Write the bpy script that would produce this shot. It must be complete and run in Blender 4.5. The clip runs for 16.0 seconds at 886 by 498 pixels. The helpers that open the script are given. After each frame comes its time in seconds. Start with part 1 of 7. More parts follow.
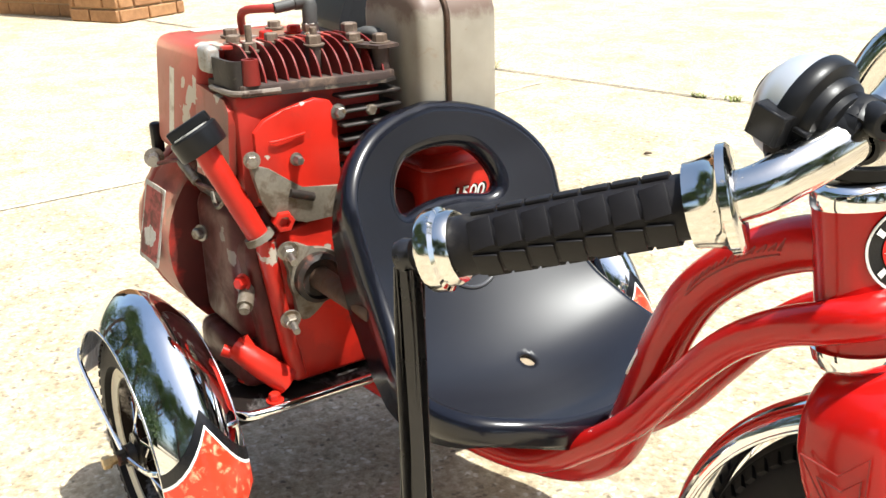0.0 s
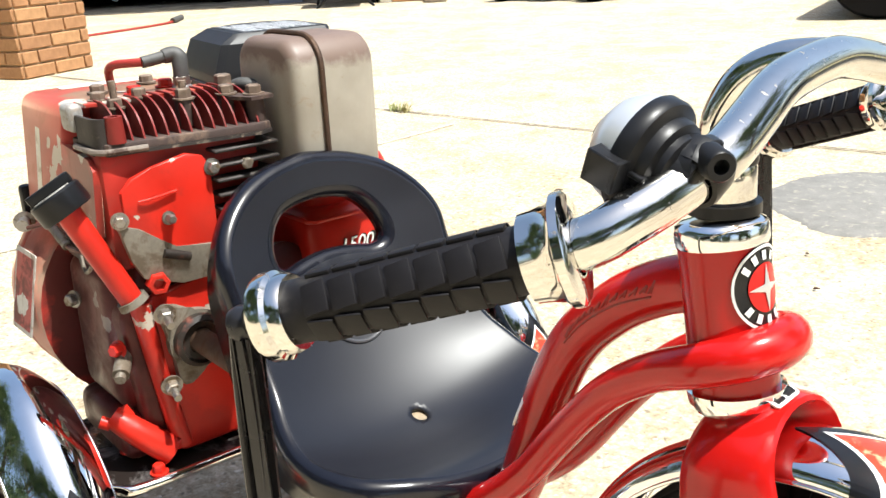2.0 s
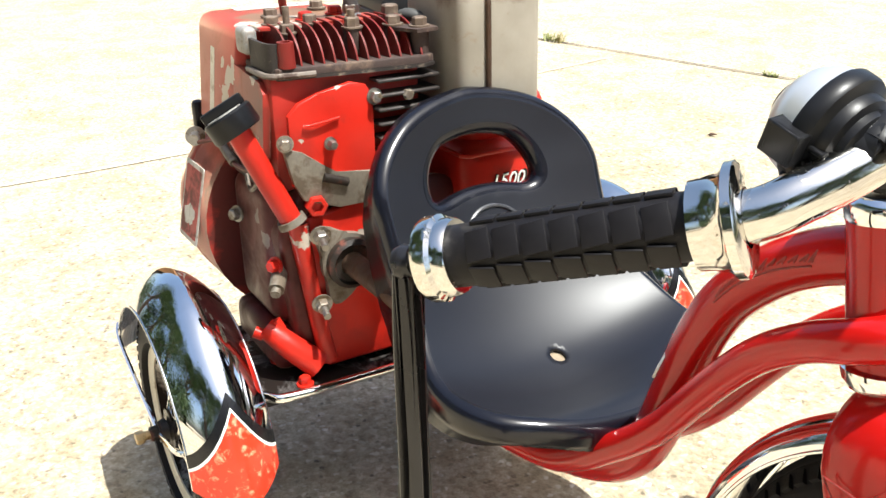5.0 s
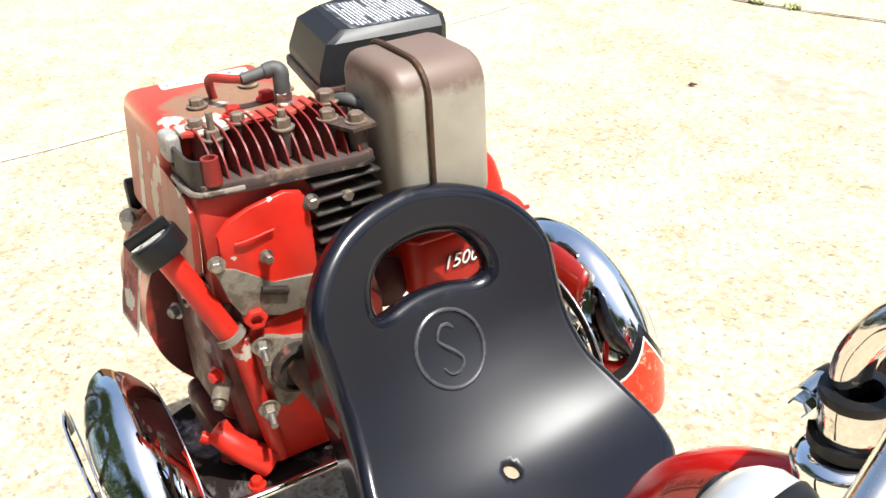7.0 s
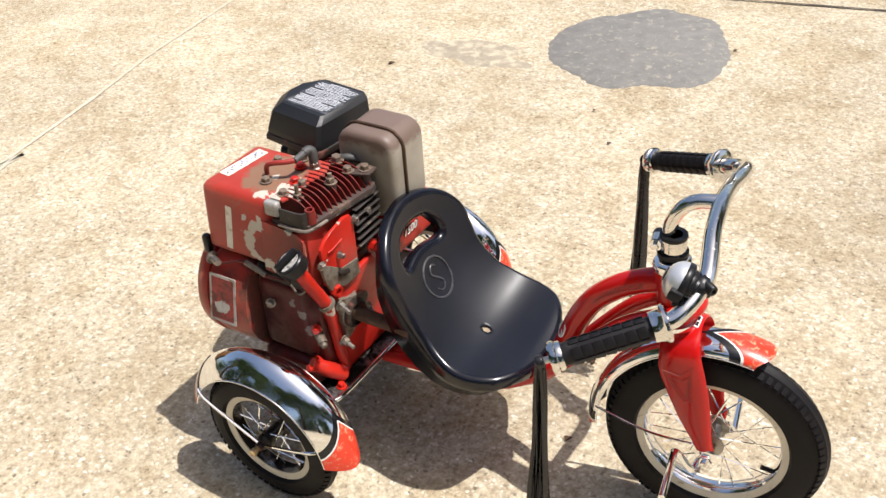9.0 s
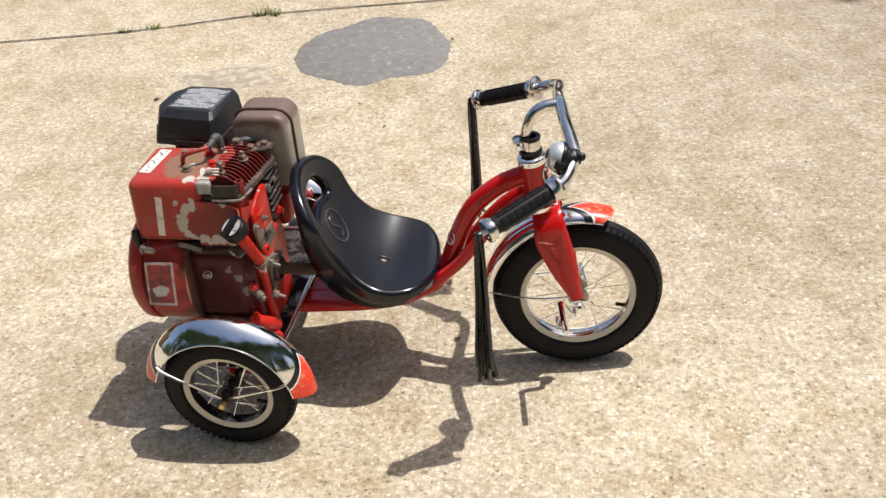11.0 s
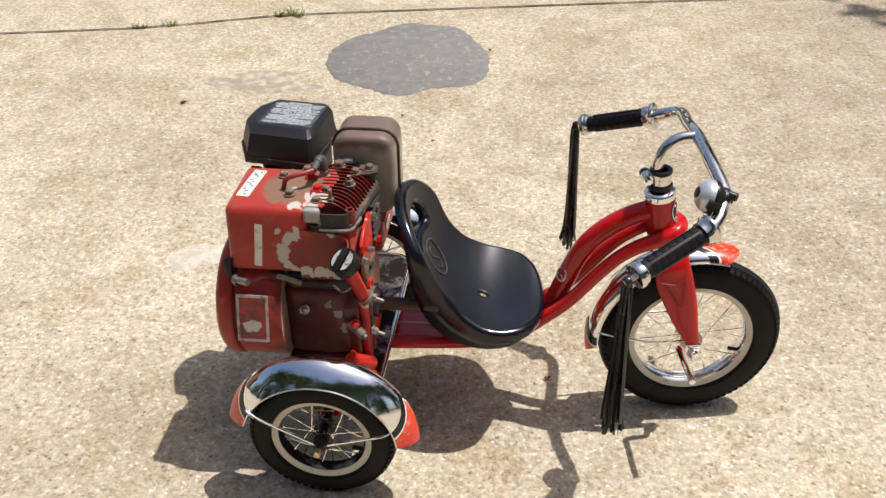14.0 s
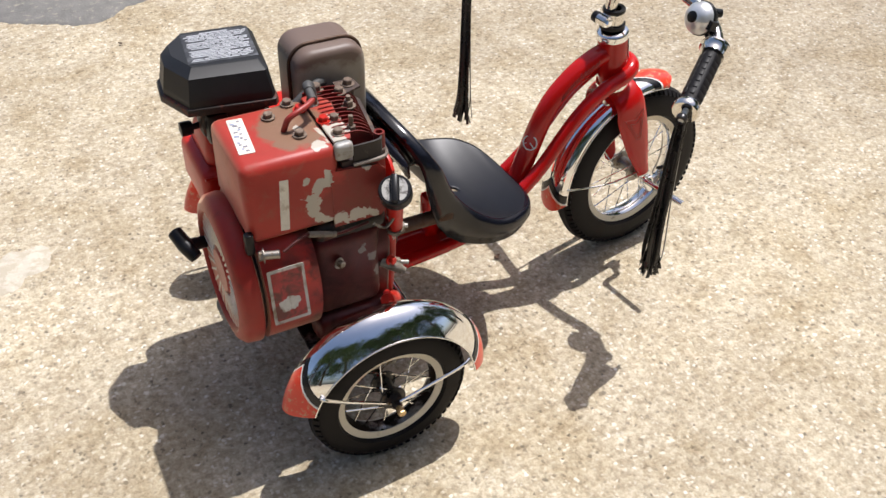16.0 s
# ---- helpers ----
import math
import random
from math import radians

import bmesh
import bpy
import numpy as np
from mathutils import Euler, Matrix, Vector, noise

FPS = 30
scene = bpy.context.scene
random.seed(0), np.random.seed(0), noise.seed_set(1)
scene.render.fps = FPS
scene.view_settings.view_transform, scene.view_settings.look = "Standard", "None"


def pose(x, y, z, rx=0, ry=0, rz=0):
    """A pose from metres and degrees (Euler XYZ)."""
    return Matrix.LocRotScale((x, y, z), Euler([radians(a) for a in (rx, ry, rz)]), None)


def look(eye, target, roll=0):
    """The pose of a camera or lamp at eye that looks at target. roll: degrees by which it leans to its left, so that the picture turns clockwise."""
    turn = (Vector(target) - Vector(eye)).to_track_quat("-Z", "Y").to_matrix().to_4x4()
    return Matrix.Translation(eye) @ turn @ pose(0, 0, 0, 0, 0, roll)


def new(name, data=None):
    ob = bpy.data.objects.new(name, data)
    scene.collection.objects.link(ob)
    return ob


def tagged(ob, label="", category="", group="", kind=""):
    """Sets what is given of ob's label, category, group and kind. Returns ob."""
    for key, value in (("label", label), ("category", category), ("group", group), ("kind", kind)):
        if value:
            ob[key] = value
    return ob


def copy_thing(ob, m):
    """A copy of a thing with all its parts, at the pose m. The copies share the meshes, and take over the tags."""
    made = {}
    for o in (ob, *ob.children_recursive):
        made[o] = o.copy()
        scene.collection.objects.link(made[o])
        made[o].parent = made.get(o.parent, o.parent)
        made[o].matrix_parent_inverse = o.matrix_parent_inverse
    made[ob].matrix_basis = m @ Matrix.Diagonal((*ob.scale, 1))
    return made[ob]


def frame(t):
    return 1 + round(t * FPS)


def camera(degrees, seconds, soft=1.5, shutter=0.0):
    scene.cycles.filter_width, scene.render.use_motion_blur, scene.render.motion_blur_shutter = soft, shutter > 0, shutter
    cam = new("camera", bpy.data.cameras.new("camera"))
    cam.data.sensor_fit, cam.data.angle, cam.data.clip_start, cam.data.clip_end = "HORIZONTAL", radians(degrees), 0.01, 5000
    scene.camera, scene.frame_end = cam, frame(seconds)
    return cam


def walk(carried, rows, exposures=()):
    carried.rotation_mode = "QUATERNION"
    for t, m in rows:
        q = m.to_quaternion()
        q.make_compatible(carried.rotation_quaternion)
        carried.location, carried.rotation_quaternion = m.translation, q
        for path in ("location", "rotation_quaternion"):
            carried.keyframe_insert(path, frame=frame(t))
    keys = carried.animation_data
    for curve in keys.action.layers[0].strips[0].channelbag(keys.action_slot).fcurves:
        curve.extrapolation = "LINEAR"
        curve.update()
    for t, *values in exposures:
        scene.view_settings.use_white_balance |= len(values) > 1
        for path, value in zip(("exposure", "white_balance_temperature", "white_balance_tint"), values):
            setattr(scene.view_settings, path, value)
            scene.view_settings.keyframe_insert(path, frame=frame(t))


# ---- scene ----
cam = camera(49.42, 16.0)
PATH = [  # seconds, eye, target, roll
    (0, (0.791, -0.459, 0.593), (-0.759, 0.591, -0.11), -1.6),
    (0.5, (0.796, -0.442, 0.591), (-0.743, 0.659, -0.057), -1.5),
    (1, (0.799, -0.433, 0.589), (-0.74, 0.707, 0.011), -1.8),
    (1.5, (0.795, -0.424, 0.587), (-0.717, 0.738, -0.014), -2.5),
    (2, (0.794, -0.412, 0.591), (-0.692, 0.77, -0.037), -3.0),
    (2.5, (0.797, -0.42, 0.59), (-0.705, 0.717, -0.082), -1.6),
    (3, (0.798, -0.43, 0.592), (-0.733, 0.65, -0.108), -0.8),
    (3.5, (0.794, -0.436, 0.592), (-0.747, 0.594, -0.162), -1.2),
    (4, (0.794, -0.44, 0.595), (-0.772, 0.559, -0.147), -1.0),
    (4.2, (0.796, -0.442, 0.598), (-0.781, 0.53, -0.157), -1.9),
    (6.3, (0.714, -0.356, 0.61), (-0.937, 0.476, -0.153), 0.1),
    (6.5, (0.681, -0.346, 0.619), (-0.968, 0.442, -0.195), -2.9),
    (7, (0.71, -0.324, 0.755), (-0.798, 0.542, -0.234), -3.2),
    (7.5, (0.792, -0.417, 0.965), (-0.476, 0.557, -0.237), 0.2),
    (8, (0.878, -0.553, 1.102), (-0.337, 0.472, -0.111), 1.7),
    (8.5, (0.953, -0.759, 1.154), (-0.142, 0.416, -0.037), -4.4),
    (9, (0.802, -0.967, 1.161), (-0.099, 0.4, 0.013), -3.9),
    (9.5, (0.728, -1.142, 1.191), (-0.057, 0.31, 0.061), -4.1),
    (10, (0.733, -1.3, 1.188), (0.111, 0.218, 0.044), -6.7),
    (10.2, (0.711, -1.336, 1.192), (0.195, 0.219, 0.046), -7.5),
    (12.3, (0.518, -1.462, 1.218), (0.362, 0.238, 0.176), -0.9),
    (12.5, (0.511, -1.462, 1.218), (0.362, 0.237, 0.175), -0.8),
    (13, (0.49, -1.47, 1.207), (0.323, 0.221, 0.153), -0.6),
    (13.5, (0.447, -1.427, 1.203), (0.258, 0.237, 0.109), 0.1),
    (14, (0.322, -1.319, 1.195), (0.125, 0.334, 0.086), -0.7),
    (14.5, (0.164, -1.285, 1.181), (0.151, 0.364, 0.049), 0.6),
    (15, (-0.028, -1.296, 1.177), (0.176, 0.335, 0.038), -0.3),
    (15.5, (-0.162, -1.178, 1.138), (0.277, 0.349, -0.077), -0.7),
    (16, (-0.357, -1.075, 1.127), (0.363, 0.277, -0.158), 1.7),
]
EXPOSURES = [(0.0, 1.05, 6300, 5), (6.5, 1.05, 6300, 5), (7.5, 0.87, 6380, 9), (8.5, 0.50, 6420, 11), (9.5, 0.34, 6420, 11), (10.2, 0.26, 6420, 11), (12.5, 0.05, 6420, 12), (14.0, 0.11, 6370, 12), (16.0, 0.18, 6220, 12)]  # the camera settling to the bright ground
walk(cam, [(t, look(eye, target, roll)) for t, eye, target, roll in PATH], EXPOSURES)

# ---- light ----
SUN_FROM = Vector((0.367, 0.153, 1.0)).normalized()
SUN_UP = math.asin(SUN_FROM.z)
SUN_ROUND = math.atan2(SUN_FROM.x, SUN_FROM.y)
world = bpy.data.worlds.new("sky")
scene.world = world
world.use_nodes = True
sky = world.node_tree.nodes.new("ShaderNodeTexSky")
sky.sky_type, sky.sun_disc = "NISHITA", False
sky.sun_elevation, sky.sun_rotation = SUN_UP, SUN_ROUND
sky.dust_density = 3.5
back = world.node_tree.nodes["Background"]
back.inputs["Strength"].default_value = 0.112
world.node_tree.links.new(sky.outputs["Color"], back.inputs["Color"])
sun = new("sun", bpy.data.lights.new("sun", "SUN"))
sun.data.energy, sun.data.angle, sun.data.color = 4.55, radians(0.55), (1.0, 0.965, 0.92)
sun.matrix_world = look(SUN_FROM * 20, (0, 0, 0))


# ---- materials ----
def nodes_of(name):
    m = bpy.data.materials.new(name)
    m.use_nodes = True
    t = m.node_tree
    return m, t, t.nodes["Principled BSDF"]


def add(t, kind, **props):
    n = t.nodes.new(kind)
    for k, v in props.items():
        if k in n.inputs:
            n.inputs[k].default_value = v
    return n


def noise_of(t, coord, scale, detail=4.0, rough=0.55, distort=0.0):
    n = add(t, "ShaderNodeTexNoise", Scale=scale, Detail=detail, Roughness=rough, Distortion=distort)
    t.links.new(coord, n.inputs["Vector"])
    return n.outputs["Fac"]


def ramp(t, fac, stops):
    r = t.nodes.new("ShaderNodeValToRGB")
    e = r.color_ramp.elements
    while len(e) < len(stops):
        e.new(0.5)
    for el, (p, c) in zip(e, stops):
        el.position = p
        el.color = (*c, 1) if len(c) == 3 else c
    t.links.new(fac, r.inputs["Fac"])
    return r.outputs["Color"]


def mix(t, fac, a, b, how="MIX"):
    n = t.nodes.new("ShaderNodeMix")
    n.data_type, n.blend_type = "RGBA", how
    for slot, v in ((0, fac), (6, a), (7, b)):
        if hasattr(v, "is_linked"):
            t.links.new(v, n.inputs[slot])
        elif slot == 0:
            n.inputs[0].default_value = v
        else:
            n.inputs[slot].default_value = (*v, 1)
    return n.outputs[2]


def maths(t, how, a, b=0.0, clamp=False):
    n = t.nodes.new("ShaderNodeMath")
    n.operation, n.use_clamp = how, clamp
    for i, v in enumerate((a, b)):
        if hasattr(v, "is_linked"):
            t.links.new(v, n.inputs[i])
        else:
            n.inputs[i].default_value = v
    return n.outputs[0]


def bump_into(t, bsdf, height, strength, distance):
    b = add(t, "ShaderNodeBump", Strength=strength, Distance=distance)
    t.links.new(height, b.inputs["Height"])
    t.links.new(b.outputs["Normal"], bsdf.inputs["Normal"])


def place_of(t):
    return t.nodes.new("ShaderNodeTexCoord").outputs["Object"]


def plain(name, base, rough=0.5, metal=0.0, var=0.12, scale=30.0, dirt=None, dirt_amount=0.5, dirt_scale=18.0,
          bump=0.05, bump_scale=250.0, depth=0.0006, coat=0.0, rough_var=0.12, spec=0.5):
    """A surface with grain at two scales, and dirt where asked."""
    m, t, b = nodes_of(name)
    p = place_of(t)
    big, fine = noise_of(t, p, scale), noise_of(t, p, scale * 9)
    tone = maths(t, "ADD", maths(t, "MULTIPLY", big, 0.65), maths(t, "MULTIPLY", fine, 0.35))
    col = ramp(t, tone, [(0.3, tuple(c * (1 - var) for c in base)), (0.7, tuple(min(1, c * (1 + var)) for c in base))])
    rgh = maths(t, "ADD", rough - rough_var / 2, maths(t, "MULTIPLY", big, rough_var), True)
    if dirt:
        d = noise_of(t, p, dirt_scale, 6.0, 0.65, 0.4)
        lo = 1.0 - dirt_amount
        mask = ramp(t, d, [(0.30 + 0.35 * lo, (0, 0, 0)), (0.42 + 0.35 * lo, (1, 1, 1))])
        col = mix(t, mask, col, dirt)
        rgh = mix(t, mask, rgh, (0.85, 0.85, 0.85))
    t.links.new(col, b.inputs["Base Color"])
    t.links.new(rgh, b.inputs["Roughness"])
    b.inputs["Metallic"].default_value = metal
    b.inputs["Specular IOR Level"].default_value = spec
    b.inputs["Coat Weight"].default_value = coat
    b.inputs["Coat Roughness"].default_value = 0.06
    if bump:
        bump_into(t, b, noise_of(t, p, bump_scale), bump, depth)
    return m


def reach_of(t, p, spots):
    """One at the spots (x, y, z, reach), falling to nothing at their reach."""
    reach = None
    for x, y, z, r in spots:
        v = t.nodes.new("ShaderNodeVectorMath")
        v.operation = "DISTANCE"
        t.links.new(p, v.inputs[0])
        v.inputs[1].default_value = (x, y, z)
        near = maths(t, "SUBTRACT", 1.0, maths(t, "DIVIDE", v.outputs["Value"], r), True)
        reach = near if reach is None else maths(t, "MAXIMUM", reach, near)
    return reach


def chipped(name, base, under, spots, dusty, dust_amount=0.35, rough=0.42, sheen=0.0, films=()):
    """Old enamel: faded and dusty, flaked to the metal round the given spots (x, y, z, reach); films are (spots,
    colour, cover) of dried dirt and of painted shade.
    """
    m, t, b = nodes_of(name)
    p = place_of(t)
    fade = noise_of(t, p, 14.0, 5.0)
    col = ramp(t, fade, [(0.3, tuple(c * 0.8 for c in base)), (0.7, tuple(min(1, c * 1.15) for c in base))])
    dust = noise_of(t, p, 22.0, 7.0, 0.65, 0.5)
    dmask = ramp(t, dust, [(0.62 - 0.3 * dust_amount, (0, 0, 0)), (0.78 - 0.1 * dust_amount, (1, 1, 1))])
    col = mix(t, maths(t, "MULTIPLY", dmask, 0.75), col, dusty)
    for where, tone, cover in films:
        ragged = maths(t, "ADD", reach_of(t, p, where), maths(t, "MULTIPLY", maths(t, "SUBTRACT", noise_of(t, p, 48.0, 7.0, 0.65, 0.6), 0.5), 0.95))
        film = ramp(t, ragged, [(0.20, (0, 0, 0)), (0.46, (1, 1, 1))])
        col = mix(t, maths(t, "MULTIPLY", film, cover), col, tone)
    reach = reach_of(t, p, spots)
    flake = noise_of(t, p, 75.0, 6.0, 0.6, 0.3)
    if reach is not None:
        flake = maths(t, "ADD", flake, maths(t, "MULTIPLY", reach, 0.5))
    cmask = ramp(t, flake, [(0.735, (0, 0, 0)), (0.755, (1, 1, 1))])
    col = mix(t, cmask, col, under)
    t.links.new(col, b.inputs["Base Color"])
    rgh = mix(t, dmask, (rough, rough, rough), (0.85, 0.85, 0.85))
    t.links.new(rgh, b.inputs["Roughness"])
    b.inputs["Specular IOR Level"].default_value = 0.32
    b.inputs["Sheen Weight"].default_value = sheen
    b.inputs["Sheen Roughness"].default_value = 0.45
    b.inputs["Sheen Tint"].default_value = (0.85, 0.62, 0.42, 1)
    bump_into(t, b, maths(t, "SUBTRACT", maths(t, "MULTIPLY", noise_of(t, p, 220.0), 0.25), cmask), 0.35, 0.0006)
    return m


def concrete(name):
    """Worn washed concrete: sand-coloured matrix, pale and dark grit, cloudy weathering."""
    m, t, b = nodes_of(name)
    p = place_of(t)
    sand = ramp(t, noise_of(t, p, 70.0, 9.0, 0.78, 0.25), [(0.33, (0.215, 0.172, 0.117)), (0.45, (0.380, 0.316, 0.222)), (0.55, (0.515, 0.444, 0.325)), (0.68, (0.69, 0.62, 0.49))])
    warp = add(t, "ShaderNodeTexNoise", Scale=110.0, Detail=2.0)
    t.links.new(p, warp.inputs["Vector"])
    moved = t.nodes.new("ShaderNodeVectorMath")
    moved.operation = "MULTIPLY_ADD"
    t.links.new(warp.outputs["Color"], moved.inputs[0])
    moved.inputs[1].default_value = (0.010, 0.010, 0.010)
    t.links.new(p, moved.inputs[2])
    grit = add(t, "ShaderNodeTexVoronoi", Scale=150.0, Randomness=1.0)
    t.links.new(moved.outputs[0], grit.inputs["Vector"])
    hue = t.nodes.new("ShaderNodeSeparateColor")
    t.links.new(grit.outputs["Color"], hue.inputs[0])
    stone = ramp(t, hue.outputs[0], [(0.0, (0.145, 0.125, 0.095)), (0.10, (0.26, 0.22, 0.16)), (0.35, (0.42, 0.36, 0.26)), (0.72, (0.52, 0.46, 0.34)), (0.93, (0.70, 0.66, 0.56)), (1.0, (0.80, 0.77, 0.69))])
    shown = ramp(t, hue.outputs[1], [(0.30, (0.30, 0.30, 0.30)), (0.70, (0.95, 0.95, 0.95))])
    shown = mix(t, 1.0, shown, ramp(t, grit.outputs["Distance"], [(0.30, (1, 1, 1)), (0.62, (0.1, 0.1, 0.1))]), "MULTIPLY")
    col = mix(t, shown, sand, stone)
    warm = ramp(t, noise_of(t, p, 14.0, 6.0, 0.68, 0.4), [(0.36, (0.88, 0.85, 0.80)), (0.52, (1.0, 1.0, 1.0)), (0.68, (1.07, 1.08, 1.10))])
    col = mix(t, 1.0, col, warm, "MULTIPLY")
    cloudy = ramp(t, noise_of(t, p, 4.5, 5.0, 0.55, 0.9), [(0.38, (0.91, 0.88, 0.82)), (0.52, (1.0, 1.0, 1.0)), (0.66, (1.10, 1.10, 1.09))])
    col = mix(t, 1.0, col, cloudy, "MULTIPLY")
    broad = ramp(t, noise_of(t, p, 1.7, 7.0, 0.62), [(0.32, (0.86, 0.85, 0.84)), (0.68, (1.08, 1.08, 1.07))])
    col = mix(t, 1.0, col, broad, "MULTIPLY")
    grime = ramp(t, noise_of(t, p, 3.4, 8.0, 0.72, 0.6), [(0.60, (1, 1, 1)), (0.76, (0.80, 0.79, 0.78))])
    col = mix(t, 1.0, col, grime, "MULTIPLY")
    # worn: noisy distance from a fixed point; the colour turns greyer near it
    away = t.nodes.new("ShaderNodeVectorMath")
    away.operation = "DISTANCE"
    t.links.new(p, away.inputs[0])
    away.inputs[1].default_value = (2.4, 1.3, 0)
    worn = maths(t, "ADD", away.outputs["Value"], maths(t, "MULTIPLY", noise_of(t, p, 1.3, 5.0), 1.0))
    col = mix(t, 1.0, col, ramp(t, maths(t, "DIVIDE", worn, 3.0), [(0.38, (0.77, 0.76, 0.78)), (0.88, (1, 1, 1))]), "MULTIPLY")
    t.links.new(col, b.inputs["Base Color"])
    b.inputs["Roughness"].default_value = 0.88
    b.inputs["Specular IOR Level"].default_value = 0.25
    h = maths(t, "ADD", maths(t, "MULTIPLY", maths(t, "SUBTRACT", 1.0, grit.outputs["Distance"]), 0.5), maths(t, "MULTIPLY", noise_of(t, p, 160.0, 6.0, 0.7), 1.0))
    bump_into(t, b, h, 0.6, 0.0035)
    return m


CONCRETE = concrete("washed_concrete")
PATCH = plain("asphalt_patch", (0.180, 0.172, 0.158), 0.9, var=0.22, scale=25, dirt=(0.30, 0.275, 0.225), dirt_amount=0.27, dirt_scale=55, bump=0.6, bump_scale=190, depth=0.003)
STAIN = plain("stained_concrete", (0.30, 0.255, 0.19), 0.88, var=0.25, scale=30, dirt=(0.46, 0.40, 0.285), dirt_amount=0.50, dirt_scale=24, bump=0.5, bump_scale=160, depth=0.002)
LABEL_BLACK = plain("faded_black_plastic", (0.011, 0.011, 0.012), 0.46, var=0.2, scale=25, bump=0.1, bump_scale=500, depth=0.0003, spec=0.4)
LABEL_FADED = plain("faded_label", (0.030, 0.031, 0.034), 0.5, var=0.4, scale=60, dirt=(0.11, 0.115, 0.125), dirt_amount=0.4, dirt_scale=70)
SAW_CUT = plain("worn_saw_cut", (0.52, 0.47, 0.37), 0.95, var=0.3, scale=40, dirt=(0.46, 0.41, 0.31), dirt_amount=0.62, dirt_scale=6, bump=0.4)
CRACK = plain("joint_dirt", (0.07, 0.055, 0.04), 0.95, var=0.4, scale=60, bump=0.5)
SOIL = plain("dry_grass_soil", (0.14, 0.13, 0.05), 0.95, var=0.35, scale=6, dirt=(0.27, 0.21, 0.11), dirt_amount=0.5, dirt_scale=3, bump=0.6, bump_scale=40, depth=0.02)
GRASS = plain("grass_blade", (0.17, 0.19, 0.045), 0.6, var=0.4, scale=9, dirt=(0.3, 0.25, 0.11), dirt_amount=0.35, dirt_scale=5, bump=0)
KERB = plain("kerb_concrete", (0.36, 0.31, 0.24), 0.9, var=0.2, scale=8, dirt=(0.14, 0.12, 0.1), dirt_amount=0.45, dirt_scale=4, bump=0.4, bump_scale=90, depth=0.003)

CHROME = plain("chrome", (0.88, 0.88, 0.88), 0.035, 1.0, var=0.05, scale=12, bump=0.06, bump_scale=16, depth=0.001, rough_var=0.04)
WORN_CHROME = plain("pitted_chrome", (0.74, 0.72, 0.68), 0.07, 1.0, var=0.06, scale=14, dirt=(0.24, 0.17, 0.09), dirt_amount=0.10, dirt_scale=170, bump=0.06, bump_scale=120, rough_var=0.1)
STEEL = plain("dull_steel", (0.34, 0.32, 0.29), 0.46, 1.0, var=0.2, scale=40, dirt=(0.24, 0.18, 0.12), dirt_amount=0.42, dirt_scale=70, bump=0.2)
RUST = plain("rusty_shaft", (0.085, 0.050, 0.033), 0.6, 0.55, var=0.35, scale=60, dirt=(0.10, 0.055, 0.032), dirt_amount=0.5, dirt_scale=80, bump=0.3)
RED = plain("red_enamel", (0.46, 0.007, 0.006), 0.18, var=0.06, scale=8, coat=0.15, bump=0.015, bump_scale=60, rough_var=0.08, spec=0.36)
ORANGE_RED = plain("scratched_red", (0.72, 0.040, 0.014), 0.3, var=0.12, scale=20, dirt=(0.60, 0.33, 0.18), dirt_amount=0.30, dirt_scale=120, bump=0.1, coat=0.3)
WHITE = plain("white_paint", (0.78, 0.77, 0.73), 0.45, var=0.06, scale=30)
BLACK_PAINT = plain("black_paint", (0.008, 0.008, 0.009), 0.25, var=0.2, scale=20)
SEAT = plain("black_moulded_plastic", (0.0050, 0.0052, 0.0088), 0.42, var=0.18, scale=10, bump=0.10, bump_scale=900, depth=0.0003, rough_var=0.10, spec=0.50)
SEAT_RIM = plain("polished_black_plastic", (0.0050, 0.0052, 0.0088), 0.20, var=0.18, scale=10, rough_var=0.08, spec=0.5)
PLASTIC = plain("black_plastic", (0.009, 0.009, 0.010), 0.34, var=0.2, scale=25, bump=0.08, bump_scale=500, depth=0.0003, spec=0.26)
RUBBER = plain("black_rubber", (0.009, 0.008, 0.009), 0.5, var=0.25, scale=25, dirt=(0.03, 0.027, 0.025), dirt_amount=0.25, dirt_scale=40, bump=0.15, bump_scale=400, spec=0.22)
TYRE = plain("tyre_rubber", (0.008, 0.007, 0.008), 0.55, var=0.25, scale=18, dirt=(0.026, 0.022, 0.02), dirt_amount=0.2, dirt_scale=16, bump=0.25, bump_scale=300, spec=0.18)
RIM = plain("cream_rim_paint", (0.70, 0.65, 0.54), 0.35, var=0.06, scale=20, dirt=(0.4, 0.33, 0.24), dirt_amount=0.16, dirt_scale=50)
STREAMER = plain("shiny_black_streamer", (0.012, 0.011, 0.012), 0.28, var=0.2, scale=30, bump=0.1)
BELL_SILVER = plain("satin_silver", (0.74, 0.74, 0.73), 0.30, 0.65, var=0.04, scale=20, bump=0.02)

FLAKES = [(-0.034, -0.163, 0.433, 0.014), (-0.041, -0.163, 0.427, 0.015), (-0.049, -0.163, 0.419, 0.016), (-0.055, -0.163, 0.409, 0.017), (-0.058, -0.163, 0.398, 0.016), (-0.056, -0.164, 0.388, 0.015), (-0.049, -0.164, 0.379, 0.014),
          (-0.038, -0.165, 0.371, 0.015), (-0.026, -0.165, 0.368, 0.014), (-0.015, -0.165, 0.367, 0.015), (-0.004, -0.165, 0.368, 0.016), (0.008, -0.165, 0.366, 0.014), (0.021, -0.165, 0.365, 0.015), (-0.061, -0.162, 0.435, 0.010), (0.018, -0.160, 0.435, 0.013)]
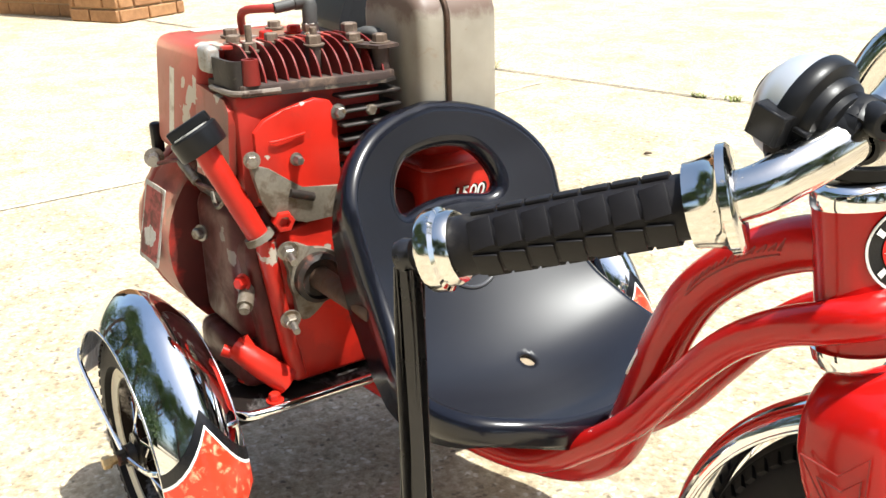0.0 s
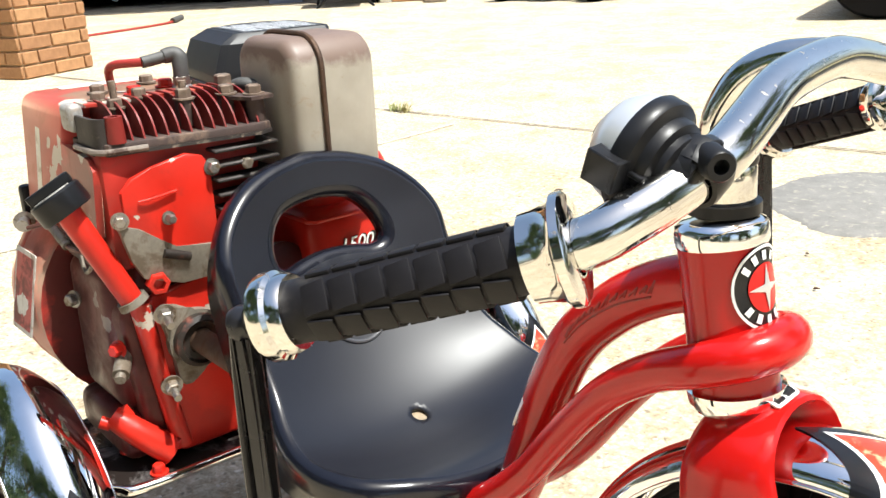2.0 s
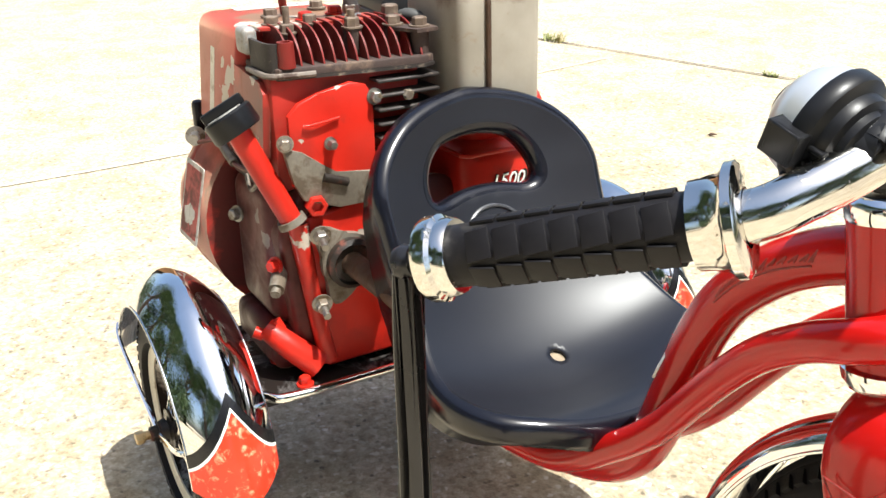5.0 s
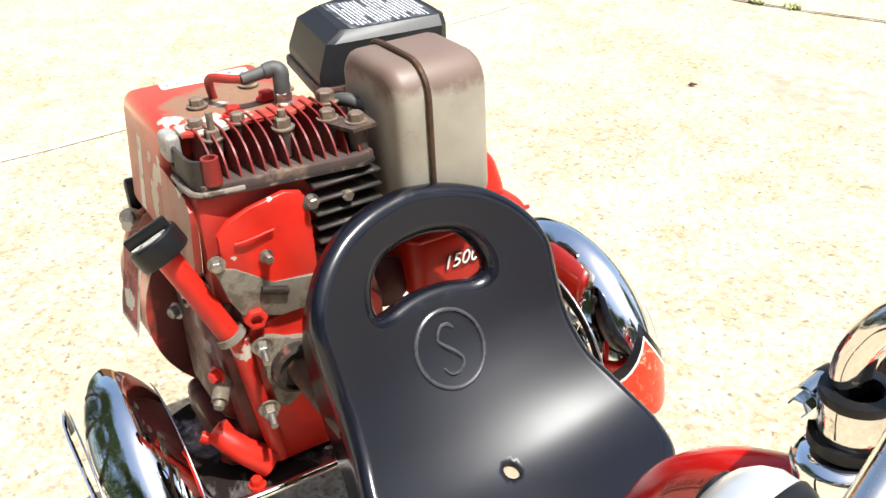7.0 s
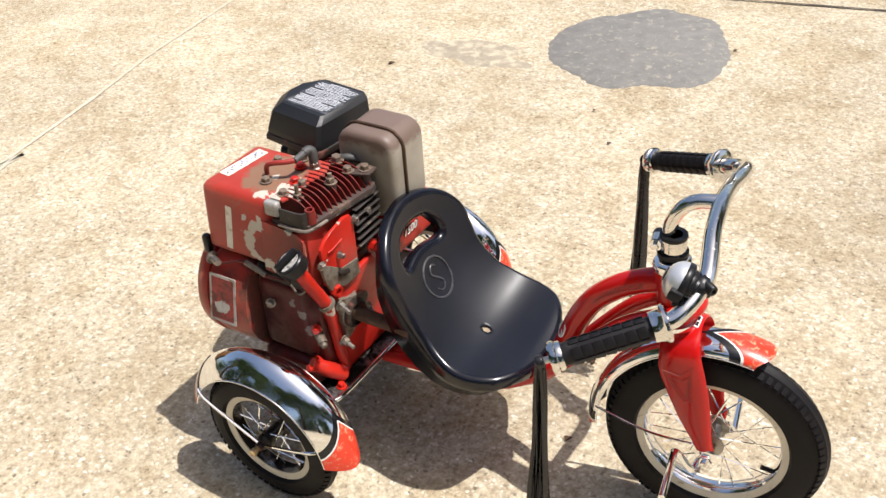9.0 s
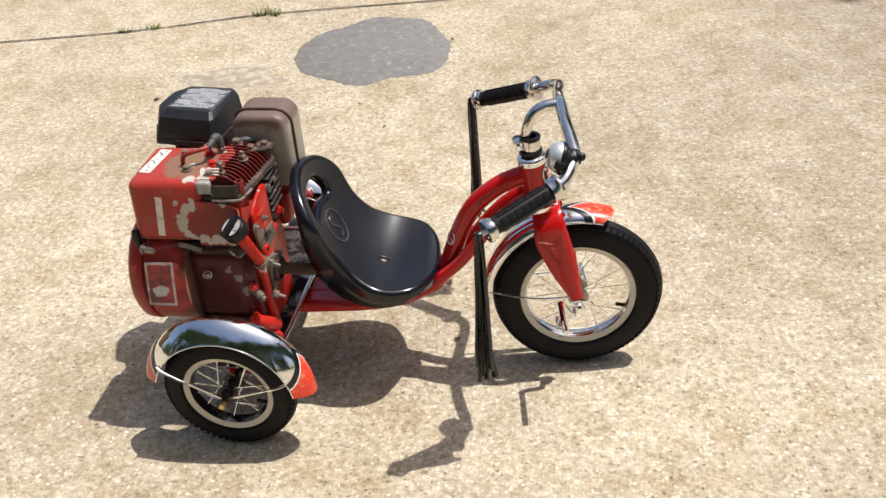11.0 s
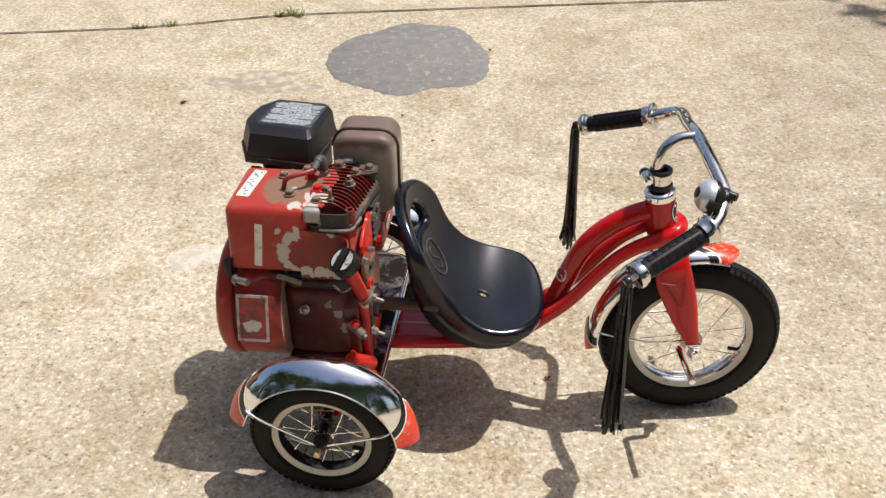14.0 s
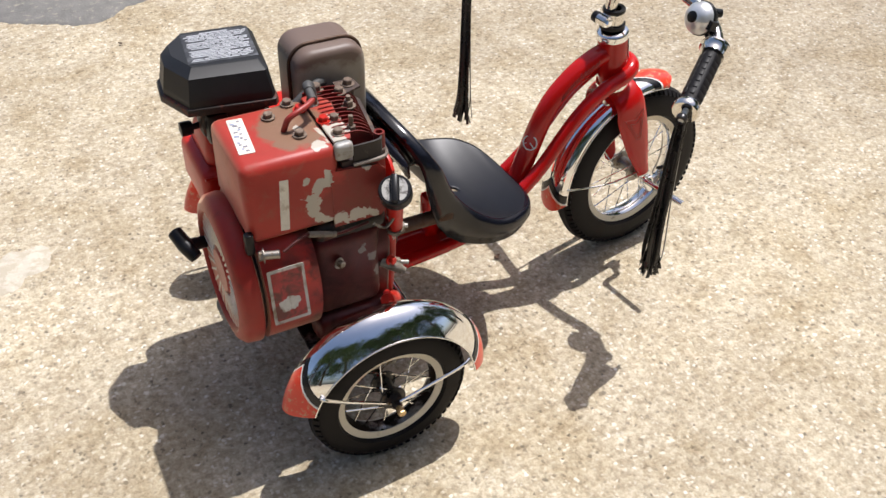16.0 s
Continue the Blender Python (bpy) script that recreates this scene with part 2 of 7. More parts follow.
TOP_DUST = [(-0.066, -0.090, 0.471, 0.046), (-0.050, -0.112, 0.471, 0.044), (-0.056, -0.064, 0.471, 0.036), (-0.030, -0.085, 0.471, 0.036), (-0.068, -0.124, 0.471, 0.028), (-0.040, -0.048, 0.471, 0.030)]
FLANK_OIL = [(0.010, -0.164, 0.405, 0.052), (-0.018, -0.165, 0.390, 0.050), (0.030, -0.163, 0.385, 0.050), (-0.030, -0.167, 0.364, 0.045), (0.004, -0.162, 0.436, 0.030)]
OLD_RED = chipped("dusty_engine_red", (0.37, 0.027, 0.018), (0.47, 0.43, 0.36),
                  FLAKES + [(-0.012, -0.146, 0.471, 0.024), (0.000, -0.122, 0.471, 0.024), (-0.020, -0.116, 0.471, 0.020), (-0.036, -0.146, 0.471, 0.018), (-0.006, -0.094, 0.471, 0.020), (0.002, -0.158, 0.466, 0.022), (-0.046, -0.100, 0.471, 0.013), (-0.040, -0.036, 0.471, 0.016), (-0.060, -0.034, 0.471, 0.014)],
                  (0.27, 0.12, 0.075), 0.30, sheen=0.55, films=[(TOP_DUST, (0.190, 0.118, 0.070), 0.90), (FLANK_OIL, (0.10, 0.012, 0.009), 0.58)])
DUSTY_RED = chipped("tan_dusty_red", (0.38, 0.021, 0.014), (0.50, 0.44, 0.36), [(-0.043, -0.162, 0.408, 0.02), (0.025, -0.160, 0.418, 0.018), (0.0, -0.166, 0.376, 0.03)], (0.13, 0.050, 0.034), 0.45, sheen=0.25)
# The near-black film paints the shade of the recess onto the blower's front face.
BAND_RED = chipped("blower_band_red", (0.32, 0.019, 0.014), (0.40, 0.34, 0.27), [], (0.11, 0.035, 0.028), 0.3, sheen=0.60, films=[([(-0.060, -0.164, 0.235, 0.040), (-0.060, -0.168, 0.275, 0.038), (-0.060, -0.168, 0.315, 0.038), (-0.060, -0.140, 0.350, 0.045)], (0.045, 0.008, 0.008), 0.85)])
COVER_OIL = [(0.060, -0.150, 0.300, 0.045), (0.060, -0.146, 0.250, 0.045), (0.060, -0.135, 0.200, 0.040), (0.056, -0.100, 0.178, 0.034), (0.060, -0.050, 0.176, 0.030), (0.062, -0.108, 0.322, 0.030), (0.056, -0.020, 0.335, 0.035), (0.062, -0.146, 0.372, 0.030)]
BRIGHT_RED = chipped("repainted_engine_red", (0.50, 0.019, 0.010), (0.42, 0.36, 0.30), [(0.062, -0.11, 0.432, 0.016), (0.06, -0.145, 0.30, 0.015), (0.064, -0.140, 0.385, 0.010), (0.060, -0.09, 0.29, 0.011)], (0.20, 0.030, 0.020), 0.10, 0.32, films=[(COVER_OIL, (0.11, 0.010, 0.008), 0.30)])
DARK_RED = chipped("oily_engine_red", (0.085, 0.006, 0.006), (0.19, 0.155, 0.14), [(0.008, -0.166, 0.306, 0.013), (0.021, -0.166, 0.290, 0.012), (0.030, -0.164, 0.262, 0.014)], (0.020, 0.007, 0.007), 0.72, 0.30, sheen=0.15)
FIN_RED = chipped("sooty_fin_red", (0.17, 0.017, 0.013), (0.24, 0.18, 0.13), [], (0.075, 0.040, 0.030), 0.4)
BRASS = plain("worn_brass", (0.62, 0.45, 0.24), 0.32, 0.85, var=0.2, scale=60, dirt=(0.2, 0.13, 0.07), dirt_amount=0.35, dirt_scale=90)
SCREW = plain("dull_brass_screw", (0.27, 0.21, 0.14), 0.5, 0.2, var=0.3, scale=90, bump=0.2)
HEAD_SOOT = plain("dusty_soot", (0.045, 0.027, 0.022), 0.7, var=0.4, scale=40, dirt=(0.15, 0.10, 0.07), dirt_amount=0.36, dirt_scale=45, bump=0.3)
HEAD_LEDGE = plain("worn_brown_ledge", (0.20, 0.165, 0.135), 0.6, 0.2, var=0.35, scale=60, dirt=(0.07, 0.045, 0.035), dirt_amount=0.45, dirt_scale=60, bump=0.3)
BOLT_BROWN = plain("rusty_bolt_head", (0.16, 0.115, 0.085), 0.6, 0.3, var=0.3, scale=60, dirt=(0.26, 0.2, 0.15), dirt_amount=0.4, dirt_scale=80, bump=0.2)
CAP_DUST = plain("dusty_cap_face", (0.40, 0.385, 0.355), 0.7, var=0.25, scale=60, dirt=(0.12, 0.11, 0.1), dirt_amount=0.4, dirt_scale=120)
LINE_RED = plain("dark_red_line", (0.26, 0.012, 0.010), 0.35, var=0.2, scale=40)
CAST = plain("cast_iron_fins", (0.035, 0.028, 0.025), 0.6, 0.2, var=0.35, scale=40, dirt=(0.25, 0.2, 0.15), dirt_amount=0.22, dirt_scale=60, bump=0.3)
GREY_CAST = plain("greasy_aluminium", (0.20, 0.175, 0.14), 0.55, 0.35, var=0.3, scale=40, dirt=(0.13, 0.1, 0.07), dirt_amount=0.45, dirt_scale=45, bump=0.35)
HUB_BLACK = plain("black_hub_enamel", (0.010, 0.009, 0.009), 0.28, var=0.3, scale=40, dirt=(0.09, 0.07, 0.05), dirt_amount=0.3, dirt_scale=90)
DECK = plain("grimy_chrome_plate", (0.30, 0.28, 0.27), 0.22, 0.9, var=0.2, scale=14, dirt=(0.028, 0.020, 0.017), dirt_amount=0.72, dirt_scale=16, bump=0.15, bump_scale=90, rough_var=0.12)
GREASE = plain("black_grease", (0.022, 0.017, 0.014), 0.45, var=0.4, scale=50, dirt=(0.14, 0.05, 0.035), dirt_amount=0.35, dirt_scale=40, bump=0.5, spec=0.3)
STICKER = plain("faded_sticker", (0.72, 0.68, 0.58), 0.55, var=0.12, scale=40, dirt=(0.5, 0.42, 0.32), dirt_amount=0.3, dirt_scale=50)
STICKER_RED = plain("sticker_red", (0.30, 0.030, 0.026), 0.5, var=0.3, scale=60, dirt=(0.13, 0.045, 0.035), dirt_amount=0.55, dirt_scale=45)
PRINT_BLUE = plain("sticker_blue", (0.26, 0.29, 0.40), 0.5, var=0.2, scale=60)
PRINT_SLATE = plain("sticker_slate", (0.22, 0.21, 0.25), 0.5, var=0.35, scale=90)
PLATE_EDGE = plain("grimy_plate_edge", (0.42, 0.40, 0.36), 0.5, var=0.2, scale=40, dirt=(0.22, 0.17, 0.12), dirt_amount=0.45, dirt_scale=45)
BARE_METAL = plain("bare_grey_metal", (0.33, 0.32, 0.30), 0.5, 0.25, var=0.2, scale=60, dirt=(0.26, 0.21, 0.17), dirt_amount=0.4, dirt_scale=70, bump=0.2)
SCUFF = plain("scuffed_concrete", (0.53, 0.48, 0.39), 0.9, var=0.2, scale=30, dirt=(0.43, 0.375, 0.285), dirt_amount=0.6, dirt_scale=36, bump=0.4, bump_scale=160, depth=0.002)
PRINT_GREY = plain("worn_print", (0.52, 0.53, 0.55), 0.6, var=0.15, scale=90)
BOOT = plain("grey_rubber_boot", (0.060, 0.058, 0.055), 0.6, var=0.25, scale=40, bump=0.3)
CABLE = plain("red_cable", (0.30, 0.030, 0.022), 0.45, var=0.15, scale=40)


def muffler_paint():
    """Heat-faded tan enamel, browned by rust on top and in streaks."""
    m, t, b = nodes_of("heat_browned_tan")
    p = place_of(t)
    xyz = t.nodes.new("ShaderNodeSeparateXYZ")
    t.links.new(p, xyz.inputs[0])
    rough_edge = maths(t, "MULTIPLY", maths(t, "SUBTRACT", noise_of(t, p, 30.0, 6.0, 0.65), 0.5), 0.045)
    top = maths(t, "MULTIPLY", maths(t, "SUBTRACT", maths(t, "ADD", xyz.outputs["Z"], rough_edge), 0.484), 90.0, True)
    speck = ramp(t, noise_of(t, p, 55.0, 7.0, 0.7, 0.5), [(0.62, (0, 0, 0)), (0.70, (1, 1, 1))])
    base = ramp(t, noise_of(t, p, 16.0, 5.0), [(0.3, (0.25, 0.222, 0.175)), (0.7, (0.35, 0.315, 0.255))])
    col = mix(t, maths(t, "MULTIPLY", speck, 0.4), base, (0.22, 0.13, 0.07))
    col = mix(t, maths(t, "MULTIPLY", top, 0.85), col, (0.125, 0.075, 0.058))
    t.links.new(col, b.inputs["Base Color"])
    b.inputs["Roughness"].default_value = 0.5
    bump_into(t, b, noise_of(t, p, 180.0), 0.2, 0.0006)
    return m


MUFFLER = muffler_paint()


def brick_clay():
    m, t, b = nodes_of("tan_brick")
    p = place_of(t)
    info = t.nodes.new("ShaderNodeObjectInfo")
    col = ramp(t, info.outputs["Random"], [(0.0, (0.33, 0.165, 0.075)), (0.4, (0.39, 0.205, 0.092)), (0.75, (0.43, 0.235, 0.108)), (1.0, (0.36, 0.180, 0.080))])
    grain = ramp(t, noise_of(t, p, 35.0, 6.0), [(0.3, (0.8, 0.78, 0.76)), (0.7, (1.1, 1.1, 1.1))])
    t.links.new(mix(t, 1.0, col, grain, "MULTIPLY"), b.inputs["Base Color"])
    b.inputs["Roughness"].default_value = 0.85
    bump_into(t, b, noise_of(t, p, 120.0), 0.4, 0.003)
    return m


BRICK = brick_clay()
MORTAR = plain("mortar", (0.40, 0.275, 0.16), 0.95, var=0.15, scale=20, bump=0.4)
# Dark fill for inner walls, roof and covered car: the carport's shade as colour.
CARPORT_SHADE = plain("carport_wall", (0.075, 0.065, 0.055), 0.9, var=0.2, scale=2)
TRIM = plain("white_trim", (0.68, 0.68, 0.64), 0.5, var=0.08, scale=6)
TARP = plain("pale_blue_tarp", (0.50, 0.60, 0.64), 0.55, var=0.15, scale=3, bump=0.4, bump_scale=12, depth=0.03)
MOWER_GREEN = plain("mower_green", (0.025, 0.13, 0.045), 0.35, var=0.15, scale=6)
CAR_PAINT = plain("silver_car_paint", (0.58, 0.58, 0.58), 0.25, 0.5, var=0.03, scale=3, coat=0.8, bump=0)
GLASS_DARK = plain("tinted_glass", (0.02, 0.025, 0.03), 0.05, var=0.02, scale=3, bump=0)
BARK = plain("bark", (0.12, 0.085, 0.06), 0.9, var=0.35, scale=12, bump=0.8, bump_scale=40, depth=0.02)
LEAF = plain("oak_leaf", (0.055, 0.10, 0.025), 0.5, var=0.35, scale=2.5, bump=0)


# ---- mesh tools ----
def world_of(ob):
    m = ob.matrix_basis.copy()
    if ob.parent:
        m = world_of(ob.parent) @ ob.matrix_parent_inverse @ m
    return m


def mesh_of(name, bm, material, sharp=38.0):
    bmesh.ops.recalc_face_normals(bm, faces=bm.faces)
    me = bpy.data.meshes.new(name)
    for f in bm.faces:
        f.smooth = True
    bm.to_mesh(me)
    bm.free()
    me.set_sharp_from_angle(angle=radians(sharp))
    me.materials.append(material)
    return me


def part(name, bm, material, parent=None, label="", sharp=38.0):
    ob = new(name, mesh_of(name, bm, material, sharp))
    if parent:
        ob.parent = parent
        ob.matrix_parent_inverse = world_of(parent).inverted()
    return tagged(ob, label=label)


def twin(ob, m, parent):
    """Another piece on the same mesh, set by m."""
    o = new(ob.name.split(".")[0], ob.data)
    o.parent, o.matrix_parent_inverse, o.matrix_basis = parent, world_of(parent).inverted(), m
    return o


def thing(name, base, label, category, group="", kind=""):
    e = new(name)
    e.location, e.empty_display_size = base, 0.1
    return tagged(e, label=label, category=category, group=group, kind=kind)


def smooth_line(pts, n=8):
    """A curve through the points."""
    p = [Vector(q) for q in pts]
    out = []
    for i in range(len(p) - 1):
        a, b, c, d = p[max(i - 1, 0)], p[i], p[i + 1], p[min(i + 2, len(p) - 1)]
        for k in range(n):
            t = k / n
            out.append(0.5 * ((2 * b) + (c - a) * t + (2 * a - 5 * b + 4 * c - d) * t * t + (3 * b - a - 3 * c + d) * t ** 3))
    return out + [p[-1]]


def tube(bm, pts, radius, segs=14, n=8, caps=True, curve=True, flat=1.0, side=None):
    """A round rod along the points; radius: one, or one a point. flat: its thickness across 'side'."""
    line = smooth_line(pts, n) if curve and len(pts) > 2 else [Vector(q) for q in pts]
    if isinstance(radius, (int, float)):
        rad = [radius] * len(line)
    else:
        rad = list(np.interp(np.linspace(0, 1, len(line)), np.linspace(0, 1, len(radius)), radius))
    rings, up = [], None
    for i, p in enumerate(line):
        d = (line[min(i + 1, len(line) - 1)] - line[max(i - 1, 0)]).normalized()
        if up is None:
            up = Vector(side) if side else (Vector((0, 0, 1)) if abs(d.z) < 0.9 else Vector((0, 1, 0)))
        up = (up - d * up.dot(d)).normalized()
        e = d.cross(up)
        rings.append([bm.verts.new(p + (up * math.cos(a) * flat + e * math.sin(a)) * rad[i]) for a in (2 * math.pi * k / segs for k in range(segs))])
    for a, b in zip(rings, rings[1:]):
        for k in range(segs):
            bm.faces.new((a[k], a[(k + 1) % segs], b[(k + 1) % segs], b[k]))
    if caps:
        bm.faces.new(rings[0][::-1])
        bm.faces.new(rings[-1])
    return bm


def lathe(bm, profile, centre=(0, 0, 0), axis=(0, 0, 1), segs=32, closed=False):
    """Turns (radius, height) pairs round the axis through the centre."""
    m = Matrix.Translation(centre) @ Vector(axis).to_track_quat("Z", "Y").to_matrix().to_4x4()
    rings = []
    for r, h in profile:
        if r < 1e-6:
            rings.append([bm.verts.new(m @ Vector((0, 0, h)))])
        else:
            rings.append([bm.verts.new(m @ Vector((r * math.cos(2 * math.pi * k / segs), r * math.sin(2 * math.pi * k / segs), h))) for k in range(segs)])
    pairs = list(zip(rings, rings[1:]))
    if closed:
        pairs.append((rings[-1], rings[0]))
    for a, b in pairs:
        for k in range(segs):
            q = [a[k % len(a)], a[(k + 1) % len(a)], b[(k + 1) % len(b)], b[k % len(b)]]
            q = list(dict.fromkeys(q))
            if len(q) > 2:
                bm.faces.new(q)
    return bm


def block(bm, low, high, bevel=0.004, segs=2, m=None, taper=None):
    """A box with rounded edges between two corners. taper: scale of the top in x and y."""
    low, high = Vector(low), Vector(high)
    r = bmesh.ops.create_cube(bm, size=1.0)
    vs = r["verts"]
    for v in vs:
        if taper and v.co.z > 0:
            v.co.x *= taper[0]
            v.co.y *= taper[1]
        v.co = Vector(((low[i] + high[i]) / 2 + v.co[i] * (high[i] - low[i]) for i in range(3)))
    if bevel:
        es = list({e for v in vs for e in v.link_edges})
        out = bmesh.ops.bevel(bm, geom=es, offset=bevel, segments=segs, profile=0.5, affect="EDGES")
        vs = list({v for f in out["faces"] for v in f.verts} | {v for v in vs if v.is_valid})
    if m is not None:
        for v in vs:
            v.co = m @ v.co
    return bm


def prism(bm, outline, lift, m=None, bevel=0.0):
    """A plate from a flat outline (x, y), raised by lift along z, then set by m."""
    lower = [bm.verts.new((x, y, 0)) for x, y in outline]
    upper = [bm.verts.new((x, y, lift)) for x, y in outline]
    n = len(outline)
    made = [bm.faces.new(lower[::-1]), bm.faces.new(upper)]
    for k in range(n):
        made.append(bm.faces.new((lower[k], lower[(k + 1) % n], upper[(k + 1) % n], upper[k])))
    vs = lower + upper
    if bevel:
        es = [e for e in made[1].edges]
        out = bmesh.ops.bevel(bm, geom=es, offset=bevel, segments=2, profile=0.5, affect="EDGES")
        vs = list({v for f in out["faces"] for v in f.verts} | {v for v in vs if v.is_valid})
    if m is not None:
        for v in vs:
            v.co = m @ v.co
    return bm


def rounded(w, h, r, n=5):
    """The outline of a rectangle with round corners, about its middle."""
    out = []
    for cx, cy, a in ((w / 2 - r, h / 2 - r, 0), (-w / 2 + r, h / 2 - r, 90), (-w / 2 + r, -h / 2 + r, 180), (w / 2 - r, -h / 2 + r, 270)):
        out += [(cx + r * math.cos(radians(a + 90 * k / n)), cy + r * math.sin(radians(a + 90 * k / n))) for k in range(n + 1)]
    return out


def facing(centre, normal, up=(0, 0, 1)):
    """A frame whose z is the normal and whose y lies along up."""
    z = Vector(normal).normalized()
    x = Vector(up).cross(z).normalized()
    y = z.cross(x)
    return Matrix.Translation(centre) @ Matrix((x, y, z)).transposed().to_4x4()


def bolt(bm, centre, axis, r=0.006, h=0.006, washer=True, stud=0.0):
    a = Vector(axis).normalized()
    c = Vector(centre)
    z = 0.0
    if washer:
        lathe(bm, [(0, 0), (r * 1.45, 0), (r * 1.45, 0.0014), (0, 0.0014)], c, a, 16)
        z = 0.0014
    lathe(bm, [(0, z), (r, z), (r, z + h * 0.85), (r * 0.82, z + h), (0, z + h)], c, a, 6)
    if stud:
        lathe(bm, [(0, z), (r * 0.5, z), (r * 0.5, z + h + stud), (0, z + h + stud)], c, a, 12)
    return bm


# ---- ground ----
CRACK_LINE = [(-9.0, 0.35), (-4.0, 1.14), (-1.90, 1.56), (-1.083, 1.724), (-0.60, 1.885), (0.08, 2.02), (0.95, 2.18), (1.70, 2.29), (4.0, 2.55), (12.0, 3.7)]
JOINT_LINE = [(-1.10, -4.0), (-1.27, -0.1), (-1.31, 0.24), (-1.38, 0.60), (-1.45, 0.885), (-1.51, 1.255), (-1.56, 1.54)]


def ground_sheet():
    bm = bmesh.new()
    cut = [-400, -60, -20, -8, -3, -1, 1, 3, 8, 20, 60, 400]
    grid = [[bm.verts.new((x, y, 0)) for x in cut] for y in cut]
    for j in range(len(cut) - 1):
        for i in range(len(cut) - 1):
            bm.faces.new((grid[j][i], grid[j][i + 1], grid[j + 1][i + 1], grid[j + 1][i]))
    return tagged(part("ground", bm, CONCRETE), "sunlit tan washed-pebble concrete driveway", "ground", kind="structure")


def ribbon(name, line, width, z, material, label, ragged=0.35):
    rnd = random.Random(name)
    pts = smooth_line([(x, y, z) for x, y in line], 14)
    bm = bmesh.new()
    last = None
    for i, p in enumerate(pts):
        d = (pts[min(i + 1, len(pts) - 1)] - pts[max(i - 1, 0)]).normalized()
        s = Vector((-d.y, d.x, 0))
        off = s * rnd.uniform(-0.5, 0.5) * width * ragged
        w = width * (1 + rnd.uniform(-ragged, ragged)) / 2
        pair = (bm.verts.new(p + off - s * w), bm.verts.new(p + off + s * w))
        if last:
            bm.faces.new((last[0], last[1], pair[1], pair[0]))
        last = pair
    return tagged(part(name, bm, material), label, "joint", kind="structure")


def blob(name, centre, rx, ry, z, material, label, category, seed, wobble=0.09, turn=0.0, flare=1.03):
    rnd = random.Random(seed)
    bm = bmesh.new()
    ph = [rnd.uniform(0, 6.28) for _ in range(9)]
    rim = []
    for k in range(120):
        a = 2 * math.pi * k / 120
        r = 1 + sum(wobble / (j + 1) ** 0.8 * math.sin((j + 2) * a + ph[j]) for j in range(7)) + rnd.uniform(-0.018, 0.018)
        x, y = rx * r * math.cos(a), ry * r * math.sin(a)
        rim.append(bm.verts.new((centre[0] + x * math.cos(turn) - y * math.sin(turn), centre[1] + x * math.sin(turn) + y * math.cos(turn), z)))
    mid = bm.verts.new((centre[0], centre[1], z))
    low = [bm.verts.new((mid.co + (v.co - mid.co) * flare).xy.to_3d()) for v in rim]
    for k in range(120):
        bm.faces.new((mid, rim[k], rim[(k + 1) % 120]))
        bm.faces.new((rim[k], low[k], low[(k + 1) % 120], rim[(k + 1) % 120]))
    return tagged(part(name, bm, material), label, category, kind="structure")


def tuft(name, centre, spread, count, height, label, seed, kind=""):
    rnd = random.Random(seed)
    bm = bmesh.new()
    for _ in range(count):
        a, r = rnd.uniform(0, 6.28), spread * math.sqrt(rnd.random())
        x, y = centre[0] + r * math.cos(a) * 1.6, centre[1] + r * math.sin(a) * 0.6
        h, lean, way = height * rnd.uniform(0.4, 1), rnd.uniform(0.2, 1.2) * height, rnd.uniform(0, 6.28)
        w = rnd.uniform(0.0012, 0.003) * (1 + height * 4)
        s = Vector((-math.sin(way), math.cos(way), 0)) * w
        b0, tip = Vector((x, y, 0)), Vector((x + lean * math.cos(way), y + lean * math.sin(way), h))
        m = b0.lerp(tip, 0.5) + Vector((0, 0, h * 0.15))
        v = [bm.verts.new(q) for q in (b0 - s, b0 + s, m + s * 0.8, m - s * 0.8, tip)]
        bm.faces.new(v[:4])
        bm.faces.new((v[3], v[2], v[4]))
    return tagged(part(name, bm, GRASS), label, "grass", kind=kind)


ground_sheet()
ribbon("joint", CRACK_LINE, 0.009, 0.004, CRACK, "dark dirt-filled expansion joint between driveway slabs")
ribbon("joint", JOINT_LINE, 0.012, 0.0022, SAW_CUT, "faint worn saw-cut joint in the driveway", 0.3)
blob("pavement_patch", (-0.118, 1.55), 0.232, 0.296, 0.005, PATCH, "round grey asphalt repair patch in the concrete", "patch", 3, 0.075)
blob("scuff", (-0.43, 0.382), 0.050, 0.040, 0.0025, SCUFF, "pale scuffed spot on the worn concrete", "scuff", 11, 0.16, 0.9, 1.25)
blob("stain", (-0.55, 1.32), 0.12, 0.05, 0.0035, STAIN, "faint brownish stain on the concrete", "stain", 5, 0.2, 0.2, 1.5)
blob("stain", (-2.70, 2.26), 0.24, 0.07, 0.0035, STAIN, "brown oil stain on the bright driveway", "stain", 8, 0.15, 1.4, 1.5)
tuft("weed", (-0.60, 1.89), 0.035, 70, 0.03, "small green weed growing from the expansion joint", 11)
tuft("weed", (-1.083, 1.724), 0.015, 26, 0.02, "tiny green weed growing from the expansion joint", 12)
tuft("weed", (-0.99, 1.755), 0.018, 30, 0.022, "tiny green weed growing from the expansion joint", 13)
tuft("weed", (-1.90, 1.565), 0.035, 60, 0.035, "small green weed growing from the expansion joint", 14)


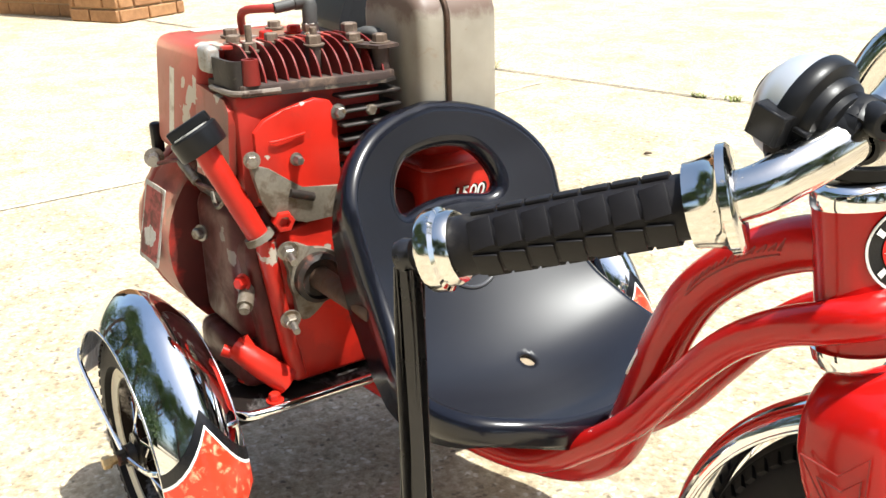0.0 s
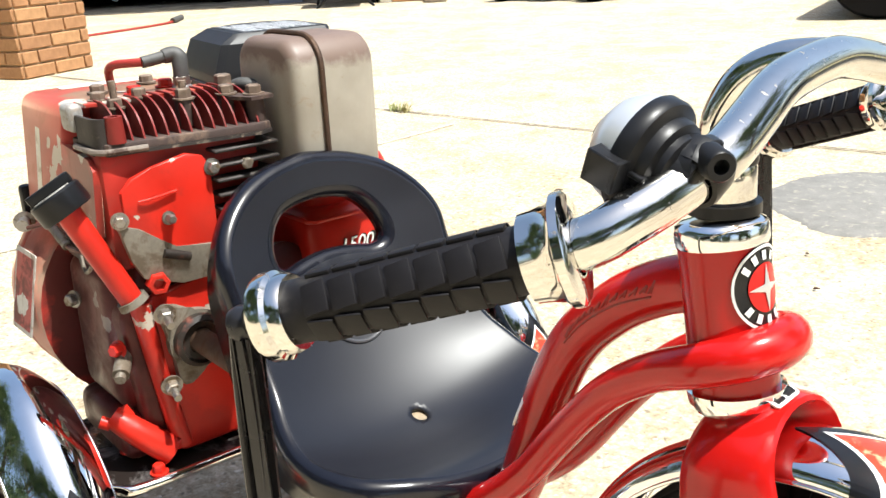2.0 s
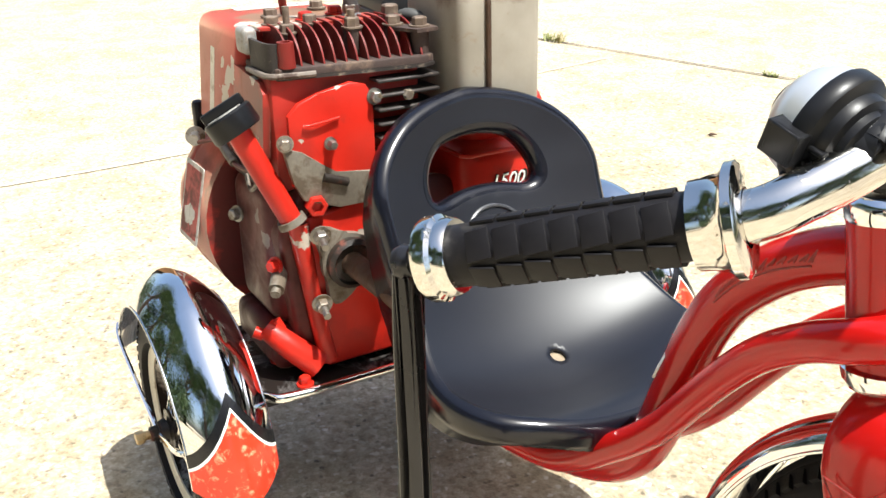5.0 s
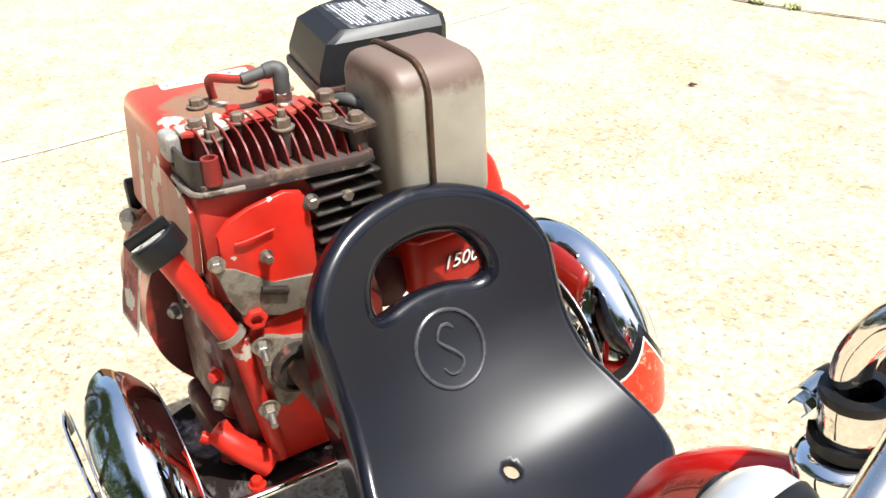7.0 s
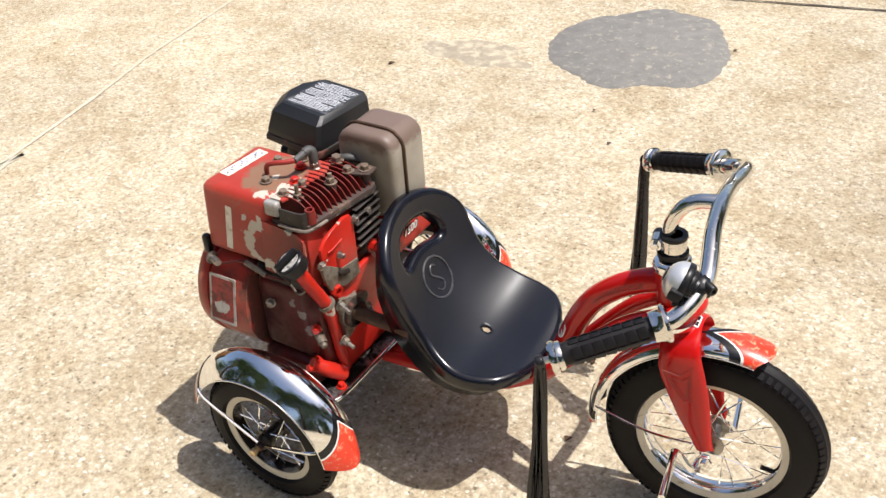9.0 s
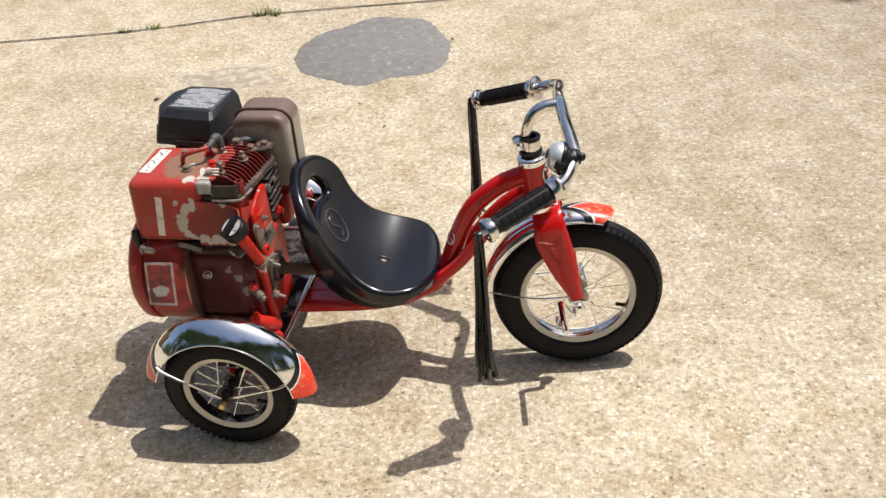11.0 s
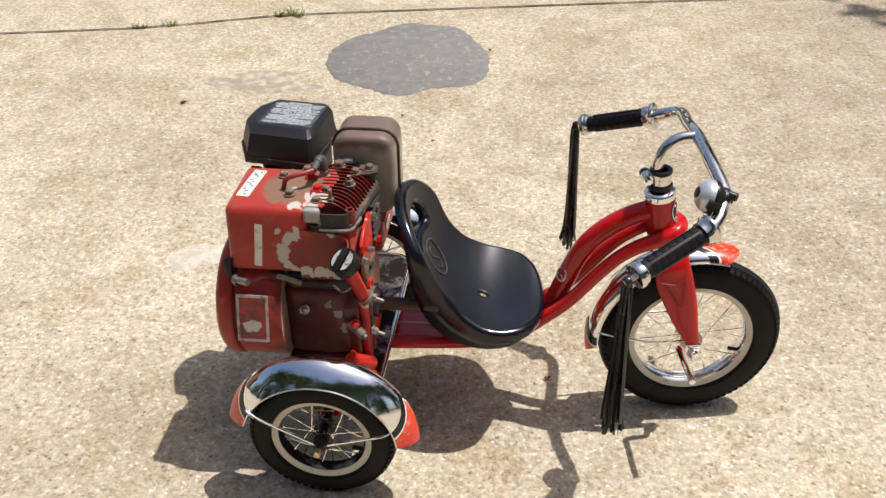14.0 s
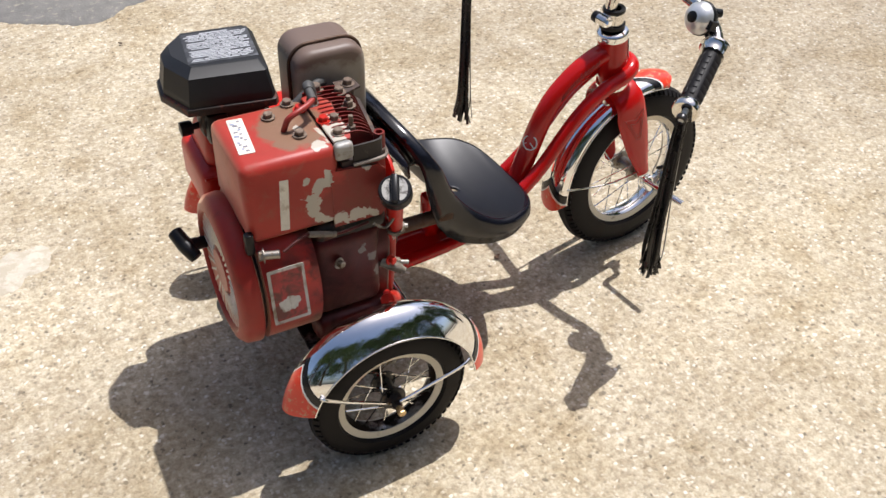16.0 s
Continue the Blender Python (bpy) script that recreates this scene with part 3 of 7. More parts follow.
def leaf_scrap(x, y, size, turn):
    bm = bmesh.new()
    prism(bm, [(size * math.cos(a) * (0.6 + 0.4 * math.cos(3 * a)), size * 0.5 * math.sin(a)) for a in (2 * math.pi * k / 12 for k in range(12))], 0.002,
          pose(x, y, 0.004, 6, -5, turn))
    return tagged(part("leaf", bm, RUST), "dry curled brown leaf scrap on the concrete", "leaf", group="leaf scraps on the driveway")


for x, y, s, a in ((-0.73, 1.15, 0.013, 20), (0.31, 0.235, 0.012, 70), (0.024, 0.975, 0.007, 10), (-0.079, 1.121, 0.006, 140), (0.132, 1.625, 0.008, 60), (0.35, 0.045, 0.009, 30)):
    leaf_scrap(x, y, s, a)

# ---- tricycle ----
trike = thing("tricycle", (0.28, 0, 0), "red and chrome vintage-style child's tricycle with black moulded seat", "tricycle")
STEER = radians(8.9)
FORK_STEER = radians(6.5)
WHEEL_MID = Vector((0.576, 0.0, 0.1525))
SHIFT = Matrix.Translation((0.0095, 0.0130, 0.0025))
RAKE = Vector((-0.096, 0.006, 0.278)).normalized()
FORK_TURN = SHIFT @ Matrix.Translation(WHEEL_MID) @ Matrix.Rotation(FORK_STEER, 4, RAKE) @ Matrix.Translation(-WHEEL_MID)
BAR_MID = Vector((0.4990, 0.0120, 0.003))
BAR_TURN = Matrix.Translation(BAR_MID) @ Matrix.Rotation(STEER, 4, "Z")


def turned(bm, m):
    bmesh.ops.transform(bm, matrix=m, verts=bm.verts)
    return bm


def wheel(name, mid, radius, width, rim_r, spokes, turn, label, outer):
    """Spoked wheel with its axle along y. outer: the side that the valve faces."""
    c = Vector((0, 0, 0))
    t = width / 2
    bm = bmesh.new()
    side = (0, 1, 0)
    rr = rim_r
    profile = [(rr + 0.001, -t * 0.74), (rr + 0.001, -t * 0.60), (rr - 0.006, -t * 0.50), (rr - 0.0125, -t * 0.52), (rr - 0.0130, -t * 0.60), (rr - 0.006, -t * 0.72)]
    lathe(bm, [(r, -h) for r, h in profile], c, side, 64, True)
    lathe(bm, profile, c, side, 64, True)
    body = part(name, turned(bm, turn @ Matrix.Translation(mid)), RIM, trike, label)
    bm = bmesh.new()
    prof = [(rr - 0.004, -t * 0.66)]
    for k in range(15):
        a = math.pi * k / 14
        lat = -t * math.cos(a)
        r = rr + (radius - rr) * math.sin(a) ** 0.75
        if 3 < k < 11 and k % 2 == 0:
            r -= 0.0016
        prof.append((max(r, rr - 0.002), lat))
    prof.append((rr - 0.004, t * 0.66))
    lathe(bm, prof, c, side, 96, True)
    part("tyre", turned(bm, turn @ Matrix.Translation(mid)), TYRE, body, "black rubber tyre")
    # low tread blocks on both shoulders, staggered
    bm = bmesh.new()
    count = round(2 * math.pi * radius / 0.0125)
    lean, low = math.asin(0.66), rr + (radius - rr) * math.cos(math.asin(0.66)) ** 0.75
    for side_y in (-1, 1):
        for k in range(count):
            m = Matrix.Rotation(2 * math.pi * (k + 0.25 * side_y) / count, 4, "Y") @ Matrix.Translation((low, side_y * t * 0.66, 0)) @ Matrix.Rotation(side_y * lean, 4, "Z")
            block(bm, (-0.003, -t * 0.20, -0.0036), (0.0016, t * 0.20, 0.0036), 0.0, 1, m)
    part("tread", turned(bm, turn @ Matrix.Translation(mid)), TYRE, body, "black moulded tread blocks", 60)
    bm = bmesh.new()
    lathe(bm, [(rr - 0.0115, -t * 0.55), (rr - 0.0140, -t * 0.42), (rr - 0.0165, -t * 0.25), (rr - 0.0170, 0), (rr - 0.0165, t * 0.25), (rr - 0.0140, t * 0.42), (rr - 0.0115, t * 0.55), (rr - 0.008, t * 0.5), (rr - 0.014, 0), (rr - 0.008, -t * 0.5)], c, side, 64, True)
    # Rear bands get the darker chrome: the tyre's dark reflection is put into their colour.
    part("rim_band", turned(bm, turn @ Matrix.Translation(mid)), CHROME if radius > 0.14 else DECK, body, "chrome inner rim band")
    bm = bmesh.new()
    h = t * 1.25
    lathe(bm, [(0, -h), (0.008, -h), (0.008, -h * 0.75), (0.019, -h * 0.72), (0.019, -h * 0.62), (0.011, -h * 0.5), (0.011, h * 0.5), (0.019, h * 0.62), (0.019, h * 0.72), (0.008, h * 0.75), (0.008, h), (0, h)], c, side, 24)
    part("hub", turned(bm, turn @ Matrix.Translation(mid)), HUB_BLACK if radius < 0.14 else STEEL, body, "black hub" if radius < 0.14 else "metal hub")
    reach = rr - 0.0165
    bases = {}
    for k in range(spokes):
        lean = 1 if k % 4 < 2 else -1
        flip = Matrix.Rotation(math.pi, 4, "X") if k % 2 else Matrix.Identity(4)
        m = turn @ Matrix.Translation(mid) @ Matrix.Rotation(2 * math.pi * (k + 0.25 * (k % 2)) / spokes + 0.11, 4, "Y") @ flip
        if lean not in bases:
            bm = tube(bmesh.new(), [(0.016 * math.cos(0.95), h * 0.62, lean * 0.016 * math.sin(0.95)), (reach, 0.001, 0)], 0.0012, 6, curve=False)
            bases[lean] = part("spoke", bm, CHROME, body)
            bases[lean].matrix_basis = m
        else:
            twin(bases[lean], m, body)
    bm = bmesh.new()
    a = -0.35
    tube(bm, [((reach + 0.003) * math.cos(a), outer * 0.004, (reach + 0.003) * math.sin(a)), ((reach - 0.016) * math.cos(a), outer * 0.008, (reach - 0.016) * math.sin(a))], 0.0035, 10, curve=False)
    part("valve", turned(bm, turn @ Matrix.Translation(mid)), RUBBER, body, "black valve cap")
    return body


def fender_point(mid, r, half, bulge, ang, w, lift=0.0, crown=0.0):
    """On the fender's skin: w from -1 to 1 across, ang round the axle from straight ahead."""
    k = abs(w)
    arch = 1 - k ** crown if crown else math.sqrt(max(0.0, 1 - k ** 2.1))
    rad = r + bulge * arch + lift
    return Vector((mid.x + rad * math.cos(ang), mid.y + half * w * (1 + lift / half * k), mid.z + rad * math.sin(ang)))


def fender_skin(bm, mid, r, half, bulge, lo, hi, n=40, across=14, lift=0.0, thick=0.0015, crown=0.0):
    """Skin between two edges lo(w) and hi(w), given as angles."""
    top, low = [], []
    for j in range(n + 1):
        row_t, row_l = [], []
        for i in range(across + 1):
            w = math.sin(math.pi / 2 * (2 * i / across - 1))
            a = lo(w) + (hi(w) - lo(w)) * j / n
            row_t.append(bm.verts.new(fender_point(mid, r, half, bulge, a, w, lift, crown)))
            row_l.append(bm.verts.new(fender_point(mid, r - thick, half - thick, bulge, a, w, lift, crown)))
        top.append(row_t)
        low.append(row_l)
    for j in range(n):
        for i in range(across):
            bm.faces.new((top[j][i], top[j][i + 1], top[j + 1][i + 1], top[j + 1][i]))
            bm.faces.new((low[j][i], low[j + 1][i], low[j + 1][i + 1], low[j][i + 1]))
        for i in (0, across):
            bm.faces.new((top[j][i], top[j + 1][i], low[j + 1][i], low[j][i]))
    for j in (0, n):
        for i in range(across):
            bm.faces.new((top[j][i], top[j][i + 1], low[j][i + 1], low[j][i]))
    return bm


def fender(name, mid, r, half, bulge, a0, a1, tip0, tip1, turn, label, crown=0.0):
    """Chrome mudguard from angle a0 to a1 with red tips edged in white and black."""
    end0 = lambda w: a0 + 0.10 * abs(w) ** 2.2
    end1 = lambda w: a1 - 0.10 * abs(w) ** 2.2
    body = part(name, turned(fender_skin(bmesh.new(), mid, r, half, bulge, end0, end1, 64, 18, crown=crown), turn), CHROME, trike, label, 60)
    for end, size, s in ((end0, tip0, 1), (end1, tip1, -1)):
        if not size:
            continue
        base = a0 if s > 0 else a1
        edge = lambda w, k=0.0: base + s * (size + k - 0.56 * size * (1 - (1 - abs(w)) ** 1.5))
        part("painted_tip", turned(fender_skin(bmesh.new(), mid, r, half, bulge, end, edge, 14, 18, 0.0009, crown=crown), turn), ORANGE_RED, body, "scratched orange-red painted tip", 60)
        part("white_line", turned(fender_skin(bmesh.new(), mid, r, half, bulge, edge, lambda w: edge(w, 0.022), 2, 18, 0.0010, crown=crown), turn), WHITE, body, "white pinstripe", 60)
        part("black_band", turned(fender_skin(bmesh.new(), mid, r, half, bulge, lambda w: edge(w, 0.022), lambda w: edge(w, 0.11), 4, 18, 0.0009, crown=crown), turn), BLACK_PAINT, body, "black painted band", 60)
    for w in (-1, 1):
        bm = bmesh.new()
        tube(bm, [fender_point(mid, r - 0.0006, half, bulge, end0(w) + (end1(w) - end0(w)) * k / 40, w, 0.0, crown) for k in range(41)], 0.0013, 8, 1)
        part("rolled_edge", turned(bm, turn), CHROME, body, "thin rolled rim", 60)
    return body


SAME = Matrix.Identity(4)
wheel("front_wheel", WHEEL_MID, 0.1545, 0.047, 0.1075, 20, FORK_TURN, "large spoked front wheel with cream rim", -1)
for s in (-1, 1):
    off = -0.007 if s < 0 else -0.016
    wheel("rear_wheel", Vector((0.002, s * 0.2465 + off + 0.003, 0.1175)), 0.1175, 0.040, 0.0822, 16, SAME, "small spoked rear wheel with cream rim", s)
    guard_y = -0.2445 if s < 0 else 0.2330
    mid = Vector((0.002, guard_y, 0.1150))
    guard = fender("rear_fender", mid, 0.1225, 0.0362, 0.0285, 0.02, math.pi - 0.20, 0.54, 0.50, SAME, "curved chrome rear mudguard with red tips", 1.8)
    for end in ((0.113, 0.158), (-0.106, 0.184)):
        bm = bmesh.new()
        tube(bm, [(0.002, s * 0.272 + off, 0.1175), (end[0] * 0.8, guard_y + s * 0.0400, 0.1175 + (end[1] - 0.1175) * 0.8), (end[0], guard_y + s * 0.0360, end[1])], 0.0024, 8)
        part("stay_wire", bm, CHROME, guard, "thin chrome stay")
    bm = bmesh.new()
    bolt(bm, (0.002, s * 0.270 + off, 0.1175), (0, s, 0), 0.007, 0.008, True, 0.004)
    lathe(bm, [(0, 0), (0.012, 0), (0.010, 0.006), (0, 0.006)], (0.002, s * 0.264 + off, 0.1175), (0, s, 0), 16)
    part("axle_nut", bm, GREASE, trike, "dark axle nut")
    bm = bmesh.new()
    lathe(bm, [(0, 0), (0.0042, 0), (0.0042, 0.014), (0, 0.014)], (0.002, s * 0.276 + off, 0.1175), (0, s, 0), 12)
    lathe(bm, [(0, 0), (0.0062, 0), (0.0062, 0.006), (0.0052, 0.0075), (0, 0.0075)], (0.002, s * 0.285 + off, 0.1175), (0, s, 0), 6)
    part("axle_end", bm, BRASS, trike, "pale brass cap nut on the axle end")
front_guard = fender("front_fender", WHEEL_MID, 0.161, 0.030, 0.016, 1.22, 3.29, 0.44, 0.25, FORK_TURN, "curved chrome front mudguard with red tips")
for s in (-1, 1):
    bm = bmesh.new()
    tube(bm, [(0.571, s * 0.044, 0.170), (0.50, s * 0.042, 0.166), (0.440, s * 0.034, 0.172), (0.414, s * 0.030, 0.176)], 0.0018, 8)
    part("stay_wire", turned(bm, FORK_TURN), CHROME, front_guard, "thin chrome stay")


def fork():
    bm = bmesh.new()
    # one pressed strip: up one blade, over the wheel as an arch, down the other
    blade = ((0.577, 0.146, 0.009, 0.042), (0.574, 0.160, 0.011, 0.042), (0.566, 0.180, 0.014, 0.042), (0.553, 0.215, 0.022, 0.042), (0.541, 0.250, 0.027, 0.042), (0.531, 0.278, 0.0295, 0.0415))
    strip = [(x, z, w, -y, (0, -1, 0)) for x, z, w, y in blade]
    for k in range(15):
        a = math.pi * k / 14
        up_by = math.sin(a) ** 0.8
        strip.append((0.5255 - 0.0070 * up_by, 0.296 + 0.036 * up_by, 0.0295 - 0.004 * up_by, -0.041 * math.cos(a), (0, -math.cos(a), math.sin(a))))
    strip += [(x, z, w, y, (0, 1, 0)) for x, z, w, y in blade[::-1]]
    lx = Vector((0.945, 0, 0.327))
    rows = []
    for x, z, w, y, out in strip:
        c, out = Vector((x, y, z)), Vector(out).normalized()
        rows.append([bm.verts.new(c + lx * (w * math.cos(a)) + out * (0.0055 * math.sin(a) * (1.4 if math.sin(a) > 0 else 0.5))) for a in (2 * math.pi * k / 16 for k in range(16))])
    for a, b in zip(rows, rows[1:]):
        for k in range(16):
            bm.faces.new((a[k], a[(k + 1) % 16], b[(k + 1) % 16], b[k]))
    bm.faces.new(rows[0])
    bm.faces.new(rows[-1])
    bmesh.ops.recalc_face_normals(bm, faces=bm.faces)
    body = part("fork", turned(bm, FORK_TURN), RED, trike, "glossy red broad-bladed front fork")
    bm = bmesh.new()
    prism(bm, rounded(0.023, 0.0085, 0.0025), 0.0012, FORK_TURN @ facing((0.5345, -0.004, 0.3438), (0.35, -0.1, 0.93), (0.93, 0, -0.35)))
    tag = part("name_tag", bm, WHITE, body, "small silver-edged tag")
    bm = bmesh.new()
    for k in (-1, 1):
        prism(bm, rounded(0.0080, 0.0050, 0.001), 0.0008, FORK_TURN @ facing((0.5345, -0.004, 0.3438), (0.35, -0.1, 0.93), (0.93, 0, -0.35)) @ Matrix.Translation((0.0052 * k, 0, 0.0010)))
    part("tag_print", bm, BLACK_PAINT, tag)
    bm = bmesh.new()
    m = FORK_TURN @ facing((0.533, -0.0508, 0.270), (0.02, -1, 0.02), (-0.33, 0, 0.945))
    for k, drop in ((1.0, 0.0), (0.64, -0.003)):
        wing = [(-0.020, 0.027), (0.0, 0.016), (0.020, 0.027), (0.004, -0.026), (-0.004, -0.026), (-0.020, 0.027)]
        tube(bm, [m @ Vector((x * k, y * k + drop, 0)) for x, y in wing], 0.0005, 6, curve=False)
    part("blade_decal", bm, LINE_RED, body, "dark red winged outline decal")
    for s in (-1, 1):
        bm = bmesh.new()
        lathe(bm, [(0, 0), (0.0155, 0), (0.0155, 0.003), (0.0120, 0.005), (0, 0.005)], (0.576, s * 0.045, 0.1525), (0, s, 0), 24)
        lathe(bm, [(0, 0), (0.0098, 0), (0.0098, 0.007), (0.0085, 0.0085), (0.0045, 0.0085), (0.0045, 0.013), (0, 0.013)], (0.576, s * 0.0495, 0.1525), (0, s, 0), 6)
        part("axle_cap", turned(bm, FORK_TURN), CHROME, body, "chrome axle cap")
    return body


def cranks():
    for pts in ([(0.582, -0.040, 0.1525), (0.581, -0.056, 0.1525), (0.577, -0.0615, 0.158), (0.563, -0.064, 0.177), (0.557, -0.069, 0.186), (0.559, -0.080, 0.1865), (0.571, -0.154, 0.189)],
                [(0.582, 0.040, 0.1525), (0.583, 0.056, 0.1525), (0.586, 0.0615, 0.147), (0.597, 0.064, 0.130), (0.602, 0.069, 0.120), (0.600, 0.080, 0.119), (0.588, 0.152, 0.117)]):
        bm = bmesh.new()
        tube(bm, pts, 0.0050, 12, 6)
        part("pedal_crank", bm, CHROME, trike, "bent chrome crank rod without a pedal")


def frame_tubes():
    bm = bmesh.new()
    def mid_y(x):
        """The tricycle stands turned a little: its middle line runs across the world's x."""
        return -0.0100 + 0.033 * x

    spine = [(0.512, 0.402), (0.488, 0.3985), (0.461, 0.387), (0.434, 0.369), (0.405, 0.340), (0.384, 0.303), (0.367, 0.257), (0.351, 0.214), (0.333, 0.184), (0.304, 0.162), (0.262, 0.146), (0.210, 0.138), (0.130, 0.136), (0.03, 0.136)]
    tube(bm, [(x, mid_y(x), z) for x, z in spine], [0.0168] * 9 + [0.0175, 0.019, 0.020, 0.020, 0.020], 20, 8)
    main = part("main_tube", bm, RED, trike, "curved glossy red main frame tube")
    bm = bmesh.new()
    side = [(0.515, 0.0285, 0.3660), (0.486, 0.0275, 0.3525), (0.457, 0.0265, 0.3325), (0.433, 0.0260, 0.3080), (0.409, 0.0260, 0.2780), (0.386, 0.0265, 0.2480), (0.362, 0.0280, 0.2230), (0.336, 0.0295, 0.2010), (0.308, 0.0315, 0.1790), (0.27, 0.0325, 0.1590), (0.20, 0.0335, 0.1460), (0.10, 0.036, 0.1420), (0.03, 0.040, 0.1420)]
    right = [(x, mid_y(x) - y, z) for x, y, z in side]
    left = [(x, mid_y(x) + y, z) for x, y, z in side]
    loop = [(0.535, -0.0140, 0.3745), (0.5430, 0.0070, 0.3775), (0.535, 0.0280, 0.3745)]
    tube(bm, right[::-1] + loop + left, [0.0112] * 11 + [0.0118, 0.0125, 0.0130, 0.0130, 0.0130, 0.0125, 0.0118] + [0.0112] * 11, 16, 8)
    part("twin_tube", bm, RED, trike, "pair of slim red lower tubes looped round the head")
    bm = bmesh.new()
    prism(bm, [(0.085, -0.034 + mid_y(0.085)), (0.20, -0.032 + mid_y(0.20)), (0.285, -0.026 + mid_y(0.285)), (0.285, 0.026 + mid_y(0.285)), (0.20, 0.032 + mid_y(0.20)), (0.085, 0.034 + mid_y(0.085))], 0.0075, Matrix.Translation((0, 0, 0.1475)), 0.002)
    part("frame_gusset", bm, RED, trike, "red pressed plate joining the lower tubes")
    ax = Vector((-0.16, 0.0, 0.987))
    HEAD = (0.5190, 0.0068, 0.3470)
    bm = bmesh.new()
    lathe(bm, [(0, 0), (0.0238, 0), (0.0238, 0.080), (0, 0.080)], HEAD, ax, 32)
    head = part("head_tube", bm, RED, trike, "glossy red head tube")
    bm = bmesh.new()
    lathe(bm, [(0.012, 0.080), (0.0246, 0.080), (0.0252, 0.082), (0.0252, 0.089), (0.0240, 0.0915), (0.020, 0.0935), (0.013, 0.0945), (0.012, 0.0945)], HEAD, ax, 32, True)
    part("top_race", bm, CHROME, head, "chrome bearing cup")
    bm = bmesh.new()
    lathe(bm, [(0, -0.013), (0.020, -0.013), (0.0245, -0.011), (0.0270, -0.006), (0.0270, 0.0), (0.0, 0.0)], HEAD, ax, 32)
    part("bottom_race", bm, CHROME, head, "chrome bearing cup")
    # round badge on the front of the head tube, as rings on its curve
    mid = Vector(HEAD) + Vector(ax).normalized() * 0.0575
    up = Vector(ax).normalized()
    ahead = (Vector((1, 0, 0)) - up * up.x).normalized()
    aside = up.cross(ahead)

    def on_badge(u, v, lift):
        u, v = u * 0.92, v * 0.92
        a = u / 0.0238
        return mid + up * v + (ahead * math.cos(a) + aside * math.sin(a)) * (0.0238 + lift)

    b0 = bmesh.new()
    rings = [[b0.verts.new(on_badge(r * math.cos(2 * math.pi * k / 40), 1.12 * r * math.sin(2 * math.pi * k / 40), l)) for k in range(40)] for r, l in ((0.0004, 0.0008), (0.011, 0.0008), (0.022, 0.0008), (0.022, 0.0))]
    for a, b in zip(rings, rings[1:]):
        for k in range(40):
            b0.faces.new((a[k], a[(k + 1) % 40], b[(k + 1) % 40], b[k]))
    badge = part("head_badge", b0, BLACK_PAINT, head, "round black and red badge with silver star")
    bm = bmesh.new()
    for r0, r1 in ((0.0205, 0.0220),):
        rr = [[bm.verts.new(on_badge(r * math.cos(2 * math.pi * k / 40), 1.12 * r * math.sin(2 * math.pi * k / 40), 0.0014)) for k in range(40)] for r in (r0, r1)]
        for k in range(40):
            bm.faces.new((rr[0][k], rr[0][(k + 1) % 40], rr[1][(k + 1) % 40], rr[1][k]))
    part("badge_ring", bm, WHITE, badge)
    bm = bmesh.new()
    rr = [[bm.verts.new(on_badge(r * math.cos(2 * math.pi * k / 40), 1.12 * r * math.sin(2 * math.pi * k / 40), 0.0013)) for k in range(40)] for r in (0.0003, 0.0065, 0.0128)]
    for a, b in zip(rr, rr[1:]):
        for k in range(40):
            bm.faces.new((a[k], a[(k + 1) % 40], b[(k + 1) % 40], b[k]))
    part("badge_centre", bm, RED, badge)
    bm = bmesh.new()
    star = [on_badge((0.0125 if k % 2 == 0 else 0.0030) * math.cos(math.pi * k / 4), 1.12 * (0.0125 if k % 2 == 0 else 0.0030) * math.sin(math.pi * k / 4), 0.0019) for k in range(8)]
    hub_v = bm.verts.new(on_badge(0, 0, 0.0032))
    vs = [bm.verts.new(q) for q in star]
    for k in range(8):
        bm.faces.new((hub_v, vs[k], vs[(k + 1) % 8]))
    part("badge_star", bm, BELL_SILVER, badge)
    bm = bmesh.new()
    for k in range(14):
        a = 2 * math.pi * (k + 0.5) / 14
        if abs(math.sin(a)) < 0.25:
            continue
        q = [on_badge((0.0168 + dr) * math.cos(a + da), 1.12 * (0.0168 + dr) * math.sin(a + da), 0.0014) for dr, da in ((-0.0024, -0.11), (0.0024, -0.09), (0.0024, 0.09), (-0.0024, 0.11))]
        bm.faces.new([bm.verts.new(v) for v in q])
    part("badge_print", bm, WHITE, badge, "short white bars")
    # dark script-like strokes along both sides of the main tube
    for s in (-1, 1):
        bm = bmesh.new()
        along = smooth_line([(0.474, 0, 0.3925), (0.448, 0, 0.3805), (0.424, 0, 0.3625), (0.409, 0, 0.3455)], 8)
        n = len(along)
        off = lambda p, v: Vector((p.x, mid_y(p.x) + s * math.sqrt(0.0171 ** 2 - v * v), p.z + v))
        for k in range(0, n - 1, 2):
            h = 0.0046 if k in (0, n - 3, 10) else 0.0026
            tube(bm, [off(along[k], 0.0030 - h * 0.5), off(along[k] + Vector((0.0016, 0, 0.0008)), 0.0030 + h)], 0.0006, 6, curve=False)
            tube(bm, [off(along[k] + Vector((0.0016, 0, 0.0008)), 0.0030 + h), off(along[k + 1], 0.0030 - h * 0.4)], 0.0006, 6, curve=False)
        tube(bm, [off(p, -0.0015) for p in along], 0.0006, 6, 1)
        part("script_decal", bm, LINE_RED, main, "dark worn decal strokes")
    bm = bmesh.new()
    m = facing((0.3625, -0.0075, 0.2780), (-0.80, -0.50, 0.33), (0.35, 0, 0.94))
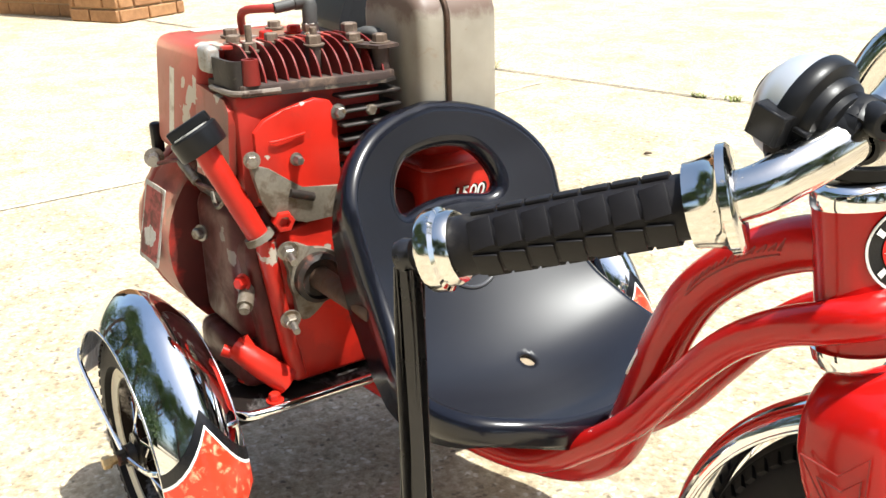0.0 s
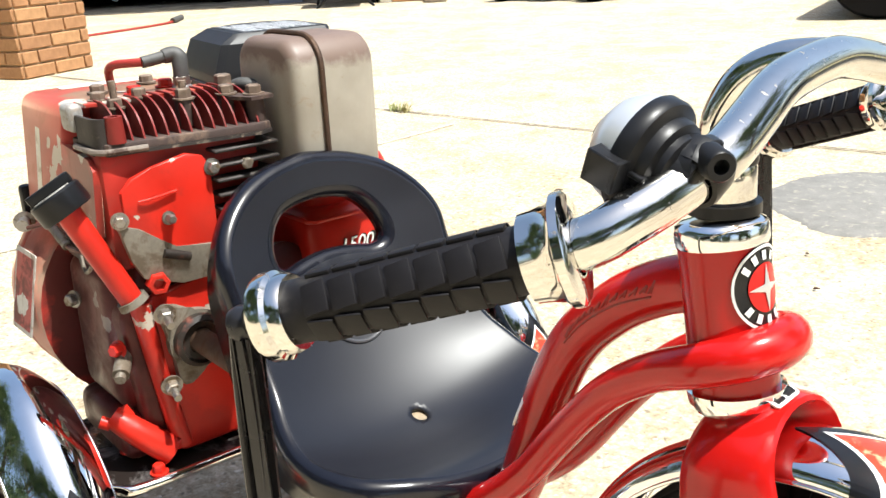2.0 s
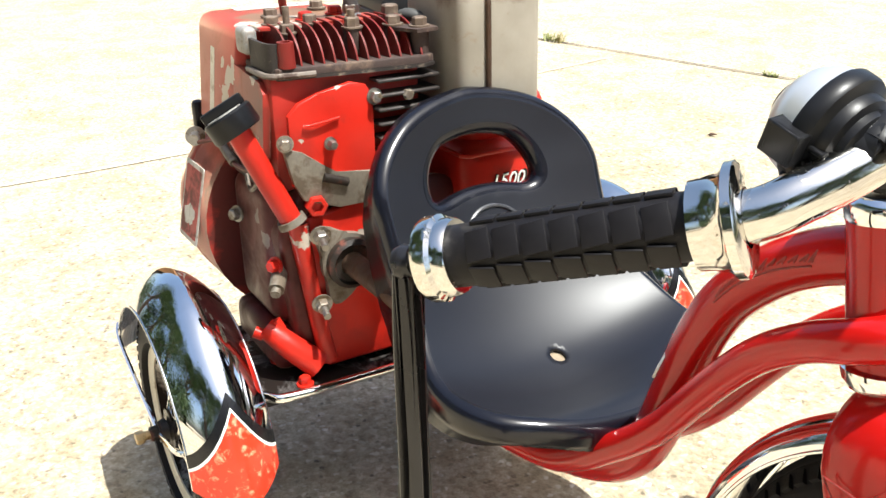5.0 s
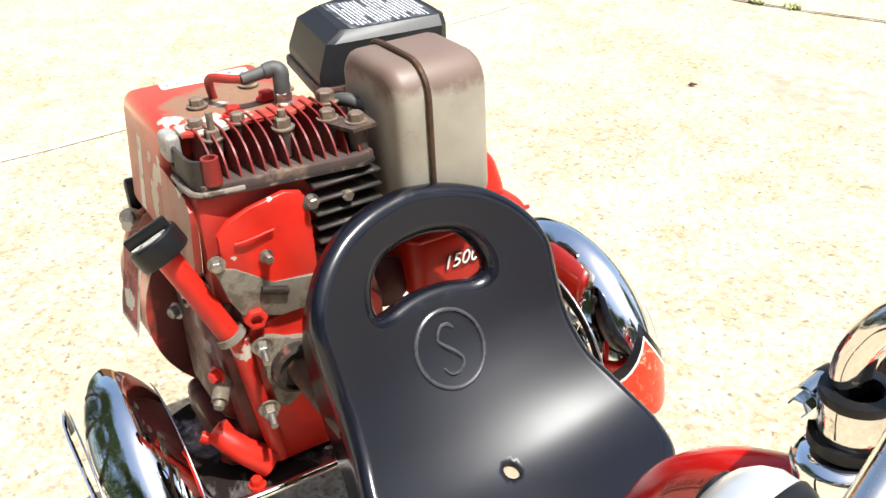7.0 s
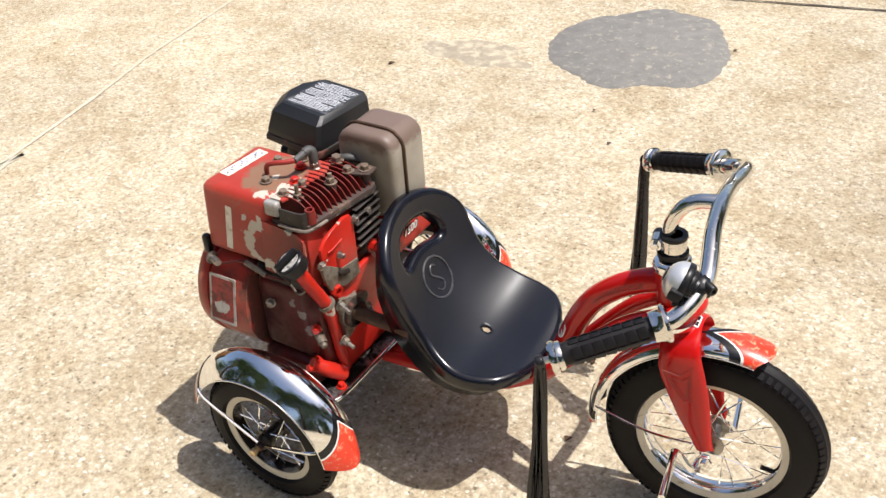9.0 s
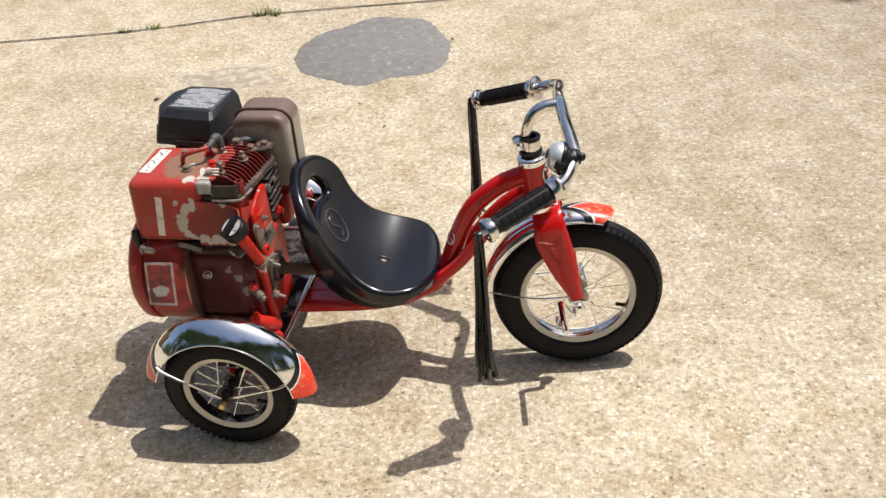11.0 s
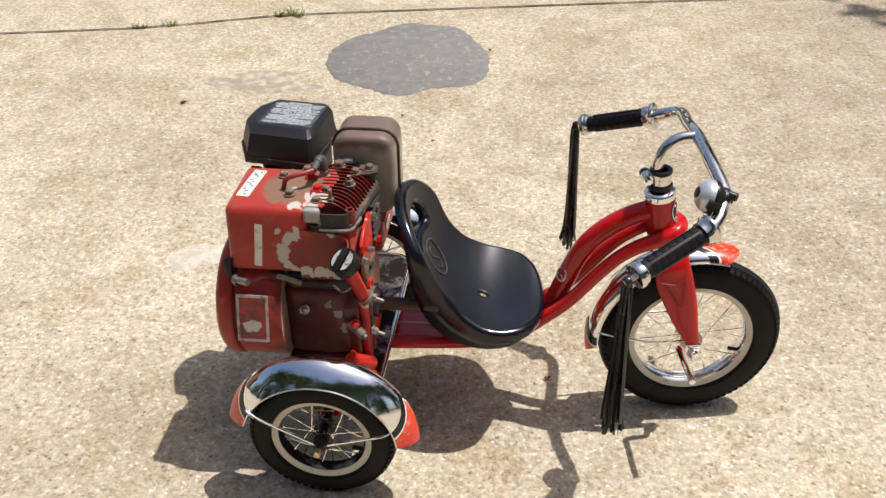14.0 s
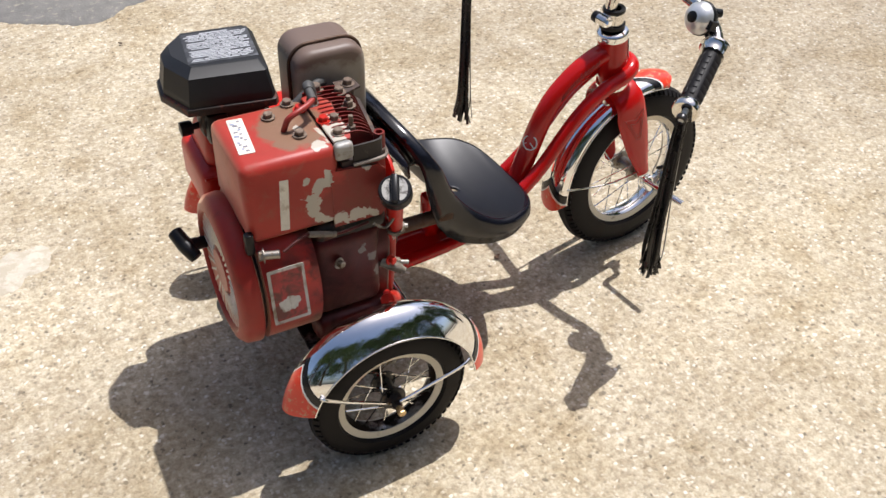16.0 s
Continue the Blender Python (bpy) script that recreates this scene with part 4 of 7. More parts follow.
    lathe(bm, [(0.0105, 0.0), (0.0125, 0.0), (0.0125, 0.0016), (0.0105, 0.0016)], m.translation, m.col[2].xyz, 28, True)
    for a in (90, 210, 330):
        tube(bm, [m @ Vector((0, 0, 0.001)), m @ Vector((0.0115 * math.cos(radians(a)), 0.0115 * math.sin(radians(a)), 0.001))], 0.0009, 6, curve=False)
    part("round_decal", bm, WHITE, main, "pale round outline decal")


def rear_deck():
    bm = bmesh.new()
    prism(bm, rounded(0.160, 0.392, 0.028), 0.005, Matrix.Translation((0.000, -0.004, 0.1565)), 0.002)
    deck = part("rear_deck", bm, DECK, trike, "grimy chrome rear step plate")
    bm = bmesh.new()
    tube(bm, [(-0.055, -0.200, 0.161), (0.045, -0.200, 0.161), (0.068, -0.193, 0.161), (0.079, -0.174, 0.161), (0.081, -0.10, 0.161), (0.081, 0.095, 0.161), (0.079, 0.166, 0.161), (0.068, 0.185, 0.161), (0.045, 0.192, 0.161), (-0.055, 0.192, 0.161)], 0.0046, 10, 5)
    part("deck_edge", bm, CHROME, deck, "rolled chrome edge")
    bm = bmesh.new()
    tube(bm, [(0.002, -0.272, 0.1175), (0.002, 0.262, 0.1175)], 0.0075, 14, curve=False)
    part("rear_axle", bm, GREASE, trike, "dark rear axle rod")
    for s in (-1, 1):
        bm = bmesh.new()
        block(bm, (-0.018, s * 0.20 - 0.003, 0.110), (0.018, s * 0.20 + 0.003, 0.159), 0.002)
        part("axle_bracket", bm, RED, trike, "red axle bracket")
        bm = bmesh.new()
        block(bm, (-0.02, min(s * 0.205, s * 0.240), 0.154), (0.02, max(s * 0.205, s * 0.240), 0.158), 0.001)
        part("fender_bracket", bm, STEEL, trike)
    return deck


def handlebar():
    right = [(0.055, 0.0, 0.5215), (0.055, -0.045, 0.5195), (0.0565, -0.070, 0.5155), (0.0590, -0.092, 0.5095), (0.0612, -0.122, 0.5005), (0.0565, -0.142, 0.4935), (0.046, -0.165, 0.483), (0.028, -0.182, 0.472), (-0.030, -0.2105, 0.4545), (-0.0806, -0.2369, 0.4383)]
    left = [(0.0565, 0.035, 0.5165), (0.0600, 0.075, 0.5075), (0.0655, 0.112, 0.5005), (0.0675, 0.140, 0.4935), (0.0585, 0.162, 0.4840), (0.0335, 0.179, 0.4715), (-0.030, 0.2150, 0.4450), (-0.072, 0.239, 0.4285)]
    bm = bmesh.new()
    tube(bm, right[::-1] + left, 0.0103, 20, 8)
    bar = part("handlebar", turned(bm, BAR_TURN), WORN_CHROME, trike, "swept chrome handlebar with speckled rust")
    bm = bmesh.new()
    tube(bm, [(0.005, -0.003, 0.422), (0.000, -0.002, 0.456), (-0.001, -0.002, 0.484), (0.010, 0.0, 0.507), (0.028, 0.003, 0.5185), (0.055, 0.003, 0.5215)], 0.0096, 20, 8)
    part("stem", turned(bm, BAR_TURN), WORN_CHROME, trike, "curved chrome handlebar stem")
    bm = bmesh.new()
    ax = Vector((-0.03, 0, 1)).normalized()
    lathe(bm, [(0.0112, 0), (0.0165, 0), (0.0172, 0.002), (0.0172, 0.018), (0.0165, 0.020), (0.0112, 0.020)], (0.0045, -0.003, 0.4455), ax, 28, True)
    tube(bm, [(-0.0165, -0.0115, 0.4550), (-0.0165, 0.0055, 0.4550)], 0.0088, 20, curve=False)
    block(bm, (-0.0165, -0.0110, 0.4475), (-0.0035, 0.0050, 0.4625), 0.002, 2)
    clamp = part("stem_clamp", turned(bm, BAR_TURN), WORN_CHROME, trike, "chrome pinch clamp")
    bm = bmesh.new()
    lathe(bm, [(0.0112, 0.020), (0.0175, 0.020), (0.0180, 0.0225), (0.0175, 0.025), (0.0112, 0.025)], (0.0045, -0.003, 0.4455), ax, 28, True)
    lathe(bm, [(0.0112, -0.006), (0.020, -0.006), (0.020, 0.0), (0.0112, 0.0)], (0.0045, -0.003, 0.4455), ax, 28, True)
    lathe(bm, [(0, 0), (0.0088, 0), (0.0092, 0.002), (0.0085, 0.010), (0, 0.011)], (-0.0165, 0.0057, 0.4550), (0, 1, 0), 20)
    part("clamp_band", turned(bm, BAR_TURN), PLASTIC, clamp, "black plastic band")
    bm = bmesh.new()
    bolt(bm, (-0.0165, -0.0115, 0.4550), (0, -1, 0), 0.0055, 0.005)
    part("clamp_bolt", turned(bm, BAR_TURN), CHROME, clamp, "chrome hex bolt")
    ribs = {}
    for s in (-1, 1):
        a, b = (Vector((0.0288, -0.1813, 0.4721)), Vector((-0.0806, -0.2369, 0.4381))) if s < 0 else (Vector((0.0325, 0.1795, 0.4712)), Vector((-0.072, 0.239, 0.4285)))
        d = (b - a).normalized()
        length = (b - a).length
        up = (Vector((0, 0, 1)) - d * d.z).normalized()
        bm = bmesh.new()
        lathe(bm, [(0.0112, 0.010), (0.0132, 0.010), (0.0136, 0.014), (0.0139, length * 0.5), (0.0136, length - 0.010), (0.0132, length - 0.006), (0.0112, length - 0.006)], a, d, 28, True)
        # raised blocks: one row of bars along the top, slanting ribs on the flanks
        grip = part("grip", turned(bm, BAR_TURN), RUBBER, trike, "black ribbed rubber handlebar grip")
        rows = 7
        for k in range(rows):
            at = 0.020 + (length - 0.040) * (k + 0.5) / rows
            step = (length - 0.040) / rows
            for turn_a, wide, slant in ((0, 0.0062, 0.0), (58, 0.0136, 0.22), (-58, 0.0136, -0.22), (120, 0.0132, -0.22), (-120, 0.0132, 0.22), (180, 0.0062, 0.0)):
                q = Matrix.Rotation(radians(turn_a), 4, d).to_3x3() @ up
                c = a + d * at + q * 0.0130
                e = d.cross(q)
                ld = (d + e * slant).normalized()
                m = Matrix((ld, e, q)).transposed().to_4x4()
                m.translation = c
                if wide not in ribs:
                    ribs[wide] = mesh_of("rib", block(bmesh.new(), (-step * 0.45, -wide / 2, 0), (step * 0.45, wide / 2, 0.0023 if wide < 0.007 else 0.0013), 0.0006, 2), RUBBER)
                rib = new("rib", ribs[wide])
                rib.parent, rib.matrix_parent_inverse, rib.matrix_basis = grip, world_of(grip).inverted(), BAR_TURN @ m
        for name, at, prof, lab in (("inner_ring", -0.004, [(0.0112, 0), (0.0205, 0), (0.0225, 0.0015), (0.0225, 0.005), (0.0195, 0.0075), (0.0180, 0.014), (0.0176, 0.019), (0.0112, 0.019)], "chrome flanged ring"),
                                    ("end_ring", length - 0.011, [(0.0112, 0), (0.0160, 0), (0.0172, 0.002), (0.0172, 0.006), (0.0192, 0.0075), (0.0192, 0.0125), (0.0180, 0.015), (0.0120, 0.0155), (0.0, 0.0155)], "chrome end ring")):
            bm = bmesh.new()
            lathe(bm, prof, a + d * at, d, 32, prof[-1][0] > 0)
            part(name, turned(bm, BAR_TURN), WORN_CHROME, grip, lab)
        bm = bmesh.new()
        e0 = a + d * (length + 0.004)
        tube(bm, [e0 - d * 0.002, e0 + d * 0.016], 0.0042, 12, curve=False)
        part("end_stub", turned(bm, BAR_TURN), WHITE, grip, "white plastic stub")
        # streamers knotted on the stub and hanging straight down
        rnd = random.Random(40 + s)
        bm = bmesh.new()
        knot = e0 + d * 0.012
        lathe(bm, [(0.0042, -0.005), (0.0072, -0.004), (0.0085, 0), (0.0072, 0.004), (0.0042, 0.005)], knot, d, 16, True)
        for k in range(28):
            w = rnd.uniform(0.0026, 0.0042)
            ang = rnd.uniform(0, 6.28)
            spread = Vector((rnd.uniform(-0.011, 0.011), rnd.uniform(-0.011, 0.011), 0))
            drop = rnd.uniform(0.256, 0.276) if s < 0 else rnd.uniform(0.232, 0.250)
            p0 = knot + Vector((rnd.uniform(-0.005, 0.005), rnd.uniform(-0.005, 0.005), -0.004))
            pts = [p0, p0 + spread * 0.25 + Vector((0, 0, -drop * 0.15)), p0 + spread * 0.5 + Vector((rnd.uniform(-0.002, 0.002), 0, -drop * 0.5)), p0 + spread * 0.85 + Vector((0, rnd.uniform(-0.003, 0.003), -drop * 0.85)), p0 + spread + Vector((rnd.uniform(-0.008, 0.008), rnd.uniform(-0.008, 0.008), -drop))]
            strand = tube(bmesh.new(), pts, w, 6, 5, True, True, 0.25, (math.cos(ang), math.sin(ang), 0))
            part("streamer", turned(strand, BAR_TURN), STREAMER, grip, "shiny black plastic streamer")
        part("streamer_knot", turned(bm, BAR_TURN), STREAMER, grip, "black knot")
    return bar


def bell(bar):
    c = Vector((0.0374, -0.1399, 0.5010))
    small = Matrix.Translation(c) @ Matrix.Scale(1.03, 4) @ Matrix.Translation(-c)
    look_to = Vector((-0.937, 0.057, 0.346)).normalized()
    strap_at, along = Vector((0.0572, -0.1375, 0.4965)), Vector((-0.10, -0.86, -0.45)).normalized()
    dome = [(0.0, 0.0185), (0.006, 0.0181), (0.012, 0.0160), (0.0175, 0.0122), (0.0215, 0.0068), (0.0230, 0.0), (0.0215, -0.001), (0.0, -0.001)]
    bm = bmesh.new()
    lathe(bm, [(0, -0.017), (0.0125, -0.017), (0.0150, -0.0155), (0.0150, -0.0125), (0.0182, -0.0115), (0.0190, -0.0095), (0.0190, -0.0070), (0.0205, -0.0062), (0.0232, -0.0054), (0.0240, -0.0040), (0.0242, 0.0012), (0.0235, 0.0022), (0.0, 0.0022)], c, look_to, 40)
    base = part("bell", turned(bm, BAR_TURN @ small), PLASTIC, trike, "black-based bicycle bell with silver dome")
    bm = bmesh.new()
    lathe(bm, dome, c + look_to * 0.002, look_to, 40)
    part("dome", turned(bm, BAR_TURN @ small), BELL_SILVER, base, "satin silver dome")
    bm = bmesh.new()
    lathe(bm, [(0, 0), (0.0084, 0), (0.0080, 0.0022), (0.0060, 0.0030), (0, 0.0034)], c + look_to * 0.0183, look_to, 24)
    part("dome_cap", turned(bm, BAR_TURN @ small), PLASTIC, base, "black centre cap")
    # thumb lever: a hollow box at the rim, on the rider's side of the bar
    bm = bmesh.new()
    out = Vector((-0.08, -0.99, -0.05))
    out = (out - look_to * out.dot(look_to)).normalized()
    m = facing(c, look_to, out)
    block(bm, (-0.0066, 0.0185, -0.006), (0.0066, 0.0280, -0.0035), 0.0006, 1, m)
    block(bm, (-0.0066, 0.0185, 0.0060), (0.0066, 0.0280, 0.0085), 0.0006, 1, m)
    block(bm, (-0.0066, 0.0255, -0.0045), (0.0066, 0.0280, 0.0070), 0.0006, 1, m)
    block(bm, (-0.0066, 0.0185, -0.0045), (-0.0041, 0.0275, 0.0070), 0.0006, 1, m)
    block(bm, (0.0125, 0.0175, -0.0060), (0.0185, 0.0215, -0.0005), 0.0008, 1, m)
    for k in range(3):
        block(bm, (0.010 - 0.006 * k, 0.0165, -0.0125), (0.012 - 0.006 * k, 0.0205, -0.0060), 0.0005, 1, m)
    part("thumb_lever", turned(bm, BAR_TURN @ small), PLASTIC, base, "black thumb lever")
    bm = bmesh.new()
    lathe(bm, [(0.0112, -0.0065), (0.0132, -0.0065), (0.0138, -0.0045), (0.0138, 0.0045), (0.0132, 0.0065), (0.0112, 0.0065)], strap_at, along, 24, True)
    tube(bm, [strap_at + Vector((0.004, -0.002, 0.001)), c - look_to * 0.0120], [0.0118, 0.0128], 14, curve=False)
    block(bm, (-0.0055, -0.0075, -0.006), (0.0055, 0.0075, 0.0015), 0.0016, 2, facing(c - look_to * 0.018 + Vector((0.002, -0.008, 0.008)), (0.35, -0.75, 0.55), look_to))
    part("clamp_strap", turned(bm, BAR_TURN), PLASTIC, base, "black strap round the bar")
    bm = bmesh.new()
    tip = Vector((0.0730, -0.1480, 0.5020))
    way = (tip - strap_at - Vector((0.006, -0.002, 0.006))).normalized()
    lathe(bm, [(0, -0.020), (0.0070, -0.020), (0.0062, -0.001), (0.0054, 0.0), (0.0030, 0.0), (0.0030, -0.006), (0, -0.006)], tip, way, 18)
    block(bm, (-0.0065, -0.0065, -0.024), (0.0065, 0.0065, -0.013), 0.0012, 1, facing(tip, way))
    part("screw_boss", turned(bm, BAR_TURN), PLASTIC, base, "black screw boss")


def seat():
    """Moulded seat: one skin from front lip over the pan and up the back, with a hand hole, and rolled edges."""
    line = smooth_line([(0.331, 0, 0.230), (0.315, 0, 0.2325), (0.290, 0, 0.2300), (0.262, 0, 0.2290), (0.236, 0, 0.2330), (0.214, 0, 0.2410), (0.195, 0, 0.2510), (0.178, 0, 0.2635), (0.163, 0, 0.2780), (0.151, 0, 0.2945), (0.141, 0, 0.3145), (0.130, 0, 0.341), (0.120, 0, 0.367), (0.113, 0, 0.393), (0.109, 0, 0.412)], 10)
    run = [0.0]
    for a, b in zip(line, line[1:]):
        run.append(run[-1] + (b - a).length)
    total = run[-1]
    xs, zs = [p.x for p in line], [p.z for p in line]
    keys = [0, 0.006, 0.018, 0.036, 0.068, 0.12, 0.20, 0.28, 0.36, 0.45, 0.55, 0.64, 0.72, 0.79, 0.85, 0.90, 0.94, 0.965, 0.985, 0.996, 1.0]
    wide = [0.018, 0.040, 0.061, 0.077, 0.095, 0.115, 0.126, 0.128, 0.124, 0.116, 0.112, 0.112, 0.113, 0.113, 0.106, 0.094, 0.078, 0.062, 0.042, 0.022, 0.008]

    outline = smooth_line([(k, max(v - 0.009, 0.004), 0) for k, v in zip(keys, wide)], 8)
    key_f, wide_f = [v.x for v in outline], [v.y for v in outline]

    def at(s, y):
        """On the skin, s metres along and y across."""
        x, z = np.interp(s, run, xs), np.interp(s, run, zs)
        e = 0.004
        d = Vector((np.interp(min(s + e, total), run, xs) - np.interp(max(s - e, 0), run, xs), 0, np.interp(min(s + e, total), run, zs) - np.interp(max(s - e, 0), run, zs))).normalized()
        n = Vector((d.z, 0, -d.x))
        if n.z < -0.01 or (abs(n.z) < 0.5 and n.x < 0):
            n = -n
        k = abs(y) / 0.12
        back_ness = min(1, max(0, (s / total - 0.24) / 0.36))
        back_ness = back_ness * back_ness * (3 - 2 * back_ness)
        dish = (0.0175 * (1 - back_ness) + 0.028 * back_ness) * k ** 2.0 - 0.008 * (1 - back_ness)
        sink = -0.008 * math.exp(-((s / total - 0.27) / 0.14) ** 2) * max(0, 1 - k * k)
        return Vector((x, y, z)) + n * (dish + sink * 0.6), n

    SEAT_TURN = Matrix.Translation((0.236, 0.002, 0)) @ Matrix.Rotation(radians(3.1), 4, "Z") @ Matrix.Translation((-0.236, 0, 0))
    S_EMB = 0.2030
    ny, ns = 76, 132

    def bean(s, y):
        """Below zero inside the hand hole."""
        c = 0.2765 - 0.013 * (y / 0.055) ** 2
        q = max(abs(y) - 0.0335, 0)
        return math.hypot(q, s - c) - 0.0305

    def hole(s, y):
        return math.hypot(s - 0.096, y) - 0.0066

    bm = bmesh.new()
    grid = []
    for i in range(ns + 1):
        f = i / ns
        s = total * (f + -0.11 * math.sin(2 * math.pi * f))
        w = np.interp(s / total, key_f, wide_f)
        row = []
        for j in range(ny + 1):
            u = math.sin(math.pi / 2 * (2 * j / ny - 1)) * 0.35 + (2 * j / ny - 1) * 0.65
            ss, y = s, u * w
            for fn in (bean, hole):
                v = fn(ss, y)
                if abs(v) < 0.0024:
                    for _ in range(4):
                        e = 0.0004
                        gs, gy = (fn(ss + e, y) - fn(ss - e, y)) / (2 * e), (fn(ss, y + e) - fn(ss, y - e)) / (2 * e)
                        g2 = gs * gs + gy * gy + 1e-9
                        ss, y = ss - fn(ss, y) * gs / g2, y - fn(ss, y) * gy / g2
            row.append((bm.verts.new(at(ss, y)[0]), ss, y))
        grid.append(row)
    for i in range(ns):
        for j in range(ny):
            q = (grid[i][j], grid[i][j + 1], grid[i + 1][j + 1], grid[i + 1][j])
            ms, my = sum(v[1] for v in q) / 4, sum(v[2] for v in q) / 4
            if bean(ms, my) > 0 and hole(ms, my) > 0:
                bm.faces.new([v[0] for v in q])
    bm.verts.ensure_lookup_table()
    loose = [v for v in bm.verts if not v.link_faces]
    bmesh.ops.delete(bm, geom=loose, context="VERTS")
    bmesh.ops.recalc_face_normals(bm, faces=bm.faces)
    if sum(f.normal.z for f in bm.faces) < 0:
        bmesh.ops.reverse_faces(bm, faces=bm.faces)
    skin = set(bm.faces)
    # roll every edge over but the screw slot's: a soft lip, then a skirt behind it
    slot = at(0.096, 0.0)[0]
    for out_by, down_by in ((0.0036, 0.0008), (0.0034, 0.0022), (0.0022, 0.0036), (0.0004, 0.0050), (-0.0012, 0.0065)):
        bm.normal_update()
        edges = [e for e in bm.edges if e.is_boundary and (e.verts[0].co - slot).length > 0.013]
        away, face_n = {}, {}
        for e in edges:
            f = e.link_faces[0]
            for v in e.verts:
                mid = (e.verts[0].co + e.verts[1].co) / 2
                o = (mid - f.calc_center_median())
                o -= f.normal * o.dot(f.normal)
                t = (e.verts[1].co - e.verts[0].co).normalized()
                o -= t * o.dot(t)
                away[v] = away.get(v, Vector()) + o.normalized()
        geo = bmesh.ops.extrude_edge_only(bm, edges=edges)["geom"]
        new_v = [v for v in geo if isinstance(v, bmesh.types.BMVert)]
        old = {}
        for v in new_v:
            for e in v.link_edges:
                o = e.other_vert(v)
                if o in away:
                    old[v] = o
        for v in new_v:
            o = old.get(v)
            if o is None:
                continue
            x, z = o.co.x, o.co.z
            k = int(np.argmin([(x - a) ** 2 + (z - b) ** 2 for a, b in zip(xs, zs)]))
            n = at(run[k], 0.0)[1]
            a = away[o]
            a = (a - n * a.dot(n)).normalized()
            v.co = o.co + a * out_by - n * down_by
    # the pan's sides drop on as a wall, deepest where the back meets the pan
    bm.normal_update()
    edges = [e for e in bm.edges if e.is_boundary and (e.verts[0].co - slot).length > 0.02 and not (e.verts[0].co.z > 0.335 and abs(e.verts[0].co.y) < 0.075 and e.verts[0].co.z < 0.40)]
    geo = bmesh.ops.extrude_edge_only(bm, edges=edges)["geom"]
    hem_f = [0.0, 0.06, 0.12, 0.20, 0.28, 0.36, 0.45, 0.55, 0.64, 0.72, 0.80, 0.88, 1.0]
    hem_x = [0.322, 0.303, 0.283, 0.256, 0.230, 0.204, 0.176, 0.154, 0.139, 0.128, 0.119, 0.111, 0.099]
    hem_z = [0.209, 0.211, 0.2075, 0.206, 0.2075, 0.211, 0.219, 0.236, 0.259, 0.292, 0.330, 0.366, 0.404]
    for v in geo:
        if isinstance(v, bmesh.types.BMVert):
            k = int(np.argmin([(v.co.x - a) ** 2 + (v.co.z - b) ** 2 for a, b in zip(xs, zs)]))
            f = run[k] / total
            hem = Vector((np.interp(f, hem_f, hem_x), v.co.y * 1.01, np.interp(f, hem_f, hem_z)))
            side_ness = min(1.0, max(0.0, (abs(v.co.y) - 0.05) / 0.05)) if f < 0.2 else 1.0
            tip = v.co + Vector((-0.001, 0, -0.006))
            v.co = tip.lerp(hem, side_ness * (1.0 if f < 0.8 else max(0.0, (0.97 - f) / 0.17)))
    for f in bm.faces:
        f.material_index = 0 if f in skin else 1
    body = part("seat", turned(bm, SEAT_TURN), SEAT, trike, "black moulded plastic seat with hand hole", 50)
    body.data.materials.append(SEAT_RIM)
    mod = body.modifiers.new("thickness", "SOLIDIFY")
    mod.thickness, mod.offset = 0.003, -1
    bm = bmesh.new()
    ring = []
    for k in range(48):
        a = 2 * math.pi * k / 48
        p, n = at(S_EMB + 0.0325 * math.sin(a), 0.0315 * math.cos(a))
        ring.append(p + n * 0.0004)
    tube(bm, ring + ring[:2], 0.0019, 8, 1)
    stroke = [at(S_EMB + v, u)[0] + at(S_EMB + v, u)[1] * 0.0006 for u, v in ((-0.011, -0.013), (-0.006, -0.020), (0.003, -0.020), (0.009, -0.013), (0.005, -0.005), (-0.003, 0.003), (-0.008, 0.010), (-0.003, 0.019), (0.004, 0.020), (0.009, 0.015))]
    tube(bm, stroke, [0.0008, 0.0016, 0.0013, 0.0014, 0.0022, 0.0022, 0.0014, 0.0013, 0.0018, 0.0008], 6, 5)
    turned(bm, SEAT_TURN)
    part("moulded_emblem", bm, plain("scuffed_grey_plastic", (0.050, 0.050, 0.055), 0.28, var=0.3, scale=60), body, "grey raised ring and curl emblem")
    bm = bmesh.new()
    p, n = at(0.096, 0.0)
    lathe(bm, [(0, 0), (0.0100, 0), (0.0100, 0.0010), (0.0060, 0.0014), (0, 0.0016)], p - n * 0.0052, n, 24)
    turned(bm, SEAT_TURN)
    part("seat_screw", bm, SCREW, body, "pale flat screw in the pan hole")
    # bracket below the pan
    bm = bmesh.new()
    block(bm, (0.178, -0.016, 0.146), (0.199, 0.016, 0.224), 0.006)
    part("seat_bracket", bm, RED, trike, "red seat bracket")


fork()
cranks()
frame_tubes()
rear_deck()
bar_part = handlebar()
bell(bar_part)
seat()


# ---- engine ----
engine = thing("small_engine", (0.0, -0.085, 0.164), "old dusty red single-cylinder petrol engine bolted on the tricycle's deck", "engine")


def epart(name, bm, material, label="", parent=None, sharp=38.0):
    return part(name, bm, material, parent or engine, label, sharp)


def ebolt(centre, axis, r=0.006, h=0.006, washer=True, stud=0.0, material=STEEL, parent=None):
    return epart("bolt", bolt(bmesh.new(), centre, axis, r, h, washer, stud), material, "", parent)


